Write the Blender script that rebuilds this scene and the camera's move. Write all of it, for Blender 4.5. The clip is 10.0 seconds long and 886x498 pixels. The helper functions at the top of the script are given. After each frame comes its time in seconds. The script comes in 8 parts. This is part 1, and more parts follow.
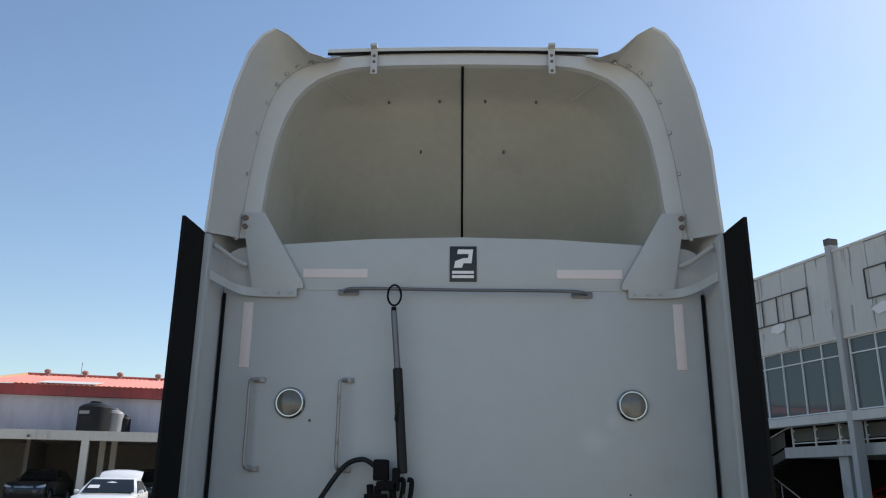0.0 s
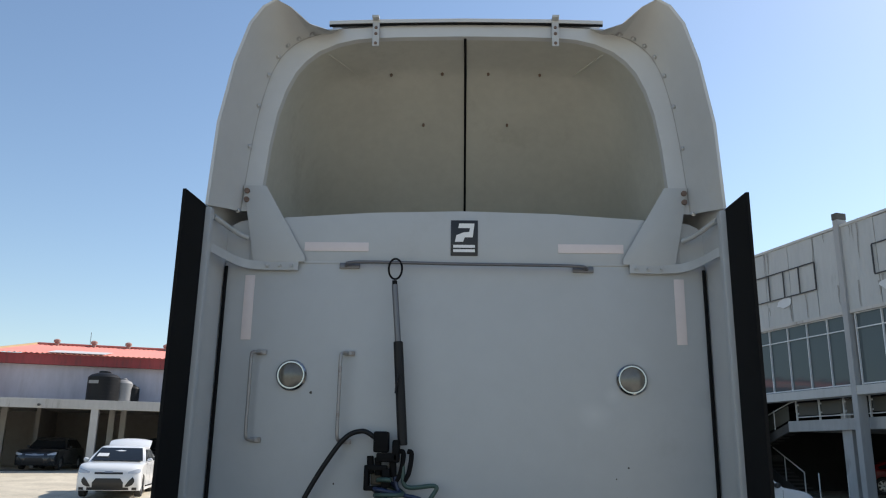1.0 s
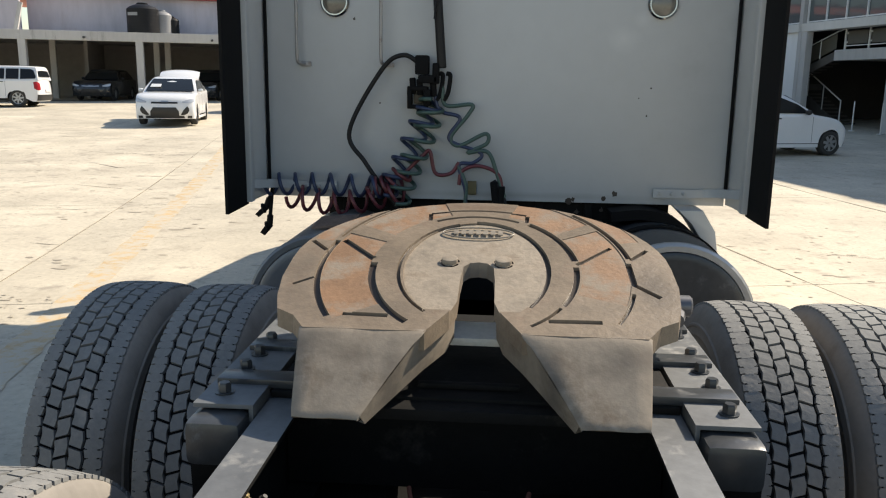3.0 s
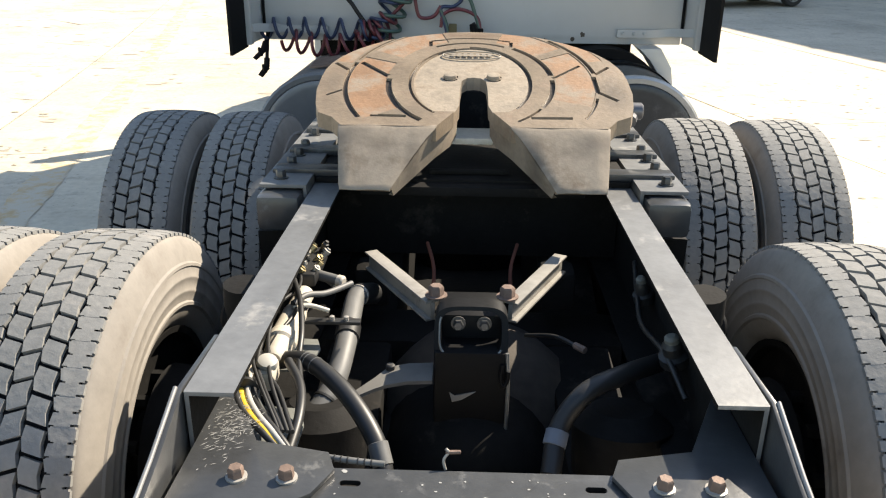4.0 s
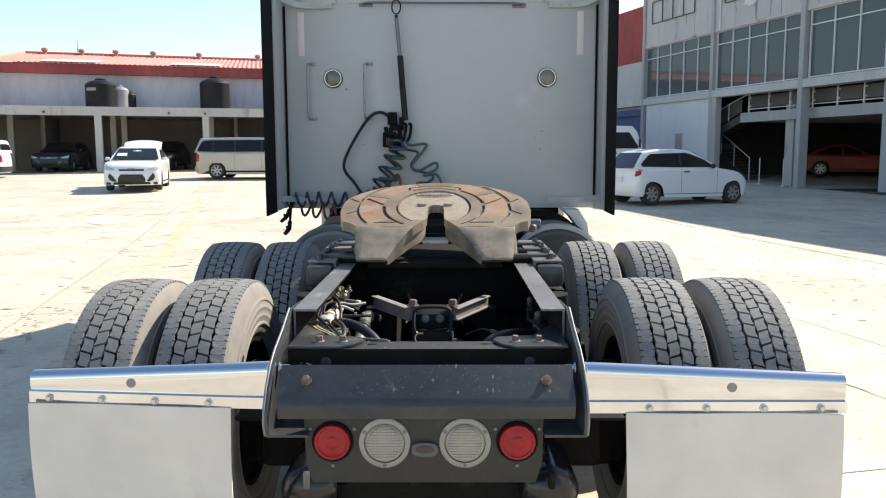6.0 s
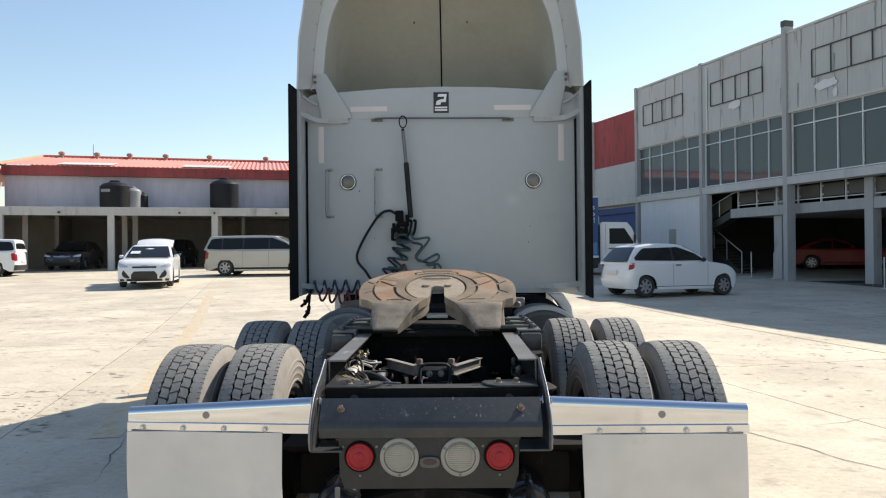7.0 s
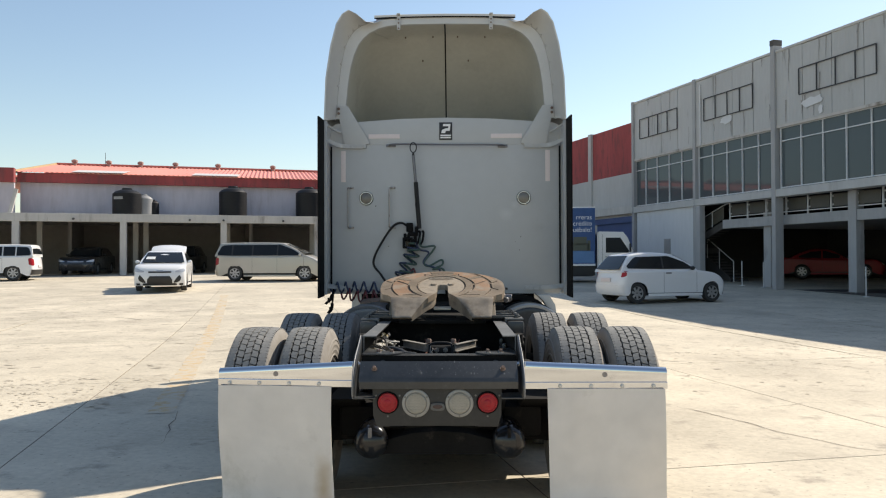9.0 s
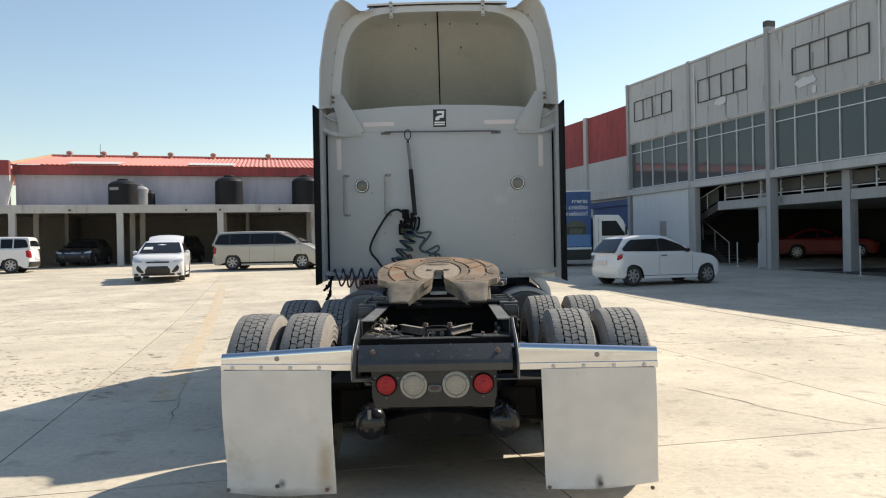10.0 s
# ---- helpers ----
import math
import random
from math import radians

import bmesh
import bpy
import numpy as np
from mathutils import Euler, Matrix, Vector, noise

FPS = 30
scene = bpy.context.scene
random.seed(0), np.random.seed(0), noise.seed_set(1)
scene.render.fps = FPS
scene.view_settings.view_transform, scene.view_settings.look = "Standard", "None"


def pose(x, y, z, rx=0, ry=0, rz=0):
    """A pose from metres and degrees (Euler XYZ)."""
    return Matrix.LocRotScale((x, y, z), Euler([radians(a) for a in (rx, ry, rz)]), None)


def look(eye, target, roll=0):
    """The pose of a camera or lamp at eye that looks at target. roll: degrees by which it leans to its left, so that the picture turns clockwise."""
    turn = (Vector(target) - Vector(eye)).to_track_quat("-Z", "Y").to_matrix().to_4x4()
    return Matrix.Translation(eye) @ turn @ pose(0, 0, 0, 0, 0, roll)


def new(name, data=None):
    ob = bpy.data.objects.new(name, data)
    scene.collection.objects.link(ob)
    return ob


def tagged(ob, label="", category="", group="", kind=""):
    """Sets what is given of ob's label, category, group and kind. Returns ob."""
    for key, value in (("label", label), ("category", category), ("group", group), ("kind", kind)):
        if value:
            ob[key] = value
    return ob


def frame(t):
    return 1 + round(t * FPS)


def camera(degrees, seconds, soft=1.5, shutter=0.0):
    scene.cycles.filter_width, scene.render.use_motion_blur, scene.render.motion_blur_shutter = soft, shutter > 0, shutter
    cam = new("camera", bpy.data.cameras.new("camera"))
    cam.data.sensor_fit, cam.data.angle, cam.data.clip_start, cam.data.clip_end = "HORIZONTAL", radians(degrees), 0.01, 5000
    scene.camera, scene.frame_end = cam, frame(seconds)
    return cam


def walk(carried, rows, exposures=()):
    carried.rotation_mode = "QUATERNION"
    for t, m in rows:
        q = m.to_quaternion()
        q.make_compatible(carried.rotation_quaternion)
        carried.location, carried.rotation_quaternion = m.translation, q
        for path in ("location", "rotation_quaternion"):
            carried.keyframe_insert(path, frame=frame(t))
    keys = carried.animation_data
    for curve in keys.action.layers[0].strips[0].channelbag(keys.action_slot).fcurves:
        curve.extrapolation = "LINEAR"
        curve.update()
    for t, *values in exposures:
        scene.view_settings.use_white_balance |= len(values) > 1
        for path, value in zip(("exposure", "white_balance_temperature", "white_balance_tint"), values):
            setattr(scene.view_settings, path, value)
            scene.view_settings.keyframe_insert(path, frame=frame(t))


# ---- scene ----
cam = camera(58.5, 10.0, soft=1.15)
# seconds, eye, a point looked at, roll
PATH = [
    (0, (0.023, -0.059, 1.731), (-0.024, 1.857, 2.304), 0.6),
    (0.5, (0.041, -0.051, 1.73), (-0.011, 1.866, 2.297), 0.5),
    (1, (0.051, -0.059, 1.738), (-0.013, 1.875, 2.244), 1.0),
    (1.5, (0.063, -0.083, 1.734), (-0.019, 1.895, 2.022), 0.9),
    (2, (0.075, -0.143, 1.718), (-0.036, 1.853, 1.777), 0.6),
    (2.3, (0.09, -0.203, 1.717), (-0.039, 1.791, 1.633), 0.9),
    (2.5, (0.091, -0.203, 1.707), (-0.049, 1.786, 1.544), 1.0),
    (2.7, (0.088, -0.244, 1.698), (-0.065, 1.733, 1.441), 1.1),
    (3.8, (0.018, -0.719, 1.683), (-0.076, 1.155, 0.989), -0.2),
    (4, (0.005, -0.858, 1.666), (-0.047, 1.002, 0.934), 0.6),
    (4.5, (0.035, -1.19, 1.632), (-0.046, 0.642, 0.833), 0.1),
    (5, (-0.004, -1.541, 1.589), (0.012, 0.36, 0.969), 0.5),
    (5.5, (0.013, -1.909, 1.56), (0.058, 0.054, 1.18), 0.3),
    (6, (0.093, -2.329, 1.518), (0.075, -0.342, 1.284), -0.2),
    (6.2, (0.098, -2.488, 1.511), (0.064, -0.496, 1.343), -1.0),
    (7.3, (0.121, -3.35, 1.462), (0.099, -1.35, 1.488), -0.4),
    (7.5, (0.127, -3.477, 1.456), (0.069, -1.478, 1.442), -0.2),
    (8, (0.064, -3.813, 1.451), (-0.004, -1.814, 1.448), -0.3),
    (8.5, (0.049, -4.121, 1.462), (0.012, -2.122, 1.491), -0.4),
    (9, (0.107, -4.327, 1.457), (0.08, -2.328, 1.487), -0.2),
    (9.5, (0.124, -4.419, 1.455), (0.101, -2.42, 1.466), -0.7),
    (10, (0.121, -4.433, 1.455), (0.101, -2.433, 1.449), -1.1),
]
# the clip's camera opens up over the dark chassis and settles again: seconds, stops, kelvin
EXPOSURE = [(0.0, 0.31, 6500), (1.0, 0.33, 6500), (2.5, 0.37, 7100), (4.0, 1.22, 7500), (4.5, 1.38, 7500), (5.0, 1.32, 7350), (5.5, 1.03, 6950), (6.0, 0.87, 6850), (7.5, 0.45, 6950), (10.0, 0.40, 7150)]
walk(cam, [(t, look(eye, target, roll)) for t, eye, target, roll in PATH], [(t, stops, kelvin, 10) for t, stops, kelvin in EXPOSURE])


# ---- world, sun, sky ----
SUN_TO = Vector((0.86, 0.745, 1.0)).normalized()
world = bpy.data.worlds.new("sky")
world.use_nodes = True
scene.world = world
wn = world.node_tree.nodes
sky_node = wn.new("ShaderNodeTexSky")
sky_node.sky_type = "NISHITA"
sky_node.sun_disc = False
sky_node.sun_elevation = math.asin(SUN_TO.z)
sky_node.sun_rotation = math.atan2(SUN_TO.x, SUN_TO.y)
sky_node.altitude = 300
sky_node.air_density = 1.2
sky_node.dust_density = 0.5
sky_node.ozone_density = 2.2
wn["Background"].inputs["Strength"].default_value = 0.12
world.node_tree.links.new(sky_node.outputs[0], wn["Background"].inputs["Color"])
sun_lamp = bpy.data.lights.new("sun", "SUN")
sun_lamp.energy = 5.0
sun_lamp.angle = radians(0.53)
sun_lamp.color = (1.0, 0.95, 0.87)
sun = new("sun", sun_lamp)
sun.matrix_world = look(SUN_TO * 60, (0, 0, 0))


# ---- materials ----
def mat(name, base, rough=0.6, metal=0.0, var=0.12, big=1.2, fine=30.0, bump=0.0, stain=None, amount=0.0, stain_scale=3.0,
        stain_rough=0.85, coat=0.0, spec=0.5, per_piece=0.0, streak=False):
    """Two scales of tone, an optional stain of its own colour, and fine relief."""
    m = bpy.data.materials.new(name)
    m.use_nodes = True
    nt = m.node_tree
    n, l = nt.nodes, nt.links
    p = n["Principled BSDF"]
    p.inputs["Metallic"].default_value = metal
    p.inputs["Roughness"].default_value = rough
    p.inputs["Specular IOR Level"].default_value = spec
    p.inputs["Coat Weight"].default_value = coat
    p.inputs["Coat Roughness"].default_value = 0.08
    tc = n.new("ShaderNodeTexCoord")
    src = tc.outputs["Object"]
    if streak:
        mp = n.new("ShaderNodeMapping")
        mp.inputs["Scale"].default_value = (1.0, 1.0, 0.22)
        l.new(src, mp.inputs["Vector"])
        src = mp.outputs[0]

    def noise_node(scale, detail, rough_=0.6):
        t = n.new("ShaderNodeTexNoise")
        t.inputs["Scale"].default_value = scale
        t.inputs["Detail"].default_value = detail
        t.inputs["Roughness"].default_value = rough_
        l.new(src, t.inputs["Vector"])
        return t

    a, b = noise_node(big, 3), noise_node(fine, 4)
    add = n.new("ShaderNodeMath")
    add.operation = "ADD"
    half = n.new("ShaderNodeMath")
    half.operation = "MULTIPLY"
    half.inputs[1].default_value = 0.6
    l.new(b.outputs["Fac"], half.inputs[0])
    l.new(a.outputs["Fac"], add.inputs[0])
    l.new(half.outputs[0], add.inputs[1])
    ramp = n.new("ShaderNodeMapRange")
    ramp.inputs["From Min"].default_value = 0.5
    ramp.inputs["From Max"].default_value = 1.1
    ramp.inputs["To Min"].default_value = 1 - var
    ramp.inputs["To Max"].default_value = 1 + var
    l.new(add.outputs[0], ramp.inputs["Value"])
    tone = n.new("ShaderNodeVectorMath")
    tone.operation = "SCALE"
    tone.inputs[0].default_value = base[:3]
    l.new(ramp.outputs[0], tone.inputs["Scale"])
    colour = tone.outputs[0]
    if per_piece:
        oi = n.new("ShaderNodeObjectInfo")
        r = n.new("ShaderNodeMapRange")
        r.inputs["To Min"].default_value = 1 - per_piece
        r.inputs["To Max"].default_value = 1 + per_piece
        l.new(oi.outputs["Random"], r.inputs["Value"])
        s = n.new("ShaderNodeVectorMath")
        s.operation = "SCALE"
        l.new(colour, s.inputs[0])
        l.new(r.outputs[0], s.inputs["Scale"])
        colour = s.outputs[0]
    if stain:
        c = noise_node(stain_scale, 6, 0.7)
        k = n.new("ShaderNodeMapRange")
        k.inputs["From Min"].default_value = 0.62 - 0.3 * amount
        k.inputs["From Max"].default_value = 0.78 - 0.3 * amount
        l.new(c.outputs["Fac"], k.inputs["Value"])
        mx = n.new("ShaderNodeMix")
        mx.data_type = "RGBA"
        l.new(k.outputs[0], mx.inputs["Factor"])
        l.new(colour, mx.inputs[6])
        mx.inputs[7].default_value = (*stain[:3], 1)
        colour = mx.outputs[2]
        rr = n.new("ShaderNodeMapRange")
        rr.inputs["To Min"].default_value = rough
        rr.inputs["To Max"].default_value = stain_rough
        l.new(k.outputs[0], rr.inputs["Value"])
        l.new(rr.outputs[0], p.inputs["Roughness"])
    l.new(colour, p.inputs["Base Color"])
    if bump:
        bn = n.new("ShaderNodeBump")
        bn.inputs["Strength"].default_value = min(1.0, bump)
        bn.inputs["Distance"].default_value = 0.004
        l.new(b.outputs["Fac"], bn.inputs["Height"])
        l.new(bn.outputs[0], p.inputs["Normal"])
    return m


def glass_mat(name, tint, rough=0.03):
    """Dark tinted vehicle or shop glass: a glossy, deep-coloured sheet."""
    m = bpy.data.materials.new(name)
    m.use_nodes = True
    p = m.node_tree.nodes["Principled BSDF"]
    p.inputs["Base Color"].default_value = (*tint, 1)
    p.inputs["Roughness"].default_value = rough
    p.inputs["Specular IOR Level"].default_value = 0.3
    return m


M_CONCRETE = mat("yard_concrete", (0.505, 0.447, 0.350), 0.85, var=0.28, big=0.55, fine=17, bump=0.6, stain=(0.30, 0.260, 0.210), amount=0.22, stain_scale=3.4, per_piece=0.07)


def add_pits(m, scale, colour, low, high):
    """Small dark pits and specks strewn over a surface."""
    n, l = m.node_tree.nodes, m.node_tree.links
    p = n["Principled BSDF"]
    src = p.inputs["Base Color"].links[0].from_socket
    tc = n.new("ShaderNodeTexCoord")
    ns = n.new("ShaderNodeTexNoise")
    ns.inputs["Scale"].default_value = scale
    ns.inputs["Detail"].default_value = 3
    l.new(tc.outputs["Object"], ns.inputs["Vector"])
    mr = n.new("ShaderNodeMapRange")
    mr.inputs["From Min"].default_value = low
    mr.inputs["From Max"].default_value = high
    l.new(ns.outputs["Fac"], mr.inputs["Value"])
    mx = n.new("ShaderNodeMix")
    mx.data_type = "RGBA"
    l.new(mr.outputs[0], mx.inputs["Factor"])
    l.new(src, mx.inputs[6])
    mx.inputs[7].default_value = (*colour, 1)
    l.new(mx.outputs[2], p.inputs["Base Color"])


add_pits(M_CONCRETE, 22.0, (0.29, 0.25, 0.195), 0.635, 0.74)
add_pits(M_CONCRETE, 1.7, (0.36, 0.31, 0.24), 0.56, 0.90)
M_JOINT = mat("joint_dirt", (0.14, 0.12, 0.10), 0.95, var=0.3)
M_YELLOW = mat("yellow_paint", (0.50, 0.355, 0.19), 0.8, var=0.18, big=2, fine=20, stain=(0.49, 0.435, 0.345), amount=0.78, stain_scale=6.0)
M_TRUCK = mat("white_truck_paint", (0.53, 0.536, 0.532), 0.35, var=0.05, big=0.8, fine=14, coat=0.25, stain=(0.54, 0.525, 0.49), amount=0.02, stain_scale=1.6)
M_PANEL = mat("white_panel", (0.452, 0.464, 0.466), 0.42, var=0.05, big=0.9, fine=10, stain=(0.42, 0.427, 0.423), amount=0.12, stain_scale=1.6)
M_FIBRE = mat("raw_fibreglass", (0.475, 0.466, 0.408), 0.5, var=0.10, big=1.5, fine=18, stain=(0.41, 0.395, 0.34), amount=0.12, stain_scale=2.2)
M_RAIL = mat("dusty_rail_paint", (0.142, 0.145, 0.146), 0.42, var=0.3, big=3, fine=40, stain=(0.32, 0.31, 0.29), amount=0.16, stain_scale=8, bump=0.15)
M_BLACKFRAME = mat("black_chassis_paint", (0.047, 0.049, 0.051), 0.28, var=0.3, big=3, fine=40, stain=(0.125, 0.126, 0.125), amount=0.06, stain_scale=12, bump=0.15)
# one black for grimy parts and for shade put into the chassis colour
M_DIRTSHADE = mat("grimy_shade_black", (0.010, 0.0095, 0.009), 0.75, var=0.4, big=4, fine=50, stain=(0.045, 0.039, 0.033), amount=0.12, stain_scale=7, bump=0.3, spec=0.15)
M_TREAD = mat("tread_rubber", (0.200, 0.198, 0.190), 0.88, var=0.20, big=3, fine=70, bump=0.35, stain=(0.27, 0.255, 0.235), amount=0.22, stain_scale=7)
M_SIDEWALL = mat("dusty_sidewall", (0.240, 0.218, 0.192), 0.88, var=0.18, big=3, fine=40, bump=0.2, stain=(0.15, 0.128, 0.108), amount=0.22, stain_scale=5)
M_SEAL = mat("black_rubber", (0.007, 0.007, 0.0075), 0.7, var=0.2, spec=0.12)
M_RUST = mat("worn_rusty_steel", (0.205, 0.158, 0.113), 0.42, var=0.30, big=6, fine=60, bump=0.35, stain=(0.175, 0.115, 0.075), amount=0.26, stain_scale=5.0, stain_rough=0.75)
M_ORANGE = mat("orange_rust", (0.225, 0.125, 0.067), 0.7, var=0.25, big=7, fine=70, bump=0.4, stain=(0.23, 0.185, 0.14), amount=0.5, stain_scale=8)
M_RUSTGREY = mat("greasy_grey_steel", (0.285, 0.245, 0.198), 0.40, var=0.28, big=6, fine=50, bump=0.4, stain=(0.17, 0.145, 0.115), amount=0.26, stain_scale=5)
M_RAMP = mat("worn_ramp_steel", (0.250, 0.205, 0.157), 0.8, var=0.26, big=6, fine=55, bump=0.2, stain=(0.165, 0.125, 0.09), amount=0.30, stain_scale=7)
M_DISC = mat("pale_worn_disc", (0.268, 0.22, 0.167), 0.65, var=0.35, big=9, fine=60, bump=0.4, stain=(0.21, 0.165, 0.12), amount=0.35, stain_scale=9)
M_GROOVE = mat("grease", (0.035, 0.025, 0.02), 0.4, var=0.3)
M_BOLT = mat("rusty_bolt", (0.18, 0.125, 0.10), 0.7, metal=0.3, var=0.3, big=20, fine=90, bump=0.4)
M_CHROME = mat("polished_steel", (0.68, 0.69, 0.71), 0.07, metal=1.0, var=0.04, stain=(0.5, 0.47, 0.42), amount=0.04, stain_scale=5, stain_rough=0.4)
M_SCREW = mat("dull_screw", (0.16, 0.155, 0.15), 0.4, metal=0.6, var=0.2)
M_ZINC = mat("dark_zinc", (0.16, 0.16, 0.17), 0.4, metal=0.6)
M_ALU = mat("brushed_aluminium", (0.55, 0.55, 0.55), 0.35, metal=0.9, var=0.1, fine=40, bump=0.1)
M_FLAP = mat("white_flap_plastic", (0.70, 0.645, 0.585), 0.55, var=0.09, big=2.2, fine=9, stain=(0.58, 0.53, 0.46), amount=0.12, stain_scale=2.4)


def add_smudge(m, centre, size, colour, strength):
    """A soft-edged smear of grime at one place on a sheet, broken up by noise."""
    n, l = m.node_tree.nodes, m.node_tree.links
    p = n["Principled BSDF"]
    src = p.inputs["Base Color"].links[0].from_socket
    tc = n.new("ShaderNodeTexCoord")
    mp = n.new("ShaderNodeMapping")
    mp.inputs["Scale"].default_value = tuple(1 / s for s in size)
    mp.inputs["Location"].default_value = tuple(-c / s for c, s in zip(centre, size))
    l.new(tc.outputs["Object"], mp.inputs["Vector"])
    ln = n.new("ShaderNodeVectorMath")
    ln.operation = "LENGTH"
    l.new(mp.outputs[0], ln.inputs[0])
    ns = n.new("ShaderNodeTexNoise")
    ns.inputs["Scale"].default_value = 9.0
    ns.inputs["Detail"].default_value = 6
    l.new(tc.outputs["Object"], ns.inputs["Vector"])
    ad = n.new("ShaderNodeMath")
    ad.operation = "ADD"
    l.new(ln.outputs["Value"], ad.inputs[0])
    l.new(ns.outputs["Fac"], ad.inputs[1])
    mr = n.new("ShaderNodeMapRange")
    mr.inputs["From Min"].default_value = 1.45
    mr.inputs["From Max"].default_value = 0.55
    mr.inputs["To Min"].default_value = 0.0
    mr.inputs["To Max"].default_value = strength
    l.new(ad.outputs[0], mr.inputs["Value"])
    mx = n.new("ShaderNodeMix")
    mx.data_type = "RGBA"
    l.new(mr.outputs[0], mx.inputs["Factor"])
    l.new(src, mx.inputs[6])
    mx.inputs[7].default_value = (*colour, 1)
    l.new(mx.outputs[2], p.inputs["Base Color"])


for spot in (((-0.62, -0.1, 0.24), (0.07, 1, 0.26), (0.42, 0.30, 0.17), 0.75), ((-0.87, -0.1, 0.10), (0.5, 1, 0.05), (0.30, 0.26, 0.21), 0.8),
             ((0.90, -0.1, 0.10), (0.5, 1, 0.045), (0.26, 0.23, 0.19), 0.85), ((0.88, -0.1, 0.16), (0.03, 1, 0.05), (0.10, 0.09, 0.08), 0.9), ((-0.86, -0.1, 0.16), (0.03, 1, 0.03), (0.12, 0.10, 0.09), 0.9)):
    add_smudge(M_FLAP, *spot)
# worn grey round the throat, dark grease along the rim and the ramps
for spot in (((0.0, 1.62, 1.2), (0.16, 0.16, 1), (0.225, 0.195, 0.16), 0.7), ((0.42, 1.55, 1.2), (0.06, 0.16, 1), (0.10, 0.08, 0.062), 0.7), ((-0.43, 1.58, 1.2), (0.05, 0.16, 1), (0.12, 0.095, 0.07), 0.6),
             ((0.0, 1.96, 1.3), (0.30, 0.03, 1), (0.13, 0.08, 0.05), 0.6), ((-0.22, 1.42, 1.2), (0.14, 0.05, 1), (0.13, 0.105, 0.08), 0.5), ((0.25, 1.44, 1.2), (0.12, 0.06, 1), (0.13, 0.105, 0.08), 0.5)):
    add_smudge(M_RUST, *spot)
for spot in (((-0.17, 1.24, 1.08), (0.03, 0.12, 1), (0.10, 0.085, 0.07), 0.7), ((0.33, 1.29, 1.12), (0.08, 0.03, 1), (0.10, 0.085, 0.07), 0.6), ((-0.34, 1.31, 1.14), (0.08, 0.04, 1), (0.12, 0.10, 0.08), 0.6), ((0.17, 1.25, 1.08), (0.03, 0.10, 1), (0.10, 0.085, 0.07), 0.7)):
    add_smudge(M_RAMP, *spot)
for k in range(7):
    x = -0.38 + 0.127 * k
    add_smudge(M_RAMP, (x, 1.295 - 0.012 * (k % 3), 1.13), (0.075, 0.022, 1), (0.135, 0.105, 0.08), 0.55)
M_RED = mat("red_lens", (0.31, 0.008, 0.015), 0.3, var=0.25, big=20, fine=90, bump=0.5, coat=0.15, spec=0.3)
M_LENS = mat("ribbed_clear_lens", (0.33, 0.31, 0.265), 0.2, var=0.12, fine=60, coat=0.4)
M_LAMPGLASS = mat("dim_lamp_glass", (0.15, 0.14, 0.12), 0.15, var=0.25, fine=50, coat=0.5)
M_REFLECT = mat("pale_reflective_tape", (0.70, 0.62, 0.605), 0.45, var=0.05)
M_DECAL = mat("black_decal", (0.02, 0.02, 0.022), 0.4, var=0.1)
M_WHITE = mat("plain_white", (0.8, 0.8, 0.79), 0.5, var=0.04)
M_HOSE_BLACK = mat("black_hose", (0.010, 0.010, 0.011), 0.5, var=0.2, spec=0.3)
M_HOSE_BLUE = mat("blue_air_hose", (0.022, 0.036, 0.085), 0.4, var=0.2)
M_HOSE_RED = mat("red_air_hose", (0.13, 0.026, 0.034), 0.4, var=0.2)
M_HOSE_GREEN = mat("green_cable", (0.05, 0.095, 0.08), 0.45, var=0.2)
M_WIRE_YELLOW = mat("yellow_wire", (0.55, 0.36, 0.03), 0.5, var=0.1)
M_WIRE_WHITE = mat("white_connector", (0.36, 0.35, 0.32), 0.5, var=0.15)


# ---- mesh helpers ----
def ring(pts, bm):
    return [bm.verts.new(p) for p in pts]


def box(bm, lo, hi, bevel=0.0):
    """An upright box between two corners, with rounded edges."""
    c = [(a + b) / 2 for a, b in zip(lo, hi)]
    s = [abs(b - a) for a, b in zip(lo, hi)]
    g = bmesh.ops.create_cube(bm, size=1, matrix=Matrix.Translation(c) @ Matrix.Diagonal((*s, 1)))
    if bevel:
        es = {e for v in g["verts"] for e in v.link_edges}
        bmesh.ops.bevel(bm, geom=list(es), offset=min(bevel, min(s) * 0.45), segments=2, profile=0.6, affect="EDGES")
    return bm


def prism(bm, outline, vec, bevel=0.0):
    """A flat outline (3D points in one plane) pushed along vec."""
    v = Vector(vec)
    a = [bm.verts.new(p) for p in outline]
    b = [bm.verts.new(Vector(p) + v) for p in outline]
    n = len(a)
    fs = [bm.faces.new(a[::-1]), bm.faces.new(b)]
    for i in range(n):
        fs.append(bm.faces.new((a[i], a[(i + 1) % n], b[(i + 1) % n], b[i])))
    bmesh.ops.recalc_face_normals(bm, faces=fs)
    if bevel:
        es = list(fs[0].edges) + list(fs[1].edges)
        bmesh.ops.bevel(bm, geom=es, offset=bevel, segments=2, profile=0.6, affect="EDGES")
    return bm


def frame_of(d):
    d = Vector(d).normalized()
    u = d.cross(Vector((0, 0, 1)))
    if u.length < 1e-3:
        u = Vector((1, 0, 0))
    u.normalize()
    return u, d.cross(u)


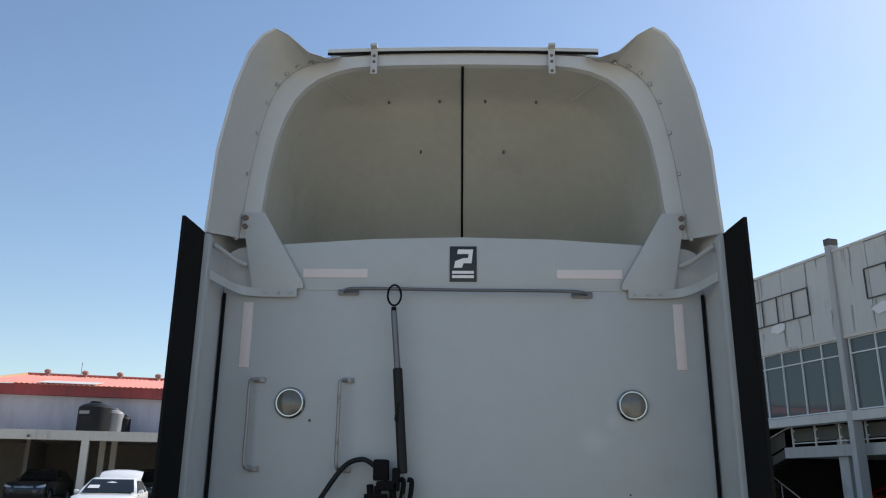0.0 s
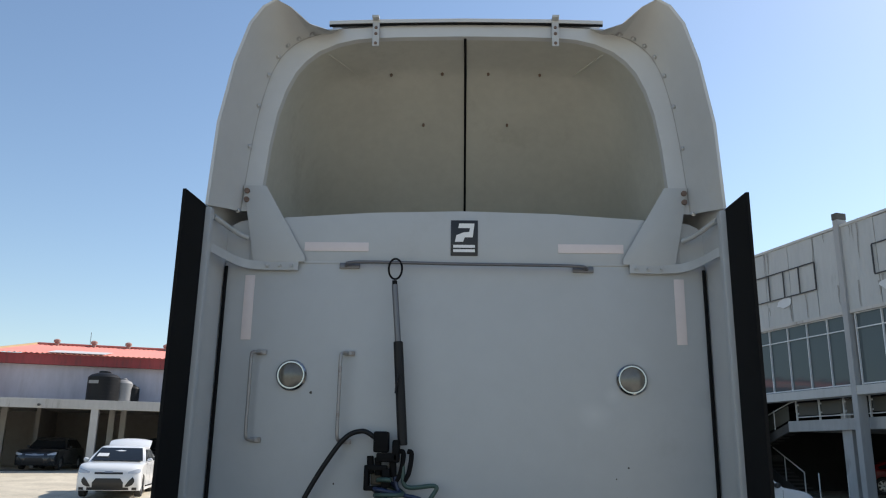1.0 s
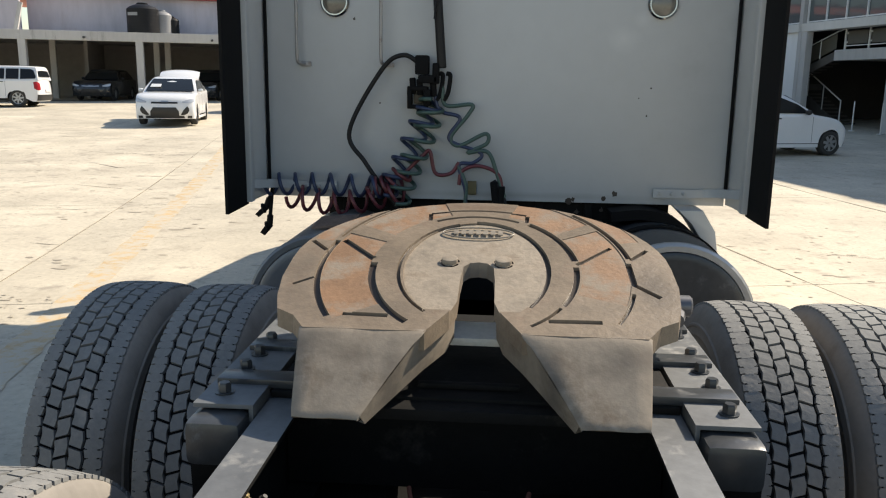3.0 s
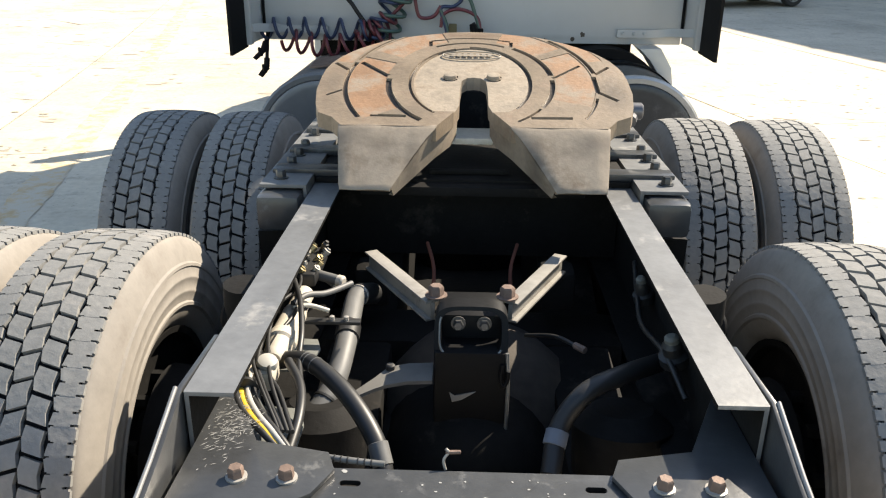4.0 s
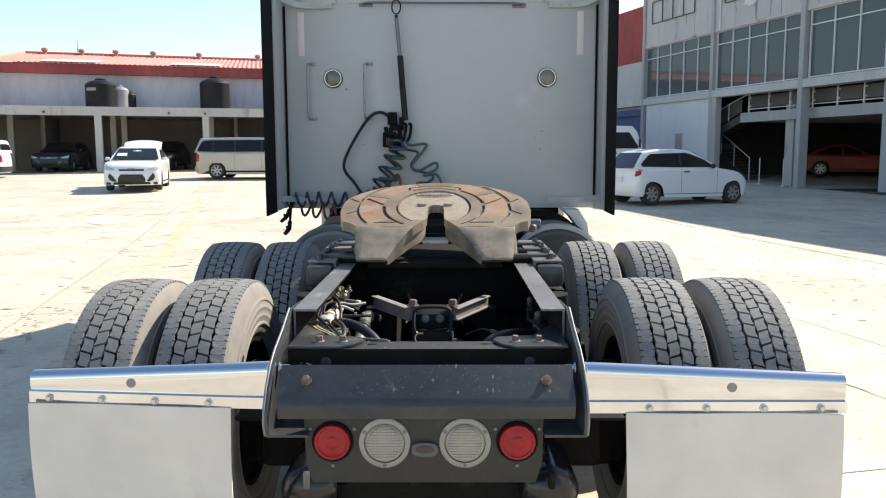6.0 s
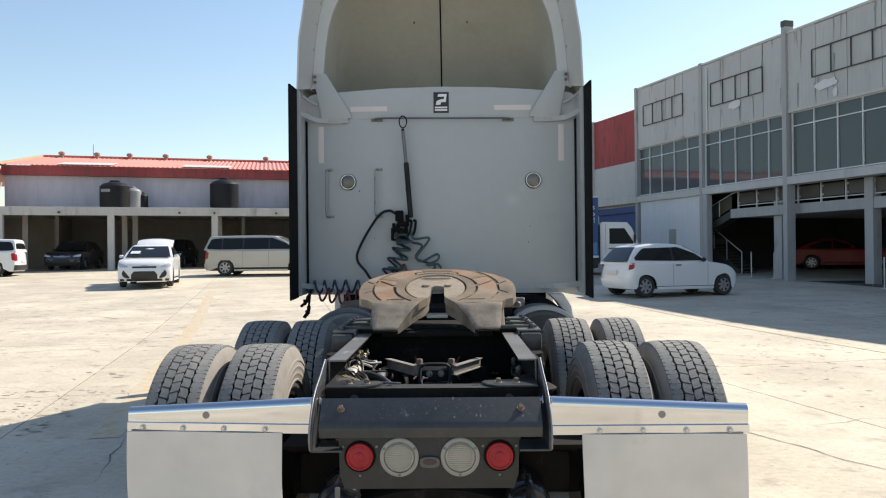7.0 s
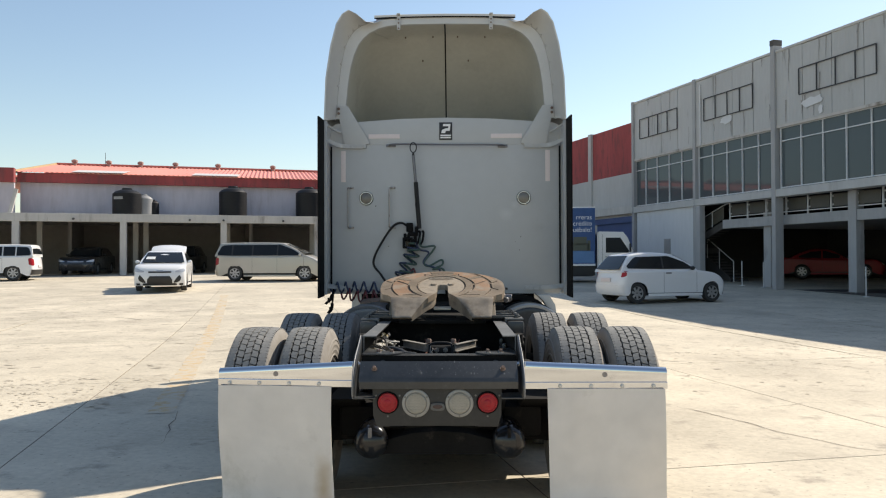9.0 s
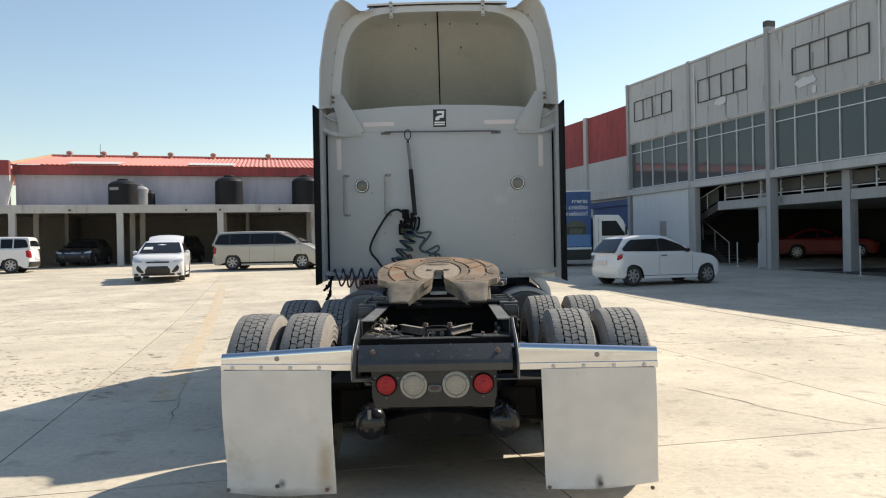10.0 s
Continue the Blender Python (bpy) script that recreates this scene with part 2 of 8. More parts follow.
def lathe(bm, p0, axis, prof, seg=24, caps=True):
    """Rings of (distance along axis, radius) round p0."""
    u, w = frame_of(axis)
    d = Vector(axis).normalized()
    rows = []
    for t, r in prof:
        rows.append([bm.verts.new(Vector(p0) + d * t + (u * math.cos(k * math.tau / seg) + w * math.sin(k * math.tau / seg)) * r) for k in range(seg)])
    fs = []
    for a, b in zip(rows, rows[1:]):
        for k in range(seg):
            fs.append(bm.faces.new((a[k], a[(k + 1) % seg], b[(k + 1) % seg], b[k])))
    if caps:
        fs.append(bm.faces.new(rows[0][::-1]))
        fs.append(bm.faces.new(rows[-1]))
    bmesh.ops.recalc_face_normals(bm, faces=fs)
    return bm


def cyl(bm, p0, p1, r, seg=16, chamfer=0.0):
    d = Vector(p1) - Vector(p0)
    L = d.length
    c = min(chamfer, L * 0.4, r * 0.5)
    prof = [(0, r - c), (c, r), (L - c, r), (L, r - c)] if c else [(0, r), (L, r)]
    return lathe(bm, p0, d, prof, seg)


def tube(bm, pts, r, seg=12):
    """A round tube swept along points."""
    seg = max(seg, 12)
    pts = [Vector(p) for p in pts]
    rows, u = [], None
    for i, p in enumerate(pts):
        d = (pts[min(i + 1, len(pts) - 1)] - pts[max(i - 1, 0)]).normalized()
        if u is None:
            u = frame_of(d)[0]
        u = (u - d * u.dot(d))
        if u.length < 1e-5:
            u = frame_of(d)[0]
        u.normalize()
        w = d.cross(u)
        rows.append([bm.verts.new(p + (u * math.cos(k * math.tau / seg) + w * math.sin(k * math.tau / seg)) * r) for k in range(seg)])
    for a, b in zip(rows, rows[1:]):
        for k in range(seg):
            bm.faces.new((a[k], a[(k + 1) % seg], b[(k + 1) % seg], b[k]))
    bm.faces.new(rows[0][::-1])
    bm.faces.new(rows[-1])
    return bm


def smooth_path(ctrl, n=12):
    """A smooth line through control points."""
    c = [Vector(p) for p in ctrl]
    c = [c[0] * 2 - c[1]] + c + [c[-1] * 2 - c[-2]]
    out = []
    for i in range(1, len(c) - 2):
        for k in range(n):
            t = k / n
            a, b, d, e = c[i - 1], c[i], c[i + 1], c[i + 2]
            out.append(0.5 * ((2 * b) + (d - a) * t + (2 * a - 5 * b + 4 * d - e) * t * t + (3 * b - a - 3 * d + e) * t ** 3))
    out.append(c[-2])
    return out


def coil(ctrl, turns, radius, n=14):
    """A helix of that radius round a smooth line."""
    base = smooth_path(ctrl, 40)
    out = []
    N = int(turns * n)
    for i in range(N + 1):
        f = i / N * (len(base) - 1)
        k = min(int(f), len(base) - 2)
        p = base[k].lerp(base[k + 1], f - k)
        d = (base[k + 1] - base[k]).normalized()
        u, w = frame_of(d)
        a = i / n * math.tau
        out.append(p + (u * math.cos(a) + w * math.sin(a)) * radius)
    return out


def loft(bm, rows, close=False, caps=True):
    """Skin between rows of equally many points."""
    vs = [[bm.verts.new(p) for p in r] for r in rows]
    fs = []
    n = len(vs[0])
    for a, b in zip(vs, vs[1:]):
        for k in range(n if close else n - 1):
            fs.append(bm.faces.new((a[k], a[(k + 1) % n], b[(k + 1) % n], b[k])))
    if close and caps:
        fs += [bm.faces.new(vs[0][::-1]), bm.faces.new(vs[-1])]
    bmesh.ops.recalc_face_normals(bm, faces=fs)
    return bm


def as_mesh(name, bm, material, smooth=False):
    me = bpy.data.meshes.new(name)
    bm.to_mesh(me)
    bm.free()
    if material:
        me.materials.append(material)
    if smooth:
        me.polygons.foreach_set("use_smooth", [True] * len(me.polygons))
        me.set_sharp_from_angle(angle=radians(35))
    return me


def part(name, bm, material, parent=None, label="", smooth=True):
    ob = new(name, as_mesh(name, bm, material, smooth))
    ob.parent = parent
    if label:
        ob["label"] = label
    return ob


def thing(name, label, category, group="", at=None, kind=""):
    ob = tagged(new(name), label, category, group, kind)
    if at is not None:
        ob.matrix_basis = at
    return ob


def solid(name, bm, material, label, category="", kind="structure", smooth=False):
    return tagged(part(name, bm, material, None, "", smooth), label, category, "", kind)


def BM():
    return bmesh.new()


def gz(y):
    """Height of the yard: level by the truck, rising gently beyond."""
    if y < 7:
        return 0.0
    return 0.03 * (y - 7) ** 2 / 16 if y < 15 else 0.03 * (min(y, 38.0) - 11)


# ---- ground ----
def build_ground():
    bm = BM()
    ys = [-3000, -60, -20, 7, 9, 11, 13, 15, 38, 60, 3000]
    rows = [[(x, y, (gz(y) if y <= 60 else gz(60)) - 0.003) for x in (-3000, -60, 60, 3000)] for y in ys]
    loft(bm, rows)
    return solid("ground", bm, M_JOINT, "dirt bed of the concrete yard reaching the horizon", "ground")


ground = build_ground()


def bolt_head(bm, p, axis, r=0.017, h=0.014, washer=True):
    d = Vector(axis).normalized()
    if washer:
        lathe(bm, p, d, [(0, r * 1.45), (0.003, r * 1.45)], 14)
    lathe(bm, Vector(p) + d * 0.003, d, [(0, r), (h * 0.8, r), (h, r * 0.8)], 6)


def cut_by(ob, cutter):
    """Take the cutter's closed shapes out of an object's mesh."""
    cut = new("cutter", cutter)
    parent, ob.parent = ob.parent, None
    md = ob.modifiers.new("holes", "BOOLEAN")
    md.operation, md.object, md.solver, md.use_self = "DIFFERENCE", cut, "EXACT", True
    bpy.context.view_layer.update()
    me = bpy.data.meshes.new_from_object(ob.evaluated_get(bpy.context.evaluated_depsgraph_get()))
    ob.modifiers.clear()
    bpy.data.objects.remove(cut)
    base = ob.data.materials[0]
    ob.data = me
    if len(me.materials) == 0:
        me.materials.append(base)
    ob.parent = parent


# ---- the truck tractor ----
truck = thing("truck_tractor", "white semi truck tractor with tall sleeper parked on concrete", "truck", at=pose(0.025, 0, 0))
both = (-1, 1)


def truck_part(name, bm, material, label="", smooth=True):
    return part(name, bm, material, truck, label, smooth)


# wheels: rim > tyre, tread
R_TYRE = 0.525
Z_AXLE = 0.512


def tyre_mesh():
    bm = BM()
    half = [(0.095, 0.285), (0.125, 0.31), (0.135, 0.338), (0.142, 0.342), (0.143, 0.349), (0.139, 0.353), (0.1425, 0.372), (0.1445, 0.375), (0.1445, 0.380), (0.1435, 0.382), (0.1455, 0.405), (0.1475, 0.408), (0.1475, 0.413), (0.1462, 0.415), (0.1455, 0.435),
            (0.1485, 0.438), (0.148, 0.445), (0.143, 0.449), (0.138, 0.468), (0.1315, 0.485), (0.124, 0.500), (0.117, 0.509), (0.108, 0.512)]
    prof = [(-x, r) for x, r in half] + [(0, 0.514)] + half[::-1]
    lathe(bm, (0, 0, 0), (1, 0, 0), prof, 72, caps=False)
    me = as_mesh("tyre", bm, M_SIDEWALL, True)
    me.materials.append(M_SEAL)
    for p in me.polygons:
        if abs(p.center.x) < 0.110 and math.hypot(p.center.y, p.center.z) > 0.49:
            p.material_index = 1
    return me


def tread_mesh():
    bm = BM()
    N = 60
    h = math.tau / N
    rnd = random.Random(4)

    def lug(pts, skip=()):
        top, bot = [], []
        dr = rnd.uniform(-0.0010, 0.0006) if not skip else 0.0
        cx = sum(x for x, s in pts) / len(pts)
        cs = sum(s for x, s in pts) / len(pts)
        for x, s in pts:
            rr = R_TYRE - 0.008 * (abs(x) / 0.116) ** 3 + dr
            xt, st = cx + (x - cx) * 0.96, (cs + (s - cs) * 0.97 if not skip else s)
            top.append(bm.verts.new((xt, rr * math.cos(st), rr * math.sin(st))))
            bot.append(bm.verts.new((x, 0.5095 * math.cos(s), 0.5095 * math.sin(s))))
        bm.faces.new(top)
        n = len(pts)
        for k in range(n):
            if k not in skip:
                bm.faces.new((bot[k], bot[(k + 1) % n], top[(k + 1) % n], top[k]))

    # three columns of zigzag blocks between smooth shoulder ribs
    z = 0.0042
    g = 0.0036 / R_TYRE
    for xl, xr, slant, ph in ((-0.0605, -0.0235, 0.20, 0.0), (-0.0182, 0.0182, -0.20, 0.5), (0.0235, 0.0605, 0.20, 0.0)):
        sl = slant * h / 2
        for i in range(N):
            s0 = (i + ph) * h
            lug([(xl + z * 0.5, s0 + g - sl), (xr + z * 0.5, s0 + g + sl), (xr - z * 0.5, s0 + h * 0.5 + sl), (xr + z * 0.5, s0 + h - g + sl), (xl + z * 0.5, s0 + h - g - sl), (xl - z * 0.5, s0 + h * 0.5 - sl)])
    sg = 0.0025 / R_TYRE
    for sgn in both:
        for i in range(N):
            for half in (0, 1):
                hh = h / 2
                s0 = i * h + half * hh
                xo = 0.1175
                xa, xb = (0.0655, 0.0705) if half == 0 else (0.0705, 0.0655)
                no, ni = (0.013 if half else 0.003), (0.010 if half else 0.004)
                q = [(xa, s0 + sg), (xb, s0 + hh - sg), (xb + ni, s0 + hh - sg), (xb + ni, s0 + hh), (xo - no, s0 + hh), (xo - no, s0 + hh - sg * 1.6),
                     (xo, s0 + hh - sg * 1.6), (xo, s0 + sg * 1.6), (xo - no, s0 + sg * 1.6), (xo - no, s0), (xa + ni, s0), (xa + ni, s0 + sg)]
                lug([(sgn * x, s) for x, s in q], skip=(3, 9))
    bmesh.ops.recalc_face_normals(bm, faces=bm.faces)
    return as_mesh("tread", bm, M_TREAD)


def rim_mesh():
    bm = BM()
    lathe(bm, (0, 0, 0), (1, 0, 0), [(-0.11, 0.275), (-0.115, 0.292), (-0.09, 0.286), (0.09, 0.286), (0.115, 0.292), (0.11, 0.275), (0.085, 0.27),
                                     (0.07, 0.22), (0.062, 0.12), (0.09, 0.10), (0.10, 0.03)], 40)
    for k in range(10):
        a = k * math.tau / 10
        cyl(bm, (0.06, 0.17 * math.cos(a), 0.17 * math.sin(a)), (0.095, 0.17 * math.cos(a), 0.17 * math.sin(a)), 0.017, 6)
    return as_mesh("wheel", bm, M_DIRTSHADE, True)


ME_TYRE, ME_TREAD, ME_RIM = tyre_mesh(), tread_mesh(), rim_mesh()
Y_REAR, Y_FRONT = 0.735, 2.10


def wheel(x, y, turn, spin):
    w = new("wheel", ME_RIM)
    w.parent = truck
    w.matrix_basis = pose(x, y, Z_AXLE, spin, 0, 0) @ pose(0, 0, 0, 0, 0, turn)
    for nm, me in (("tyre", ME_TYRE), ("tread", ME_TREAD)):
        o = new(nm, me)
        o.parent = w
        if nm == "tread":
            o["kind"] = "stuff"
    return w


for y in (Y_REAR, Y_FRONT):
    for s in both:
        wheel(s * (0.828 if s < 0 else 0.838), y, 180 if s > 0 else 0, 11 * y + 5 * s)
        wheel(s * (1.150 if s < 0 else 1.158), y, 0 if s > 0 else 180, 23 * y + 9 * s)
for s in both:
    wheel(s * 1.02, 7.75, 0 if s > 0 else 180, 7)

# frame rails, a C section with flanges inward
for s in both:
    bm = BM()
    sec = [(0.432, 1.035), (0.356, 1.035), (0.356, 1.027), (0.424, 1.027), (0.424, 0.783), (0.356, 0.783), (0.356, 0.775), (0.432, 0.775)]
    prism(bm, [(s * x, 0.145, z) for x, z in sec], (0, 8.6, 0), 0.0025)
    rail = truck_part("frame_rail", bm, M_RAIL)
    # inward and lower faces take the blacker material
    rail.data.materials.append(M_DIRTSHADE)
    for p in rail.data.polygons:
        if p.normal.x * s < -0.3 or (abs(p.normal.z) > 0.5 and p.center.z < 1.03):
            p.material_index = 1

# end plates at the tail of the rails
for s in both:
    bm = BM()
    side = [(0.34, 1.028), (0.155, 1.036), (0.12, 1.022), (0.04, 0.99), (-0.07, 0.955), (-0.13, 0.925), (-0.185, 0.88), (-0.222, 0.83), (-0.23, 0.785),
            (-0.215, 0.75), (-0.18, 0.737), (0.0, 0.735), (0.34, 0.77)]
    prism(bm, [(s * 0.436, y, z) for y, z in side], (s * 0.009, 0, 0), 0.002)
    prism(bm, [(s * 0.445, -0.20, 0.737), (s * 0.445, -0.02, 0.737), (s * 0.33, -0.05, 0.737), (s * 0.33, -0.20, 0.737)], (0, 0, 0.008), 0.002)
    truck_part("tail_bracket", bm, M_BLACKFRAME, "black steel side plate with a rounded lower edge")
    # paler bead drawn along the plate's edge as its highlight
    bm = BM()
    tube(bm, [(s * 0.447, y, z) for y, z in side[1:11]], 0.0035, 6)
    truck_part("edge_bead", bm, mat("edge_highlight", (0.20, 0.20, 0.20), 0.45, metal=0.1, var=0.3))
    bm = BM()
    bolt_head(bm, (s * 0.43, -0.085, 0.905), (-s, 0, 0), 0.012, 0.03)
    bolt_head(bm, (s * 0.447, -0.085, 0.905), (s, 0, 0), 0.016, 0.014)
    truck_part("bolt", bm, M_ALU)

# sloped tail plate with a rolled lower edge
bm = BM()
sec = [(-0.122, 0.925), (-0.197, 0.852), (-0.207, 0.840), (-0.211, 0.828), (-0.196, 0.79), (-0.188, 0.79), (-0.203, 0.828), (-0.199, 0.834), (-0.191, 0.846), (-0.116, 0.919)]
prism(bm, [(-0.415, y, z) for y, z in sec], (0.83, 0, 0), 0.002)
truck_part("tail_plate", bm, M_BLACKFRAME, "black painted sloping plate with pale chips")
for s in both:
    bm = BM()
    bolt_head(bm, (s * 0.338, -0.160, 0.889), (0, -0.69, 0.72), 0.0105, 0.017)
    truck_part("bolt", bm, M_BOLT)
# small pale paint chips on the plate
bm = BM()
rnd = random.Random(11)
for k in range(150):
    x, f = rnd.gauss(0.06, 0.2), rnd.random()
    if abs(x) > 0.4:
        continue
    p = Vector((x, -0.126 - 0.068 * f, 0.9255 - 0.067 * f))
    r = rnd.uniform(0.0005, 0.0016) if rnd.random() < 0.93 else 0.0036
    n = 7
    d1, d2 = Vector((1, 0, 0)), Vector((0, -0.7, -0.71))
    bm.faces.new([bm.verts.new(p + (d1 * math.cos(a) * rnd.uniform(0.5, 1.2) + d2 * math.sin(a) * rnd.uniform(0.8, 2.6)) * r + Vector((0, -0.0006, 0.0006))) for a in [math.tau * j / n for j in range(n)]])
tagged(truck_part("worn_paint", bm, mat("pale_chip", (0.16, 0.165, 0.17), 0.7, var=0.3), smooth=False), kind="stuff")

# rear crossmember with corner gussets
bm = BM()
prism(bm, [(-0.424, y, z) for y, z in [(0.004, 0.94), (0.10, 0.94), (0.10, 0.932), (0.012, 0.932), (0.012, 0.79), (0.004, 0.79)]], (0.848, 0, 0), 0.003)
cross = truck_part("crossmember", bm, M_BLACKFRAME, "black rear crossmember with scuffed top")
# two long holes punched in the top and a cable hole in the web
bm = BM()
for s in both:
    prism(bm, [(s * 0.175 + math.copysign(0.009, math.cos(a)) + 0.0065 * math.cos(a), 0.066 + 0.0065 * math.sin(a), 0.92) for a in [math.tau * (j + 0.5) / 20 for j in range(20)]], (0, 0, 0.04))
lathe(bm, (-0.372, -0.01, 0.868), (0, 1, 0), [(0, 0.033), (0.04, 0.033)], 28)
cut_by(cross, as_mesh("cutter", bm, None))
# rear web coloured blacker to stand for the shade on it
cross.data.materials.append(M_DIRTSHADE)
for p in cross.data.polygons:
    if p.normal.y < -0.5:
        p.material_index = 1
M_WASHER = mat("pale_washer", (0.34, 0.32, 0.29), 0.45, metal=0.3, var=0.2)
M_GREYBOLT = mat("dusty_grey_bolt", (0.034, 0.033, 0.032), 0.6, var=0.25, fine=60)
for s in both:
    bm = BM()
    prism(bm, [(s * x, y, 0.942) for x, y in [(0.422, 0.0), (0.27, -0.004), (0.225, 0.03), (0.20, 0.085), (0.215, 0.125), (0.33, 0.15), (0.40, 0.30), (0.422, 0.30)]], (0, 0, 0.008), 0.002)
    truck_part("gusset", bm, M_BLACKFRAME, "black gusset plate with scraped paint")
    for x in ((-0.336, -0.264) if s < 0 else (0.340, 0.268)):
        bolt = truck_part("bolt", lathe(BM(), (x, 0.06, 0.950), (0, 0, 1), [(0, 0.0155), (0.0028, 0.0155), (0.0033, 0.012)], 18), M_WASHER)
        part("bolt_head", lathe(BM(), (x, 0.06, 0.953), (0.05 * s, 0, 1), [(0, 0.0118), (0.012, 0.0118), (0.0155, 0.0095)], 6), M_BOLT, bolt)
    truck_part("bolt", lathe(BM(), (s * 0.308, 0.004, 0.900), (0, -1, 0), [(0, 0.0165), (0.004, 0.0165), (0.009, 0.011), (0.010, 0.004)], 18), M_GREYBOLT)
for x in (-0.112, -0.003):
    truck_part("bolt", lathe(BM(), (x, 0.004, 0.872), (0, -1, 0), [(0, 0.0175), (0.004, 0.0175), (0.009, 0.012), (0.010, 0.004)], 18), M_GREYBOLT)
truck_part("bolt", lathe(BM(), (0.107, 0.004, 0.868), (0, -1, 0), [(0, 0.0075), (0.004, 0.007), (0.005, 0.003)], 14), M_WASHER)
# cable hole with pale arcs painted for the sunlit background behind it
for a0, a1, w in ((150, 215, 0.0022), (228, 300, 0.0050), (35, 85, 0.0016)):
    arc = [(-0.372 + 0.029 * math.cos(radians(a)), 0.001, 0.868 + 0.029 * math.sin(radians(a))) for a in range(a0, a1, 8)]
    truck_part("grommet", tube(BM(), arc, w, 8), mat("sunlit_arc", (0.46, 0.44, 0.40), 0.6, var=0.2))

# rear light panel
bm = BM()
prism(bm, [(x, -0.192, z) for x, z in [(-0.352, 0.79), (0.328, 0.79), (0.324, 0.64), (0.306, 0.585), (-0.330, 0.585), (-0.348, 0.64)]], (0, 0.006, 0), 0.001)
light_panel = truck_part("light_panel", bm, mat("dusty_black_panel", (0.026, 0.0245, 0.0225), 0.6, var=0.25, big=5, fine=40, stain=(0.07, 0.065, 0.06), amount=0.1, stain_scale=9), "black steel panel holding the rear lamps")
light_panel.matrix_basis = Matrix.Translation((0.004, 0.03, 0.006))
for s in both:
    bm = BM()
    lathe(bm, (s * 0.262 - 0.009, -0.192, 0.708), (0, -1, 0), [(0, 0.052), (0.012, 0.052), (0.017, 0.049), (0.017, 0.043), (0.0145, 0.041), (0.0155, 0.036), (0.018, 0.030), (0.017, 0.020), (0.020, 0.016), (0.021, 0.006)], 36)
    part("tail_lamp", bm, M_RED, light_panel, "round red tail lamp")
    bm = BM()
    lathe(bm, (s * 0.262 - 0.009, -0.193, 0.708), (0, -1, 0), [(0, 0.059), (0.006, 0.0585), (0.009, 0.055), (0.007, 0.0525)], 36)
    part("tail_lamp_gasket", bm, M_SEAL, light_panel)
    bm = BM()
    lathe(bm, (s * 0.114 - 0.009, -0.193, 0.704), (0, -1, 0), [(0, 0.074), (0.005, 0.073), (0.007, 0.069), (0.007, 0.0585), (0.001, 0.0565), (0.001, 0.052)], 40, caps=False)
    bezel = part("reverse_lamp", bm, mat("grey_bezel", (0.27, 0.27, 0.26), 0.4, metal=0.5), light_panel, "round clear reversing lamp in a grey bezel")
    bm = BM()
    lathe(bm, (s * 0.114 - 0.009, -0.193, 0.704), (0, -1, 0), [(0, 0.054), (0.006, 0.054), (0.011, 0.048), (0.013, 0.02)], 36)
    for k in range(13):
        z = 0.704 - 0.048 + k * 0.008
        hw = math.sqrt(max(0.0, 0.049 ** 2 - (z - 0.704) ** 2))
        if hw > 0.01:
            part("lens_rib", box(BM(), (s * 0.114 - 0.009 - hw, -0.2075, z - 0.0014), (s * 0.114 - 0.009 + hw, -0.203, z + 0.0014)), M_LENS, light_panel, smooth=False)
    part("ribbed_lens", bm, M_LENS, light_panel)
    for k in range(13):
        x = -0.048 + k * 0.008
        hh = math.sqrt(max(0.0, 0.049 ** 2 - x ** 2))
        if hh > 0.01:
            part("lens_rib", box(BM(), (s * 0.114 - 0.009 + x - 0.001, -0.2070, 0.704 - hh), (s * 0.114 - 0.009 + x + 0.001, -0.203, 0.704 + hh)), M_LENS, light_panel, smooth=False)
    for a in (90, 210, 330):
        for cx, cz, rr, mt in ((s * 0.114 - 0.009, 0.704, 0.0655, M_SCREW), (s * 0.262 - 0.009, 0.708, 0.072, M_SCREW)):
            bm = BM()
            q = radians(a + 180 if rr < 0.07 else a + 60)
            lathe(bm, (cx + rr * math.cos(q), -0.1985 if rr < 0.07 else -0.192, cz + rr * math.sin(q)), (0, -1, 0), [(0, 0.0055), (0.004, 0.005)], 10)
            part("screw", bm, mt, light_panel)
bm = BM()
prism(bm, [(-0.009 + 0.038 * math.copysign(abs(math.cos(a)) ** 0.7, math.cos(a)), -0.192, 0.686 + 0.021 * math.copysign(abs(math.sin(a)) ** 0.7, math.sin(a))) for a in [math.tau * j / 24 for j in range(24)]], (0, -0.014, 0), 0.003)
part("plate_lamp", bm, mat("worn_grey_bezel", (0.09, 0.09, 0.088), 0.5, var=0.2), light_panel, "small oval plate lamp")
bm = BM()
prism(bm, [(-0.009 + 0.026 * math.cos(a), -0.206, 0.688 + 0.011 * math.sin(a)) for a in [math.tau * j / 20 for j in range(20)]], (0, -0.003, 0), 0.001)
part("plate_lamp_lens", bm, mat("dull_red_lens", (0.05, 0.028, 0.028), 0.25), light_panel)

# polished hanger bars and mud flaps
def lean(s, x):
    """How far the bent left bar stands forward of the straight right one."""
    return 0.10 * max(0.0, abs(x) - 0.5) if s < 0 else -0.012


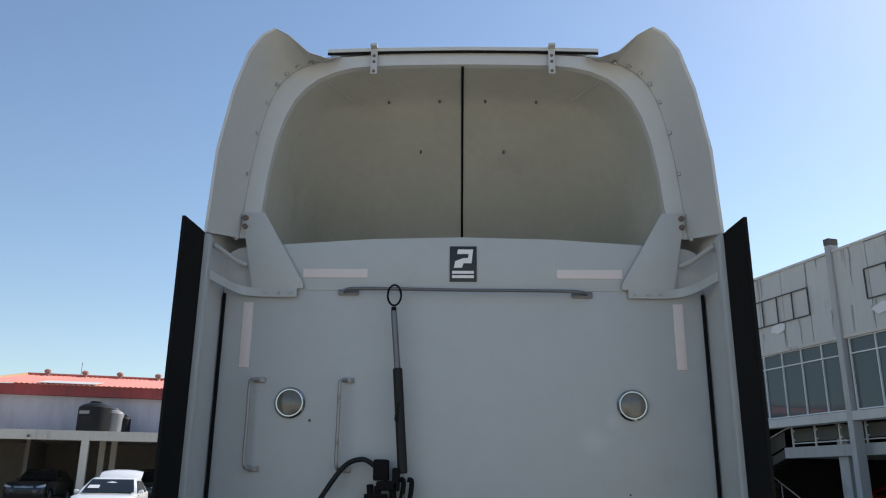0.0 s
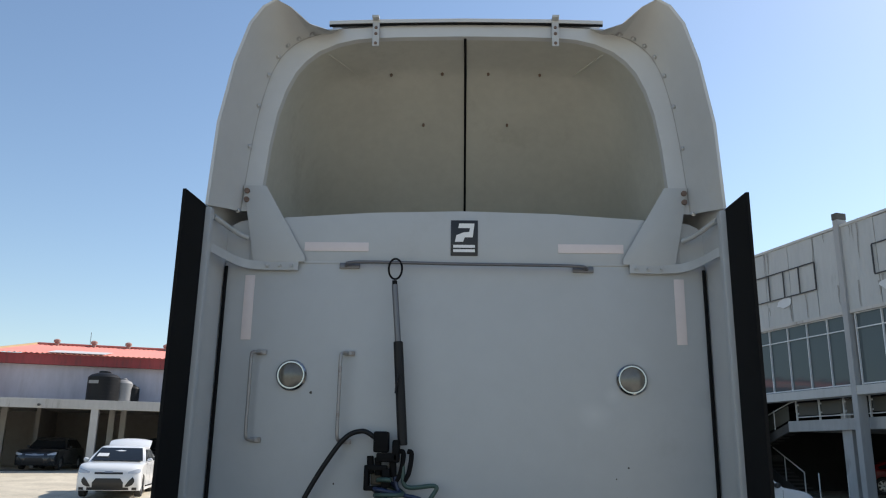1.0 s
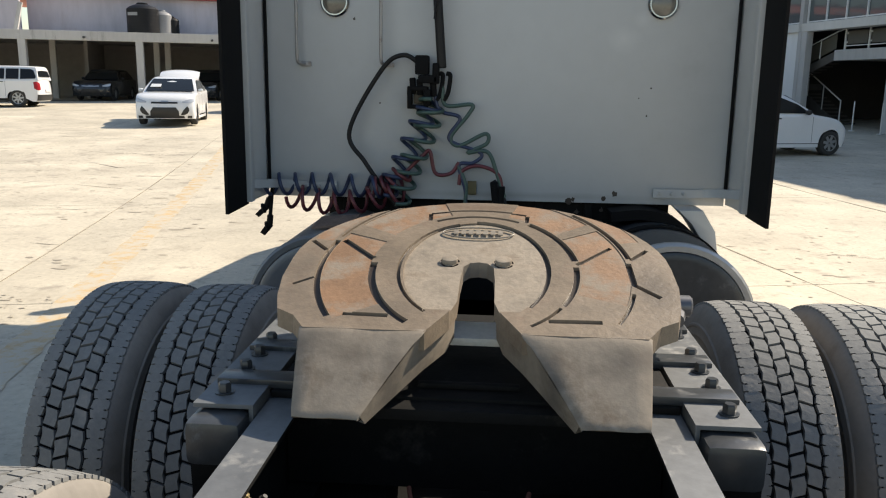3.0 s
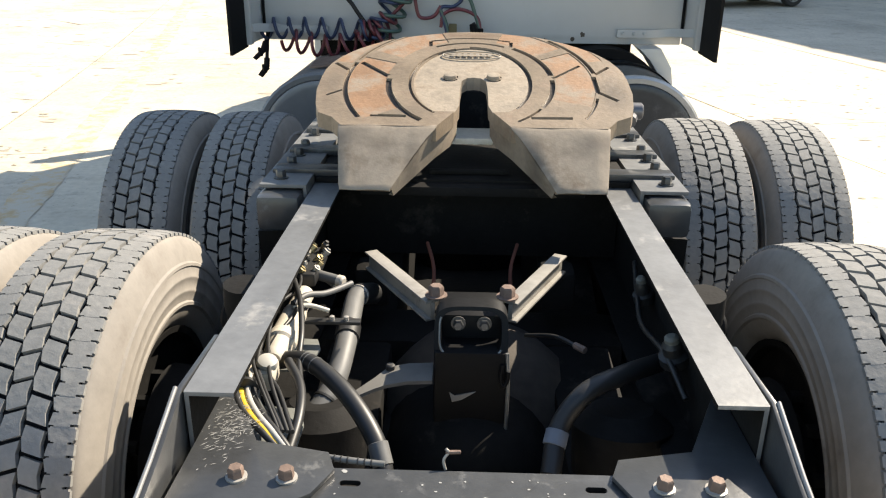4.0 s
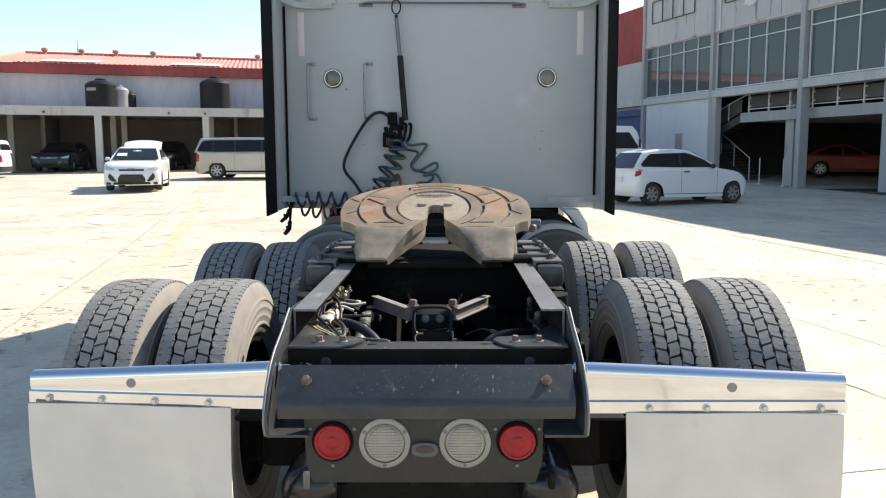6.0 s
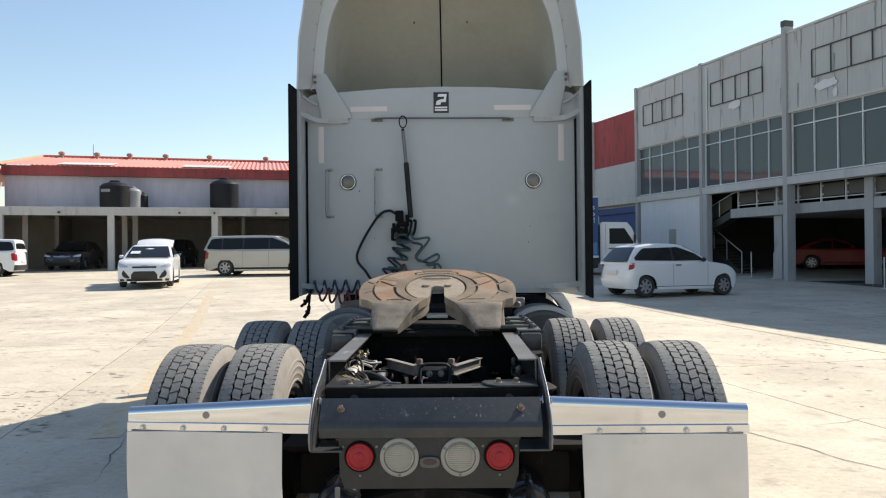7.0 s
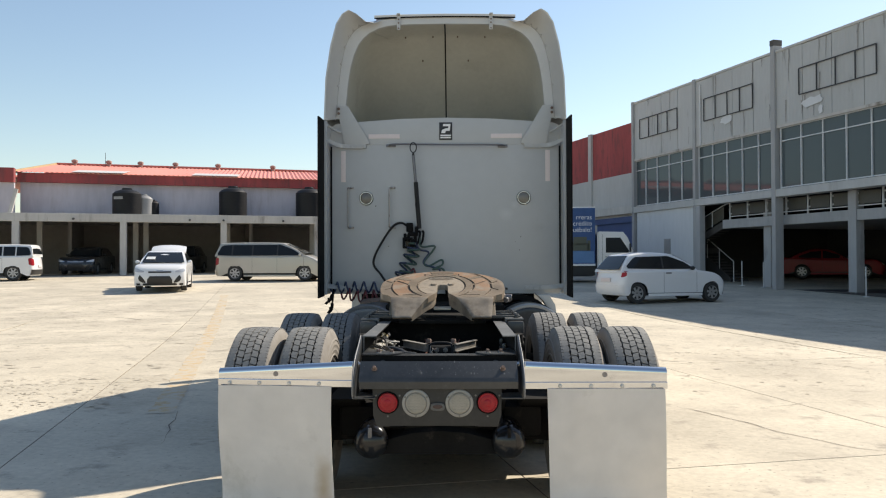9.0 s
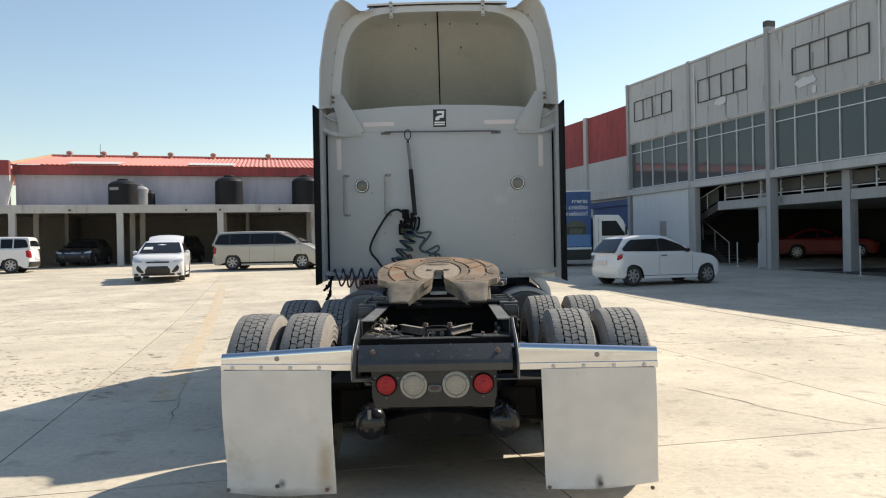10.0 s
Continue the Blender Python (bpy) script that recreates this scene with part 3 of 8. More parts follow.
for s in both:
    bm = BM()
    rows = []
    for f in [k / 6 for k in range(7)]:
        x = s * (0.455 + (0.75 if s < 0 else 0.76) * f)
        top, low = 0.918 - (0.045 if s < 0 else 0.035) * f, (0.783 if s < 0 else 0.774)
        sec = [(-0.026, top - 0.05)] + [(-0.052 + 0.026 * math.cos(radians(a)), top - 0.026 + 0.026 * math.sin(radians(a))) for a in range(0, 181, 20)]
        sec += [(-0.0782, top - 0.040), (-0.0760, low + 0.036), (-0.0885, low + 0.0335), (-0.0880, low), (-0.084, low), (-0.084, low + 0.026), (-0.070, low + 0.03), (-0.07, top - 0.05), (-0.04, top - 0.055)]
        rows.append([(x, y + lean(s, x), z) for y, z in sec])
    loft(bm, rows, close=True)
    hanger = truck_part("flap_hanger", bm, M_CHROME, "polished steel mud flap hanger bar")
    bm = BM()
    lathe(bm, (s * 0.885, -0.076 + lean(s, 0.885), 0.848), (0, -1, 0), [(0, 0.014), (0.004, 0.014)], 18)
    part("reflector_button", bm, mat("dull_button", (0.25, 0.22, 0.2), 0.5), hanger)
    for k in range(4):
        bm = BM()
        xb = 0.645 + 0.165 * k
        bolt_head(bm, (s * xb, -0.0885 + lean(s, xb), 0.799 if s < 0 else 0.790), (0, -1, 0), 0.0085, 0.008)
        part("bolt", bm, M_ALU, hanger)
    # flap: a bendy sheet, thick 7 mm
    bm = BM()
    rnd = random.Random(5 if s > 0 else 8)
    rows = []
    nz, nx = 18, 12
    for j in range(nz + 1):
        f = j / nz
        z = (0.786 if s < 0 else 0.777) - (0.678 if s < 0 else 0.640) * f
        front, back = [], []
        for i in range(nx + 1):
            g = i / nx
            x = s * (0.577 + 0.62 * g + (0.012 * f if s > 0 else -0.015 * f + 0.004 * math.sin(5 * f)))
            bend = 0.016 * math.sin(2.6 * f + 1.1 * g) + 0.03 * max(0, f - 0.85) / 0.15 * (0.5 + 0.5 * math.sin(3 * g + s)) + 0.006 * math.sin(7 * g + 4 * f)
            zz = z - (0.012 * math.sin(math.pi * g) if f > 0.9 else 0) + (0.018 * (g - 0.5) if s > 0 else 0) * f
            front.append((x, -0.092 - bend + lean(s, x), zz))
            back.append((x, -0.085 - bend + lean(s, x), zz))
        rows.append(front + back[::-1])
    loft(bm, rows, close=True)
    flap = truck_part("mud_flap", bm, M_FLAP, "white plastic mud flap with brown grime")
    for gx, zz in ((0.5, 0.15), (0.05, 0.135), (0.95, 0.125)):
        bm = BM()
        bolt_head(bm, (s * (0.577 + 0.62 * gx), -0.119 + lean(s, 0.577 + 0.62 * gx), zz), (0, -1, 0), 0.008, 0.006)
        part("rivet", bm, M_BOLT, flap)

# fifth wheel: tilted plate, grooves cut in, ramps, bracket
SLOPE = 0.28


def fw_z(y):
    return 1.165 + SLOPE * (y - 1.33)


def plate_outline():
    right = [(0.022, 1.640), (0.038, 1.620), (0.042, 1.56), (0.043, 1.46), (0.058, 1.41), (0.105, 1.33), (0.372, 1.33), (0.405, 1.375), (0.448, 1.40), (0.464, 1.455), (0.476, 1.54), (0.475, 1.63)]
    for a in range(8, 86, 7):
        right.append((0.475 * math.cos(radians(a)), 1.63 + 0.36 * math.sin(radians(a))))
    right.append((0.012, 1.99))
    return right + [(-x, y) for x, y in right[::-1]] + [(0.0, 1.645)]


def cut_mesh():
    bm = BM()

    def groove(pts, w=0.011):
        """A strip along points in plan, as a block that cuts into the plate."""
        pts = [Vector((x, y, 0)) for x, y in pts]
        L, R = [], []
        for i, p in enumerate(pts):
            d = (pts[min(i + 1, len(pts) - 1)] - pts[max(i - 1, 0)]).normalized()
            nrm = Vector((-d.y, d.x, 0)) * w * 0.5
            L.append(p + nrm)
            R.append(p - nrm)
        out = L + R[::-1]
        lo = [(p.x, p.y, fw_z(p.y) - 0.009) for p in out]
        prism(bm, lo, (0, 0, 0.03))

    def el(rx, ry, a0, a1, n=18):
        return [(-0.008 + rx * math.cos(radians(a0 + (a1 - a0) * k / n)), 1.61 + ry * math.sin(radians(a0 + (a1 - a0) * k / n))) for k in range(n + 1)]

    def pocket(outer, inner, depth):
        out = outer + inner[::-1]
        prism(bm, [(x, y, fw_z(y) - depth) for x, y in out], (0, 0, 0.03))

    for a0, a1 in ((148, 107), (216, 156), (72, 38), (32, -22)):
        pocket(el(0.379, 0.412, a0, a1), el(0.263, 0.304, a0, a1), 0.0022)
    for a0, a1 in ((20, 50), (140, 164)):
        pocket(el(0.452, 0.468 if a0 > 100 else 0.462, a0, a1, 10), el(0.400, 0.432, a0, a1, 10), 0.0012)
    disc = el(0.178, 0.246, 232, -52, 30)
    prism(bm, [(x, y, fw_z(y) - 0.0048) for x, y in disc], (0, 0, 0.03))
    groove(el(0.182, 0.25, 92, -44), 0.012)
    groove(el(0.190, 0.245, 106, 236), 0.009)
    groove(el(0.255, 0.297, 178, 236), 0.018)
    groove(el(0.252, 0.292, 57, 9), 0.018)
    groove(el(0.250, 0.292, 3, -34), 0.015)
    groove(el(0.250, 0.292, -36, -58), 0.009)
    groove(el(0.387, 0.42, 163, 214), 0.015)
    groove(el(0.390, 0.42, 48, 9), 0.014)
    groove(el(0.387, 0.42, -14, -33), 0.009)
    groove(el(0.389, 0.42, 160, 98), 0.007)
    groove([(0.244, 1.638), (0.339, 1.734)], 0.011)
    groove([(-0.362, 1.738), (-0.268, 1.641)], 0.018)
    groove([(-0.446, 1.727), (-0.399, 1.678)], 0.013)
    groove([(-0.441, 1.505), (-0.398, 1.54)], 0.009)
    groove([(0.382, 1.668), (0.430, 1.722)], 0.012)
    groove([(0.373, 1.652), (0.374, 1.548), (0.426, 1.494)], 0.015)
    groove([(-0.296, 1.388), (-0.193, 1.385)], 0.015)
    groove([(0.163, 1.384), (0.281, 1.386)], 0.015)
    groove([(-0.148, 1.912), (-0.146, 1.866)], 0.012)
    groove([(0.127, 1.910), (0.123, 1.866)], 0.012)
    groove(el(0.385, 0.325, 111, 70), 0.009)
    groove(el(0.252, 0.285, 118, 64), 0.011)
    for s in both:
        groove([(s * 0.068 - 0.006 + 0.023 * math.cos(a), 1.642 + 0.023 * math.sin(a)) for a in [math.tau * k / 18 for k in range(18)]], 0.0055)
    return as_mesh("cutter", bm, None)


def fifth_wheel():
    out = plate_outline()
    bm = BM()
    prism(bm, [(x, y, fw_z(y) - 0.045) for x, y in out], (0, 0, 0.045))
    bmesh.ops.triangulate(bm, faces=[f for f in bm.faces if len(f.verts) > 4])
    ob = new("coupling_plate", as_mesh("coupling_plate", bm, M_RUST))
    cut_by(ob, cut_mesh())
    # grease lies in the grooves
    ob.data.materials.append(M_GROOVE)
    ob.data.materials.append(M_ORANGE)
    ob.data.materials.append(M_DISC)
    for p in ob.data.polygons:
        c = p.center
        depth = fw_z(c.y) - c.z
        if 0.0008 < depth < 0.0035 and p.normal.z > 0.5:
            p.material_index = 2
        if 0.004 < depth < 0.0054 and p.normal.z > 0.5:
            p.material_index = 3
        if 0.0055 < depth < 0.02 and (p.normal.z > 0.5 or depth < 0.012):
            rad = math.hypot(c.x, c.y - 1.53)
            if rad < 0.49 and not (abs(c.x) < 0.046 and c.y < 1.65) and c.y > 1.36:
                p.material_index = 1
    ob.name = "coupling_plate"
    ob.parent = truck
    ob["label"] = "brown rusty fifth wheel plate with greasy grooves"
    return ob


plate = fifth_wheel()
plate.matrix_basis = Matrix(((0.945, 0, 0, 0), (0, 1, 0, -0.135), (0, 0, 0.92, 0.133), (0, 0, 0, 1)))
for s in both:
    # ramps flow out of the plate and slope down to the rear
    bm = BM()
    edge = [(0.099, 0.380, 1.341, fw_z(1.341) - 0.006), (0.101, 0.380, 1.335, fw_z(1.335) - 0.0005), (0.104, 0.379, 1.329, 1.1635), (0.110, 0.378, 1.320, 1.157), (0.126, 0.376, 1.304, 1.1435),
            (0.168, 0.369, 1.252, 1.095), (0.214, 0.360, 1.190, 1.036), (0.221, 0.357, 1.180, 1.0265), (0.2225, 0.3565, 1.1785, 1.022)]
    rows = []
    for xi, xo, y, z in edge:
        top = [(s * (xi + (xo - xi) * f), y, z - (0.0022 if f in (0.0, 1.0) else 0.0) + 0.0012 * math.sin(9 * f + 20 * y)) for f in (0.0, 0.015, 0.2, 0.4, 0.6, 0.8, 0.985, 1.0)]
        rows.append(top + [(x, yy + 0.035, zz - 0.012) for x, yy, zz in (top[-1], top[0])])
    loft(bm, rows, close=True)
    part("ramp", bm, M_RAMP, plate, "grey greasy steel ramp")
    bm = BM()
    rows = [[(s * 0.219, 1.186, 1.026), (s * 0.108, 1.335, fw_z(1.335) - 0.006), (s * 0.062, 1.41, fw_z(1.41) - 0.01), (s * 0.046, 1.47, fw_z(1.47) - 0.01)],
            [(s * 0.215, 1.222, 0.992), (s * 0.112, 1.36, 1.06), (s * 0.066, 1.43, 1.08), (s * 0.050, 1.48, 1.10)],
            [(s * 0.230, 1.232, 0.992), (s * 0.127, 1.37, 1.06), (s * 0.081, 1.44, 1.08), (s * 0.065, 1.49, 1.10)]]
    loft(bm, rows)
    part("throat_cheek", bm, M_RAMP, plate)
# raised nameplate: oval with worn blocks for letters
bm = BM()
op = [(-0.008 + 0.096 * math.cos(a), 1.795 + 0.031 * math.sin(a)) for a in [math.tau * k / 36 for k in range(37)]]
tube(bm, [(x, y, fw_z(y) + 0.0005) for x, y in op], 0.0022, 6)
for k in range(7):
    x = -0.068 + 0.02 * k
    prism(bm, [(x - 0.006, 1.784, fw_z(1.784)), (x + 0.006, 1.784, fw_z(1.784)), (x + 0.006, 1.808, fw_z(1.808)), (x - 0.006, 1.808, fw_z(1.808))], (0, 0, 0.003))
part("nameplate", bm, M_RUSTGREY, plate, "raised oval nameplate with worn blocks")
for k in both:
    c = (k * 0.068 - 0.006, 1.642)
    bm = BM()
    prism(bm, [(c[0] + 0.0205 * math.cos(a), c[1] + 0.017 * math.sin(a), fw_z(c[1] + 0.017 * math.sin(a)) - 0.006) for a in [math.tau * j / 20 for j in range(20)]], (0, 0, 0.013), 0.002)
    part("boss", bm, M_DISC, plate, "raised oval boss beside the throat")


def coupling_part(name, bm, material, label=""):
    """A part of the coupling's seat, a hand's width behind the drawing of it."""
    ob = truck_part(name, bm, material, label)
    ob.matrix_basis = Matrix.Translation((0, -0.10, 0))
    return ob


# bracket under the plate
for s in both:
    bm = BM()
    prism(bm, [(s * 0.33, 1.38, 1.045), (s * 0.33, 1.80, 1.045), (s * 0.33, 1.70, 1.20), (s * 0.33, 1.56, 1.20)], (s * 0.05, 0, 0), 0.004)
    cyl(bm, (s * 0.31, 1.63, 1.185), (s * 0.46, 1.63, 1.185), 0.034, 18, 0.004)
    coupling_part("coupling_bracket", bm, M_RUSTGREY)
bm = BM()
cyl(bm, (0.44, 1.63, 1.185), (0.51, 1.63, 1.185), 0.026, 14, 0.005)
cyl(bm, (0.46, 1.55, 1.17), (0.50, 1.70, 1.17), 0.018, 10)
coupling_part("pivot_pin", bm, M_ZINC)
# base plate, angle irons and bolts
bm = BM()
box(bm, (-0.43, 1.32, 1.036), (0.43, 1.95, 1.052), 0.003)
coupling_part("mounting_plate", bm, M_DIRTSHADE)
for s in both:
    bm = BM()
    prism(bm, [(s * x, 1.22, z) for x, z in [(0.436, 0.88), (0.436, 1.06), (0.56, 1.06), (0.56, 1.05), (0.446, 1.05), (0.446, 0.88)]], (0, 0.85, 0), 0.002)
    coupling_part("mounting_angle", bm, M_RAIL)
    for k, y in enumerate((1.28, 1.42, 1.52, 1.62, 1.78, 1.92)):
        bm = BM()
        bolt_head(bm, (s * 0.515, y, 1.06), (0, 0, 1), 0.014, 0.02)
        coupling_part("bolt", bm, M_BLACKFRAME)
    for y in (1.36, 1.58, 1.84):
        bm = BM()
        box(bm, (s * 0.33, y - 0.03, 1.052), (s * 0.55, y + 0.03, 1.072), 0.004)
        coupling_part("clamp_bar", bm, M_BLACKFRAME)
    bm = BM()
    box(bm, (s * 0.445, 1.16, 0.95), (s * 0.56, 1.28, 1.045), 0.02)
    coupling_part("rail_bumper", bm, M_BLACKFRAME)
bm = BM()
box(bm, (-0.30, 1.27, 1.02), (0.30, 1.33, 1.045), 0.004)
coupling_part("slide_crossmember", bm, M_DIRTSHADE)
bm = BM()
box(bm, (-0.42, 1.40, 0.80), (0.42, 1.44, 1.02), 0.004)
coupling_part("inner_crossmember", bm, M_DIRTSHADE)
# near-white colour makes up for the plate lying in shade
bm = BM()
box(bm, (-0.064, 1.52, 1.100), (0.060, 1.66, 1.120), 0.006)
coupling_part("lock_plate", bm, mat("brightened_plate", (0.78, 0.76, 0.70), 0.4, metal=0.0, var=0.2, fine=60, bump=0.3))
bm = BM()
box(bm, (-0.12, 1.365, 1.054), (0.10, 1.385, 1.066), 0.004)
coupling_part("lock_bar", bm, M_DIRTSHADE)

# axles with differential housings, torque-rod tower and air springs
for y in (Y_REAR, Y_FRONT):
    bm = BM()
    cyl(bm, (-0.80, y, Z_AXLE), (0.80, y, Z_AXLE), 0.095, 20)
    for s in both:
        lathe(bm, (s * 0.62, y, Z_AXLE), (s, 0, 0), [(0, 0.19), (0.10, 0.20), (0.12, 0.12)], 28)
    truck_part("axle", bm, M_DIRTSHADE)
    bm = BM()
    lathe(bm, (0, y - 0.22, Z_AXLE), (0, 1, 0), [(0, 0.08), (0.03, 0.15), (0.10, 0.20), (0.26, 0.21), (0.34, 0.16), (0.46, 0.09), (0.52, 0.07)], 32)
    truck_part("differential", bm, M_DIRTSHADE)
    for s in both:
        bm = BM()
        lathe(bm, (s * 0.52, y + 0.34, 0.50), (0, 0, 1), [(0, 0.09), (0.02, 0.115), (0.10, 0.125), (0.13, 0.105), (0.16, 0.125), (0.26, 0.115), (0.28, 0.08)], 24)
        truck_part("air_spring", bm, M_DIRTSHADE)
        bm = BM()
        cyl(bm, (s * 0.50, y - 0.08, 0.55), (s * 0.47, y - 0.12, 0.98), 0.034, 16)
        cyl(bm, (s * 0.485, y - 0.10, 0.75), (s * 0.47, y - 0.12, 1.0), 0.042, 16)
        truck_part("shock_absorber", bm, M_DIRTSHADE)
        bm = BM()
        lathe(bm, (s * 0.30, y - 0.20, 0.62), (0, -1, 0), [(0, 0.06), (0.02, 0.085), (0.09, 0.09), (0.11, 0.085), (0.18, 0.085), (0.20, 0.06)], 24)
        truck_part("brake_chamber", bm, M_DIRTSHADE)
bm = BM()
cyl(bm, (0, Y_REAR + 0.3, 0.40), (0, Y_FRONT - 0.22, 0.40), 0.05, 16)
cyl(bm, (0, Y_FRONT + 0.3, 0.58), (0, 5.5, 0.85), 0.06, 16)
truck_part("driveshaft", bm, M_DIRTSHADE)

# torque-rod tower: hooked head with a rounded window, a web down to the crossmember
M_ROD = mat("bare_grey_steel", (0.25, 0.235, 0.21), 0.5, var=0.25, big=8, fine=50, stain=(0.15, 0.13, 0.11), amount=0.2, stain_scale=12)
M_CASTING = mat("gloss_black_casting", (0.006, 0.0062, 0.0068), 0.5, var=0.3, bump=0.2, spec=0.2)
bm = BM()
box(bm, (-0.074, 0.67, 0.72), (0.074, 0.80, 0.915), 0.02)
prism(bm, [(-0.078, 0.60, 0.86), (0.078, 0.60, 0.86), (0.079, 0.60, 0.66), (0.070, 0.60, 0.45), (-0.070, 0.60, 0.45), (-0.079, 0.60, 0.66)], (0, 0.08, 0), 0.012)
tower = truck_part("rod_tower", bm, M_CASTING, "black cast tower between the rails")
# bright tube down the right edge of the web
part("tower_edge", tube(BM(), smooth_path([(0.076, 0.602, 0.86), (0.079, 0.596, 0.80), (0.079, 0.597, 0.70), (0.075, 0.60, 0.56)], 5), 0.004, 8), mat("bright_edge_metal", (0.30, 0.30, 0.29), 0.35, metal=0.6, var=0.3), tower, "bright edge of the casting")
part("tower_hook", tube(BM(), smooth_path([(0.066, 0.596, 0.835), (0.064, 0.594, 0.80), (0.070, 0.592, 0.787), (0.078, 0.594, 0.80), (0.079, 0.596, 0.82)], 5), 0.0045, 8), M_CASTING, tower)
part("tower_mark", prism(BM(), [(-0.044, 0.597, 0.765), (-0.033, 0.597, 0.757), (0.012, 0.597, 0.768), (-0.018, 0.597, 0.748), (-0.038, 0.597, 0.742)], (0, 0.003, 0)), M_WASHER, tower, "pale scuffed patch")
bm = BM()
tube(bm, smooth_path([(-0.040, 0.11, 0.935), (-0.043, 0.112, 0.950), (-0.036, 0.115, 0.962), (-0.040, 0.116, 0.967)], 5), 0.0022, 8)
truck_part("cotter_wire", bm, M_WASHER, "pale bent wire on the crossmember")
truck_part("clip_bolt", cyl(BM(), (-0.040, 0.115, 0.962), (-0.018, 0.118, 0.961), 0.003, 8, 0.001), M_BOLT)
bm = BM()
outer = [(0.078 * math.copysign(abs(math.cos(a)) ** 0.5, math.cos(a)), 0.62, 0.890 + 0.058 * math.copysign(abs(math.sin(a)) ** 0.5, math.sin(a))) for a in [math.tau * k / 40 for k in range(40)]]
inner = [(x * 0.82, y, 0.896 + (z - 0.890) * 0.76) for x, y, z in outer]
sh = lambda pts, dy: [(x, y + dy + (z - 0.890) * 0.35, z) for x, y, z in pts]
loft(bm, [sh(outer, 0), sh(outer, 0.045), sh(inner, 0.045), sh(inner, 0), sh(outer, 0)], close=True, caps=False)
head = truck_part("tower_head", bm, M_CASTING, "black casting with a rounded window")
# paler tube round the lower part of the window
lip = sh([(x * 0.86, y, 0.895 + (z - 0.890) * 0.81) for x, y, z in outer], -0.001)
part("window_lip", tube(BM(), [lip[k % 40] for k in range(17, 38)], 0.0026, 8), mat("pale_lip", (0.24, 0.24, 0.23), 0.35, metal=0.5, var=0.3), head)
# axle housing that bulges up behind the tower
bm = BM()
lathe(bm, (0.03, 0.66, 0.50), (0, 1, 0), [(0, 0.10), (0.02, 0.17), (0.06, 0.225), (0.14, 0.262), (0.24, 0.270), (0.34, 0.24), (0.42, 0.16)], 40)
truck_part("axle_housing", bm, mat("grimy_brown_casting", (0.060, 0.050, 0.042), 0.75, var=0.3, big=5, fine=40, bump=0.25, spec=0.25), "grimy brown-grey axle housing")
for s in both:
    bm = BM()
    bolt_head(bm, (s * 0.028, 0.668, 0.895), (0, -1, 0.1), 0.011, 0.018)
    truck_part("bolt", bm, M_SCREW)
    bm = BM()
    bolt_head(bm, (s * 0.078, 0.72, 0.935), (0, 0, 1), 0.017, 0.022)
    truck_part("bolt", bm, M_BOLT)
    # arm of the V rod, an I section
    a, b = Vector((s * 0.085, 0.71, 0.905)), Vector((s * (0.255 if s < 0 else 0.225), 1.00, 0.905))
    d = (b - a).normalized()
    u = d.cross(Vector((0, 0, 1))).normalized()
    bm = BM()
    for w, lo, hi in ((0.0165, 0.017, 0.022), (0.005, -0.02, 0.017), (0.0165, -0.026, -0.02)):
        pts = [a + u * w + Vector((0, 0, lo)), a - u * w + Vector((0, 0, lo)), b - u * w + Vector((0, 0, lo)), b + u * w + Vector((0, 0, lo))]
        prism(bm, pts, (0, 0, hi - lo), 0.002)
    truck_part("torque_rod", bm, M_ROD, "bare grey steel torque rod arm")
    bm = BM()
    box(bm, tuple(b - Vector((0.045, 0.0, 0.14))), tuple(b + Vector((0.045, 0.10, -0.03))), 0.02)
    truck_part("rod_bracket", bm, M_DIRTSHADE)
for y in (1.16, 0.42):
    bm = BM()
    box(bm, (-0.424, y, 0.45), (0.424, y + 0.03, 0.60), 0.005)
    truck_part("lower_crossmember", bm, M_DIRTSHADE)
bm = BM()
loft(bm, [[(x, y - w, z), (x, y + w, z + 0.004), (x, y + w, z - 0.004), (x, y - w, z - 0.008)] for x, y, w, z in [(-0.262, 0.50, 0.004, 0.785), (-0.235, 0.530, 0.010, 0.797), (-0.20, 0.560, 0.020, 0.804), (-0.175, 0.585, 0.034, 0.808), (-0.13, 0.595, 0.034, 0.812), (-0.080, 0.60, 0.034, 0.812)]], close=True)
leaf = truck_part("height_arm", bm, mat("dusty_grey_plate", (0.115, 0.110, 0.10), 0.6, var=0.2, fine=50), "dusty grey plate arm beside the tower")
part("bolt", lathe(BM(), (-0.17, 0.61, 0.811), (0, 0, 1), [(0, 0.010), (0.010, 0.010), (0.013, 0.007)], 10), M_GREYBOLT, leaf)

# walking beams and brackets added to fill between the rails and block sun
for s in both:
    bm = BM()
    prism(bm, [(s * 0.20, y, z) for y, z in [(0.16, 0.52), (0.45, 0.66), (1.15, 0.70), (1.42, 0.78), (1.70, 0.70), (2.4, 0.66), (2.6, 0.52), (2.4, 0.42), (1.42, 0.50), (0.4, 0.40)]], (s * 0.16, 0, 0), 0.015)
    truck_part("walking_beam", bm, M_DIRTSHADE)
    bm = BM()
    box(bm, (s * 0.37, 0.36, 0.42), (s * 0.60, 1.02, 0.60), 0.03)
    truck_part("spring_seat", bm, M_DIRTSHADE)
    bm = BM()
    lathe(bm, (s * 0.30, 0.46, 0.66), (0, 0.2, 1), [(0, 0.07), (0.02, 0.095), (0.12, 0.10), (0.15, 0.06)], 24)
    truck_part("brake_chamber", bm, M_DIRTSHADE)
bm = BM()
box(bm, (-0.40, 0.95, 0.40), (0.40, 1.15, 0.70), 0.03)
truck_part("equaliser_beam", bm, M_DIRTSHADE)
bm = BM()
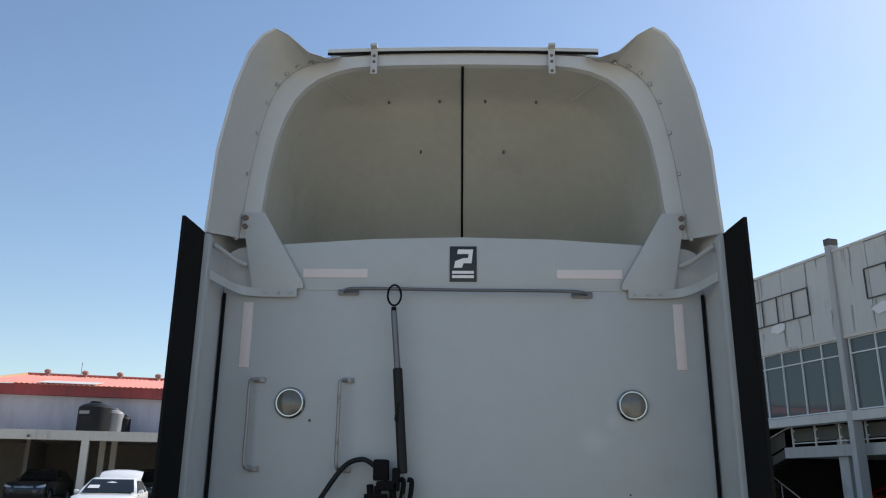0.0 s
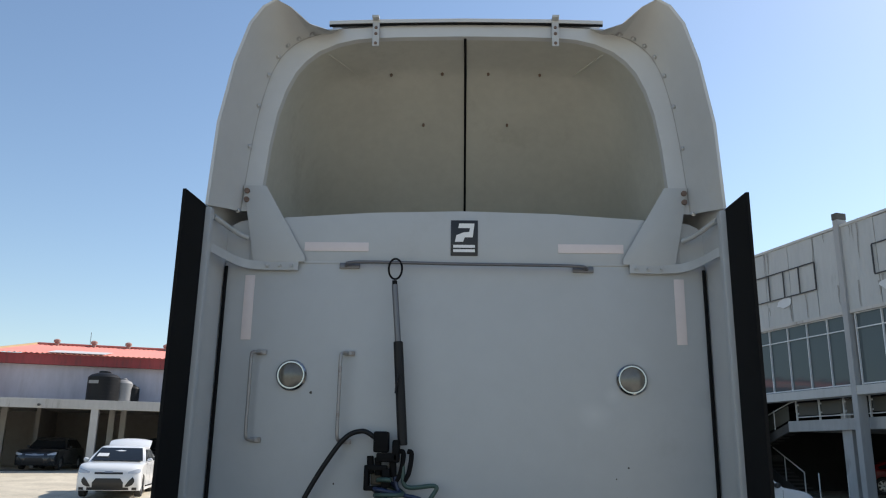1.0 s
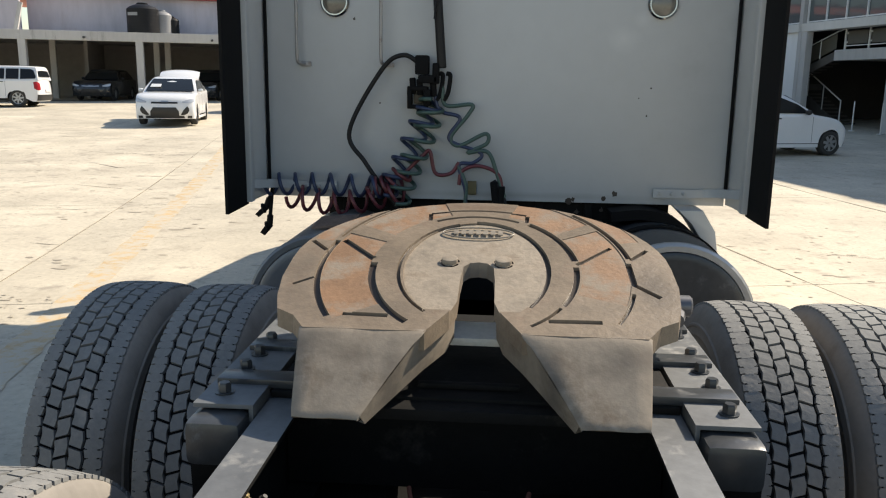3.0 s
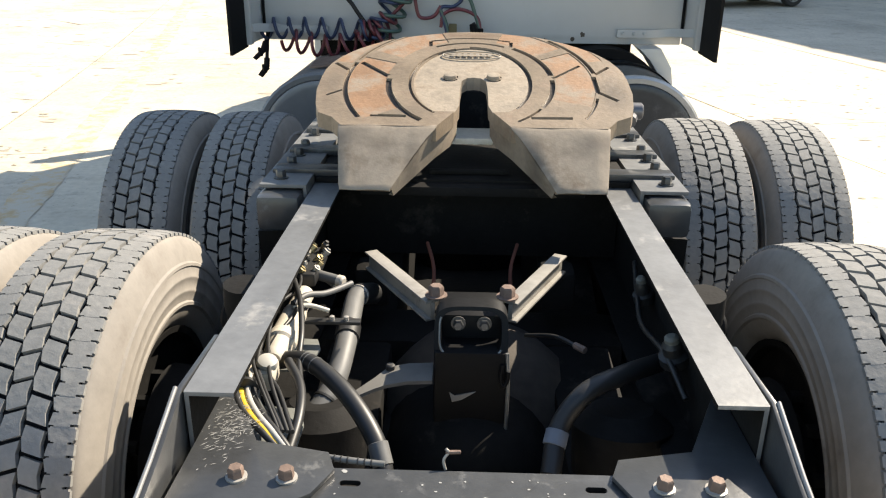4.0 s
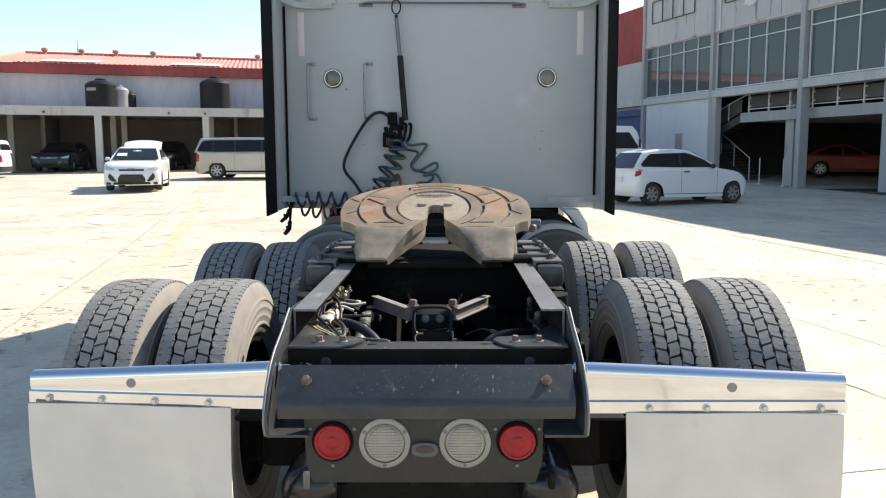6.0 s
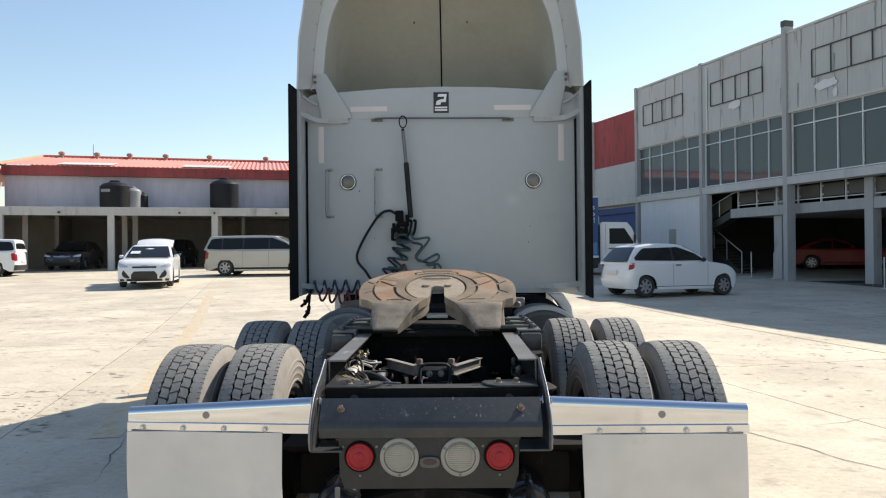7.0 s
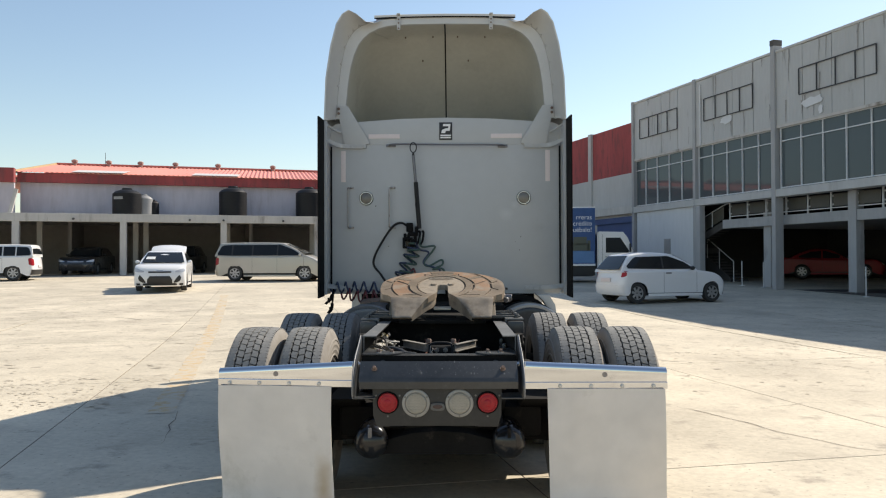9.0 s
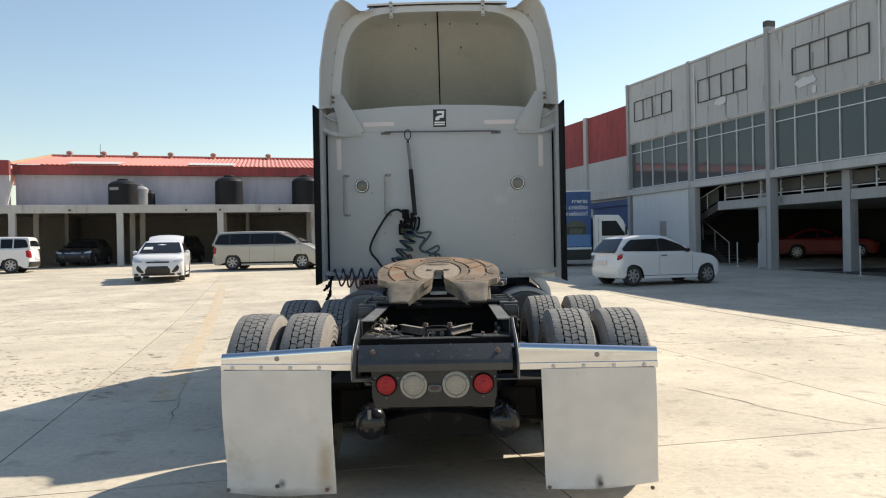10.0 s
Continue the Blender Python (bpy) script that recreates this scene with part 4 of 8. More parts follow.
box(bm, (-0.22, 0.20, 0.38), (0.22, 0.50, 0.62), 0.04)
truck_part("differential_cover", bm, M_DIRTSHADE)
# low brackets and beams added to stop sun passing between tyres and rails
for s in both:
    bm = BM()
    prism(bm, [(s * 0.447, y, z) for y, z in [(1.12, 0.93), (1.72, 0.93), (1.70, 0.62), (1.62, 0.20), (1.54, 0.14), (1.30, 0.14), (1.22, 0.20), (1.14, 0.62)]], (s * 0.13, 0, 0), 0.015)
    truck_part("suspension_hanger", bm, M_DIRTSHADE)
    bm = BM()
    rows = []
    for y, lo, hi in ((0.55, 0.36, 0.50), (0.80, 0.32, 0.55), (1.42, 0.24, 0.52), (2.05, 0.32, 0.55), (2.30, 0.36, 0.50)):
        rows.append([(s * 0.46, y, lo), (s * 0.66, y, lo), (s * 0.675, y, (lo + hi) / 2), (s * 0.66, y, hi), (s * 0.46, y, hi), (s * 0.445, y, (lo + hi) / 2)])
    loft(bm, rows, close=True)
    truck_part("equaliser_beam", bm, M_DIRTSHADE)
# floor added under the rails so that no sun falls through
bm = BM()
rows = []
for y, z in ((0.14, 0.50), (0.30, 0.545), (0.55, 0.50), (0.95, 0.52), (1.15, 0.60), (1.45, 0.52), (2.0, 0.50), (2.7, 0.56)):
    rows.append([(x, y, z - 0.05 * (abs(x) / 0.42) ** 2 * (1 + math.sin(9 * y))) for x in (-0.42, -0.3, -0.15, 0, 0.15, 0.3, 0.42)] + [(0.42, y, z - 0.13), (-0.42, y, z - 0.13)])
loft(bm, rows, close=True)
truck_part("suspension_cradle", bm, M_DIRTSHADE, "black grimy castings added to close the frame below")
# springs added to narrow the gap where sun gets in
for s in both:
    for y in (Y_REAR, Y_FRONT):
        bm = BM()
        for k in range(5):
            prism(bm, [(s * 0.47, y - 0.60 + 0.07 * k, 0.68 - 0.022 * k), (s * 0.47, y + 0.60 - 0.07 * k, 0.68 - 0.022 * k), (s * 0.47, y + 0.57 - 0.07 * k, 0.66 - 0.022 * k), (s * 0.47, y - 0.57 + 0.07 * k, 0.66 - 0.022 * k)], (s * 0.16, 0, 0))
        truck_part("leaf_spring", bm, M_DIRTSHADE)
        bm = BM()
        lathe(bm, (s * 0.545, y + 0.42, 0.40), (0, 0, 1), [(0, 0.09), (0.02, 0.125), (0.12, 0.14), (0.15, 0.12), (0.18, 0.14), (0.28, 0.125), (0.30, 0.08)], 24)
        truck_part("spring_bag", bm, M_DIRTSHADE)
# made wide and low to block light from ahead
bm = BM()
rows = []
for y, w, lo, hi in ((2.75, 0.30, 0.40, 0.85), (3.1, 0.40, 0.27, 0.95), (4.6, 0.46, 0.23, 1.0), (6.0, 0.46, 0.22, 1.05), (8.2, 0.42, 0.24, 1.0)):
    rows.append([(-w, y, lo + 0.08), (-w * 0.6, y, lo), (w * 0.6, y, lo), (w, y, lo + 0.08), (w, y, hi), (-w, y, hi)])
loft(bm, rows, close=True)
truck_part("gearbox", bm, M_DIRTSHADE, "dark grimy gearbox and engine underside")
# pale scrapes on the gusset and specks on the crossmember
bm = BM()
rnd = random.Random(9)
for k in range(260):
    x, y = rnd.gauss(-0.375, 0.022), rnd.gauss(0.19, 0.045)
    if not (-0.42 < x < -0.33 and 0.05 < y < 0.29):
        continue
    L, w = rnd.uniform(0.003, 0.016), rnd.uniform(0.0003, 0.0011)
    an = rnd.gauss(0.6, 0.5)
    d1, d2 = Vector((math.cos(an), math.sin(an), 0)), Vector((-math.sin(an), math.cos(an), 0))
    p = Vector((x, y, 0.9508))
    bm.faces.new([bm.verts.new(p + d1 * L * u + d2 * w * v) for u, v in ((-0.5, 0), (0, -1), (0.5, 0), (0, 1))])
for k in range(60):
    p = Vector((rnd.uniform(-0.2, 0.26), rnd.choice((rnd.uniform(0.006, 0.02), rnd.uniform(0.01, 0.095))), 0.9407))
    r = rnd.uniform(0.0006, 0.0022) if k % 12 else 0.004
    bm.faces.new([bm.verts.new(p + Vector((r * math.cos(t_) * rnd.uniform(0.6, 1.4), r * math.sin(t_) * rnd.uniform(0.6, 1.4), 0))) for t_ in [math.tau * j / 7 for j in range(7)]])
tagged(truck_part("scraped_paint", bm, mat("pale_scrape", (0.27, 0.27, 0.26), 0.7, var=0.2), smooth=False), kind="stuff")

# air tanks below the tail
for s in both:
    bm = BM()
    lathe(bm, (s * 0.385, 0.06, 0.445), (0, 1, 0), [(0, 0.02), (0.012, 0.06), (0.035, 0.088), (0.06, 0.096), (0.62, 0.096), (0.66, 0.06)], 32)
    truck_part("air_tank", bm, mat("gloss_black_tank", (0.012, 0.012, 0.013), 0.18, var=0.2, stain=(0.05, 0.045, 0.04), amount=0.15, stain_scale=6), "black air tank under the frame")
    bm = BM()
    box(bm, (s * 0.375, 0.04, 0.48), (s * 0.395, 0.06, 0.535), 0.005)
    truck_part("tank_valve", bm, M_ZINC if s < 0 else M_DIRTSHADE)

# hoses and wiring along the inside of the rails
M_RUSTPIPE = mat("rusty_pipe", (0.085, 0.03, 0.02), 0.8, var=0.3, spec=0.2)
M_GREYHOSE = mat("dusty_grey_hose", (0.105, 0.105, 0.102), 0.55, var=0.2, big=6, fine=40, bump=0.1)
M_TANPLASTIC = mat("tan_plastic", (0.47, 0.43, 0.36), 0.5, var=0.16, big=10, fine=50, stain=(0.26, 0.22, 0.17), amount=0.2, stain_scale=14)
M_BRASS = mat("tarnished_brass", (0.40, 0.32, 0.17), 0.4, metal=0.6, var=0.3, fine=60)
M_LOOM = mat("dusty_black_loom", (0.020, 0.020, 0.020), 0.45, var=0.25)


def hose(name, ctrl, r, material, label="", n=10):
    return truck_part(name, tube(BM(), smooth_path(ctrl, n), r, 14), material, label)


def band(owner, ctrl, f, r, w, material, name="clamp"):
    """A clamp round a hose at a share f of its length."""
    path = smooth_path(ctrl, 12)
    k = min(int(f * (len(path) - 1)), len(path) - 2)
    d = (path[k + 1] - path[k]).normalized()
    return part(name, lathe(BM(), path[k] - d * w / 2, d, [(0, r - 0.002), (0.001, r), (w - 0.001, r), (w, r - 0.002)], 18), material, owner)


# wide grey hose along the inside, black rubber at its upper end
way = [(-0.250, 0.93, 0.84), (-0.274, 0.86, 0.862), (-0.272, 0.74, 0.862), (-0.269, 0.626, 0.85), (-0.278, 0.536, 0.82), (-0.310, 0.467, 0.785), (-0.365, 0.425, 0.76)]
big_hose = hose("hose", way, 0.0235, M_GREYHOSE, "wide dusty grey hose with clamps")
for f, r, w, m in ((0.06, 0.027, 0.075, M_LOOM), (0.14, 0.0265, 0.008, M_WASHER), (0.42, 0.0275, 0.048, M_LOOM), (0.75, 0.0255, 0.007, M_LOOM)):
    band(big_hose, way, f, r, w, m)
# black hose that arcs over to the crossmember, taped at its end
way = [(-0.402, 0.52, 0.87), (-0.385, 0.463, 0.905), (-0.309, 0.429, 0.93), (-0.224, 0.34, 0.92), (-0.161, 0.26, 0.875), (-0.135, 0.20, 0.81)]
arc_hose = hose("hose", way, 0.0165, M_LOOM, "black hose arching over to the crossmember")
band(arc_hose, way, 0.86, 0.0178, 0.04, M_GREYHOSE, "tape")
for f in (0.40, 0.43, 0.46):
    band(arc_hose, way, f, 0.0172, 0.003, M_GREYHOSE, "print_mark")
# wire bundle, yellow, white and black, tied once
for dx, dz, r, m in ((0.000, 0.0, 0.0075, M_WIRE_YELLOW), (0.012, 0.004, 0.0055, M_WIRE_WHITE), (0.021, 0.002, 0.0062, M_LOOM), (-0.009, 0.004, 0.0055, M_LOOM), (0.028, -0.004, 0.0045, M_GREYHOSE)):
    hose("wire", [(-0.412 + dx * 0.6, 0.46, 0.925 + dz), (-0.407 + dx, 0.373, 0.938 + dz), (-0.392 + dx, 0.289, 0.942 + dz), (-0.362 + dx, 0.229, 0.942 + dz), (-0.322 + dx * 0.8, 0.181, 0.938 + dz), (-0.285 + dx * 0.5, 0.15, 0.920 + dz)], r, m)
truck_part("cable_tie", lathe(BM(), (-0.389, 0.309, 0.943), (0.18, -1, 0.02), [(0, 0.020), (0, 0.0225), (0.008, 0.0225), (0.008, 0.020)], 16), M_LOOM)
# thin black wires running back along the rail, each a little looser
for k, (dx, dz, r) in enumerate(((0, 0, 0.0042), (0.014, 0.006, 0.0036), (0.026, -0.010, 0.0042), (-0.008, 0.012, 0.0032))):
    wob = 0.010 * math.sin(2.1 * k)
    hose("wire", [(-0.413 + dx * 0.3, 0.86, 0.95), (-0.396 + dx + wob, 0.70, 0.955 + dz), (-0.402 + dx * 1.3 - wob, 0.58, 0.965 + dz), (-0.398 + dx * 0.7, 0.48, 0.955 + dz), (-0.388 + dx * 0.9 + wob, 0.386, 0.950 + dz), (-0.356 + dx, 0.302, 0.950 + dz), (-0.300 + dx * 0.6, 0.19, 0.938)], r, M_LOOM)
# loops that leave the bundle for the small cylinders
hose("wire", [(-0.372, 0.62, 0.955), (-0.35, 0.66, 0.957), (-0.317, 0.705, 0.942), (-0.272, 0.775, 0.935)], 0.0068, M_GREYHOSE)
hose("wire", [(-0.368, 0.60, 0.955), (-0.338, 0.62, 0.952), (-0.30, 0.632, 0.935)], 0.0050, M_TANPLASTIC)
hose("wire", [(-0.385, 0.70, 0.975), (-0.352, 0.60, 0.972), (-0.330, 0.50, 0.955), (-0.322, 0.43, 0.935), (-0.300, 0.33, 0.93), (-0.290, 0.25, 0.92), (-0.300, 0.18, 0.90)], 0.0058, M_LOOM)
hose("wire", [(-0.335, 0.40, 0.945), (-0.300, 0.33, 0.938), (-0.286, 0.25, 0.928), (-0.292, 0.16, 0.90)], 0.0085, M_LOOM)
# long tan valve with a ring and a pale end block
valve = truck_part("valve", lathe(BM(), (-0.372, 0.735, 0.925), (-0.005, -1, 0.0), [(0, 0.018), (0.004, 0.022), (0.10, 0.022), (0.104, 0.026), (0.205, 0.027), (0.210, 0.030), (0.235, 0.030), (0.240, 0.025), (0.29, 0.023), (0.30, 0.016)], 20), M_TANPLASTIC, "tan plastic valve body")
part("valve_neck", cyl(BM(), (-0.376, 0.44, 0.925), (-0.378, 0.405, 0.925), 0.012, 12, 0.002), M_BRASS, valve)
part("valve_block", box(BM(), (-0.402, 0.345, 0.912), (-0.352, 0.405, 0.950), 0.008), M_TANPLASTIC, valve)
part("valve_knob", lathe(BM(), (-0.368, 0.375, 0.948), (0.2, -0.3, 1), [(0, 0.017), (0.006, 0.019), (0.016, 0.017), (0.019, 0.010)], 16), M_WIRE_WHITE, valve)
part("valve_plug", lathe(BM(), (-0.353, 0.62, 0.945), (0.3, 0, 1), [(0, 0.011), (0.010, 0.011), (0.012, 0.008)], 10), M_GREYBOLT, valve)
# manifold with brass fittings at the far end of the wiring
manifold = truck_part("manifold", box(BM(), (-0.424, 0.76, 0.930), (-0.352, 0.93, 0.962), 0.006), M_LOOM, "black manifold block with brass fittings")
rnd = random.Random(21)
for k in range(11):
    x, y = -0.388 + 0.026 * (k % 2) + rnd.uniform(-0.006, 0.006), 0.772 + 0.0145 * k
    d = Vector((rnd.uniform(0.1, 0.9), rnd.uniform(-0.5, 0.5), rnd.uniform(0.5, 1.0))).normalized()
    L = rnd.uniform(0.016, 0.034)
    r = rnd.uniform(0.0055, 0.0085)
    part("fitting", lathe(BM(), (x, y, 0.958), d, [(0, r), (L * 0.5, r), (L * 0.52, r * 1.3), (L * 0.8, r * 1.3), (L * 0.85, r * 0.8), (L, r * 0.7)], 8), (M_BRASS, M_TANPLASTIC, M_WASHER, M_BRASS, M_LOOM)[k % 5], manifold)
for a, b, r in (((-0.369, 0.827, 0.935), (-0.303, 0.798, 0.93), 0.0125), ((-0.38, 0.86, 0.935), (-0.31, 0.80, 0.915), 0.008)):
    port = part("port", cyl(BM(), a, b, r, 14, 0.003), M_GREYHOSE, manifold)
    end = Vector(b)
    d = (end - Vector(a)).normalized()
    part("port_cap", lathe(BM(), end - d * 0.004, d, [(0, r * 1.15), (0.012, r * 1.15), (0.016, r * 0.8)], 14), M_TANPLASTIC, port)
# perforated strap and the flat plate below the valve
strap = truck_part("strap", box(BM(), (-0.372, 0.611, 0.912), (-0.232, 0.631, 0.920), 0.002), M_LOOM, "black steel strap with small bolts")
for x in (-0.292, -0.262):
    part("bolt", lathe(BM(), (x, 0.621, 0.919), (0, 0, 1), [(0, 0.0055), (0.009, 0.0055), (0.010, 0.003)], 8), M_WASHER, strap)
M_DUSTPLATE = mat("dusty_green_grey", (0.125, 0.130, 0.120), 0.6, var=0.2, fine=30)
truck_part("bracket_plate", prism(BM(), [(-0.405, 0.63, 0.865), (-0.325, 0.625, 0.865), (-0.312, 0.585, 0.865), (-0.330, 0.50, 0.865), (-0.405, 0.49, 0.865)], (0, 0, 0.006), 0.001), M_DUSTPLATE, "dusty grey bracket plate on the rail")
truck_part("bracket_plate", prism(BM(), [(-0.41, 0.40, 0.845), (-0.315, 0.39, 0.845), (-0.300, 0.34, 0.845), (-0.300, 0.22, 0.845), (-0.41, 0.22, 0.845)], (0, 0, 0.006), 0.001), M_DUSTPLATE)
# corrugated loom that lies behind the crossmember
way = [(-0.30, 0.17, 0.925), (-0.25, 0.135, 0.938), (-0.19, 0.115, 0.944), (-0.13, 0.112, 0.940)]
loom = hose("wire_loom", way, 0.0048, M_GREYHOSE)
for k in range(12):
    band(loom, way, 0.2 + 0.065 * k, 0.0060, 0.003, M_LOOM, "rib")
# the far side: one hose in the rail's shade, with its collar and two valves
way = [(0.150, 0.36, 0.74), (0.169, 0.425, 0.80), (0.22, 0.456, 0.86), (0.30, 0.51, 0.87), (0.404, 0.62, 0.84)]
side_hose = hose("hose", way, 0.020, M_LOOM, "black hose with a grey collar")
band(side_hose, way, 0.20, 0.0225, 0.03, mat("blue_grey_collar", (0.16, 0.18, 0.21), 0.5, var=0.2), "collar")
for x, y, z, r in ((0.385, 0.54, 0.905, 0.020), (0.383, 0.828, 0.905, 0.016)):
    v = truck_part("relay_valve", lathe(BM(), (x + 0.02, y, z - 0.02), (-0.3, -0.2, 1), [(0, r * 1.5), (0.02, r * 1.5), (0.024, r), (0.045, r), (0.055, r * 0.6)], 16), M_LOOM, "small valve in the rail's shade")
    part("valve_cap", lathe(BM(), (x + 0.008, y - 0.008, z + 0.025), (-0.3, -0.2, 1), [(0, r * 0.75), (0.015, r * 0.7), (0.02, r * 0.4)], 14), M_DUSTPLATE, v)
hose("wire", [(0.40, 0.95, 0.93), (0.385, 0.828, 0.90), (0.372, 0.70, 0.885), (0.385, 0.54, 0.90), (0.405, 0.44, 0.86)], 0.006, M_LOOM)
for x in (-0.095, 0.10):
    k = 1 if x > 0 else -1
    hose("brake_pipe", [(x + 0.02 * k, 1.08, 0.92), (x, 0.99, 0.89), (x, 0.91, 0.86), (x + 0.02 * k, 0.84, 0.84)], 0.0048, M_RUSTPIPE)
hose("brake_pipe", [(0.13, 0.80, 0.80), (0.19, 0.72, 0.84), (0.235, 0.66, 0.845)], 0.005, M_LOOM)
truck_part("pipe_union", cyl(BM(), (0.225, 0.672, 0.846), (0.245, 0.648, 0.846), 0.008, 8, 0.001), M_BOLT)

for s in both:
    for y in (0.62, 0.68):
        bm = BM()
        cyl(bm, (s * 0.45, y, 0.92), (s * 0.52, y, 0.93), 0.03, 14, 0.006)
        truck_part("bushing", bm, M_SEAL)
    bm = BM()
    box(bm, (s * 0.433, 0.60, 0.90), (s * 0.46, 0.72, 0.96), 0.006)
    truck_part("bushing_bracket", bm, M_BLACKFRAME)

# fuel tanks beside the frame, ahead of the drive wheels
# sunlight put into the colour: left tank greyer, right rim paler
M_LITGREY = mat("lit_grey_tank", (0.17, 0.172, 0.175), 0.38, metal=0.2, var=0.12, big=2, fine=20)
M_SUNRIM = mat("sunlit_tank_rim", (0.42, 0.42, 0.41), 0.35, metal=0.4, var=0.1)
for s in both:
    tx, tr = (0.72, 0.345) if s < 0 else (0.79, 0.350)
    skin = M_LITGREY if s < 0 else M_BLACKFRAME
    bm = BM()
    lathe(bm, (s * tx, 2.98, 0.71), (0, 1, 0), [(0, 0.10), (0.01, tr * 0.845), (0.03, tr * 0.972), (0.06, tr * 1.000), (1.7, tr * 1.000), (1.74, tr * 0.901), (1.75, 0.1)], 48)
    fuel = truck_part("fuel_tank", bm, skin, "round fuel tank under the sleeper, grey as if sunlit" if s < 0 else "round black fuel tank with a rim painted as sunlit")
    bm = BM()
    lathe(bm, (s * tx, 2.975, 0.71), (0, -1, 0), [(-0.03, tr * 0.896), (0.0, tr * 0.896), (0.006, tr * 0.859), (0.004, tr * 0.789), (0.012, 0.1), (0.012, 0.02)], 40)
    part("tank_end", bm, skin, fuel)
    bm = BM()
    lathe(bm, (s * tx, 2.978, 0.71), (0, -1, 0), [(-0.035, tr * 1.008), (-0.01, tr * 1.006), (0.004, tr * 0.972), (0.002, tr * 0.907), (-0.02, tr * 0.901)], 48, caps=False)
    part("tank_rim", bm, M_SUNRIM if s > 0 else skin, fuel, "rolled tank rim painted pale as if sunlit" if s > 0 else "")
    for y in ((3.35, 4.3) if s > 0 else (4.3,)):
        bm = BM()
        lathe(bm, (s * tx, y, 0.71), (0, 1, 0), [(0, tr * 1.006), (0, tr * 1.031), (0.06, tr * 1.031), (0.06, tr * 1.006)], 48, caps=False)
        part("strap", bm, M_SEAL, fuel)
    # unseen box low down, behind the drive wheels, added to block light
    bm = BM()
    box(bm, (s * 0.47, 2.70, 0.20), (s * 1.02, 2.94, 0.58), 0.02)
    blocker = truck_part("battery_box", bm, M_DIRTSHADE, "unseen black box low beside the frame")
    part("box_lid", box(BM(), (s * 0.46, 2.69, 0.582), (s * 1.03, 2.95, 0.602), 0.006), M_DIRTSHADE, blocker)
# white skirt below the sleeper's corner, edged with a black rubber arch
bm = BM()
prism(bm, [(x, 3.52, z) for x, z in [(0.90, 1.122), (1.02, 1.122), (1.085, 1.02), (1.10, 0.93), (1.085, 0.89), (1.055, 0.91), (1.02, 0.98), (0.965, 1.06)]], (0, 0.20, 0), 0.008)
skirt = truck_part("corner_skirt", bm, M_TRUCK, "white skirt below the sleeper's corner")
arch = smooth_path([(0.58, 3.52, 1.10), (0.74, 3.52, 1.115), (0.87, 3.52, 1.085), (0.965, 3.52, 1.02), (1.03, 3.52, 0.93), (1.055, 3.52, 0.88)], 5)
bm = BM()
rows = []
for k, p in enumerate(arch):
    d = (arch[min(k + 1, len(arch) - 1)] - arch[max(k - 1, 0)]).normalized()
    nn = Vector((d.z, 0, -d.x))
    rows.append([p + nn * -0.004, p + nn * 0.045, p + nn * 0.045 + Vector((0, 0.19, 0)), p + nn * -0.004 + Vector((0, 0.19, 0))])
loft(bm, rows, close=True)
part("rubber_arch", bm, M_SEAL, skirt, "black rubber arch edging")
bm = BM()
prism(bm, [(-0.80, 3.10, 1.055), (-0.62, 3.12, 1.075), (-0.60, 3.22, 1.10), (-0.78, 3.22, 1.085)], (0, 0, 0.012), 0.002)
truck_part("tank_step", bm, M_BOLT, "small rusty step plate on the tank")
bm = BM()
box(bm, (-0.42, 2.75, 0.60), (0.42, 2.80, 1.02), 0.01)
box(bm, (-0.55, 3.0, 0.98), (0.55, 3.62, 1.05), 0.01)
truck_part("deck_plate", bm, M_DIRTSHADE)
bm = BM()
box(bm, (-0.86, 3.74, 0.50), (0.90, 3.86, 1.158), 0.01)
bulkhead = truck_part("rear_bulkhead", bm, M_DIRTSHADE, "dark bulkhead under the sleeper")
for k in range(7):
    part("rib", box(BM(), (-0.78 + 0.25 * k, 3.715, 0.7), (-0.74 + 0.25 * k, 3.74, 1.14), 0.006), M_DIRTSHADE, bulkhead)
bm = BM()
box(bm, (-0.35, 2.60, 1.0), (-0.10, 2.72, 1.10), 0.015)
box(bm, (0.12, 2.9, 1.04), (0.40, 3.1, 1.12), 0.02)
truck_part("valve_box", bm, M_DIRTSHADE)


# ---- sleeper, cab and roof fairing ----
Y_WALL = 3.68
bm = BM()
arch = [(-1.19, 1.16), (1.19, 1.16), (1.19, 2.60)] + [(1.19 - 0.12 * (1 - math.cos(radians(a))), 2.74 + 0.12 * math.sin(radians(a))) for a in range(0, 91, 18)]
arch += [(0.88, 2.872), (0.45, 2.90), (0.0, 2.912), (-0.45, 2.90), (-0.88, 2.872)] + [(-1.19 + 0.12 * (1 - math.cos(radians(a))), 2.74 + 0.12 * math.sin(radians(a))) for a in range(90, -1, -18)] + [(-1.19, 2.60)]
prism(bm, [(x, Y_WALL + 0.012, z) for x, z in arch], (0, 2.4, 0), 0.004)
sleeper = truck_part("sleeper_body", bm, M_TRUCK, "white sleeper compartment")
bm = BM()
prism(bm, [(-1.155, Y_WALL, 1.125), (1.155, Y_WALL, 1.125), (1.155, Y_WALL, 2.64), (-1.155, Y_WALL, 2.64)], (0, 0.011, 0), 0.004)
part("rear_panel", bm, M_PANEL, sleeper, "flat pale rear panel of the sleeper")
bm = BM()
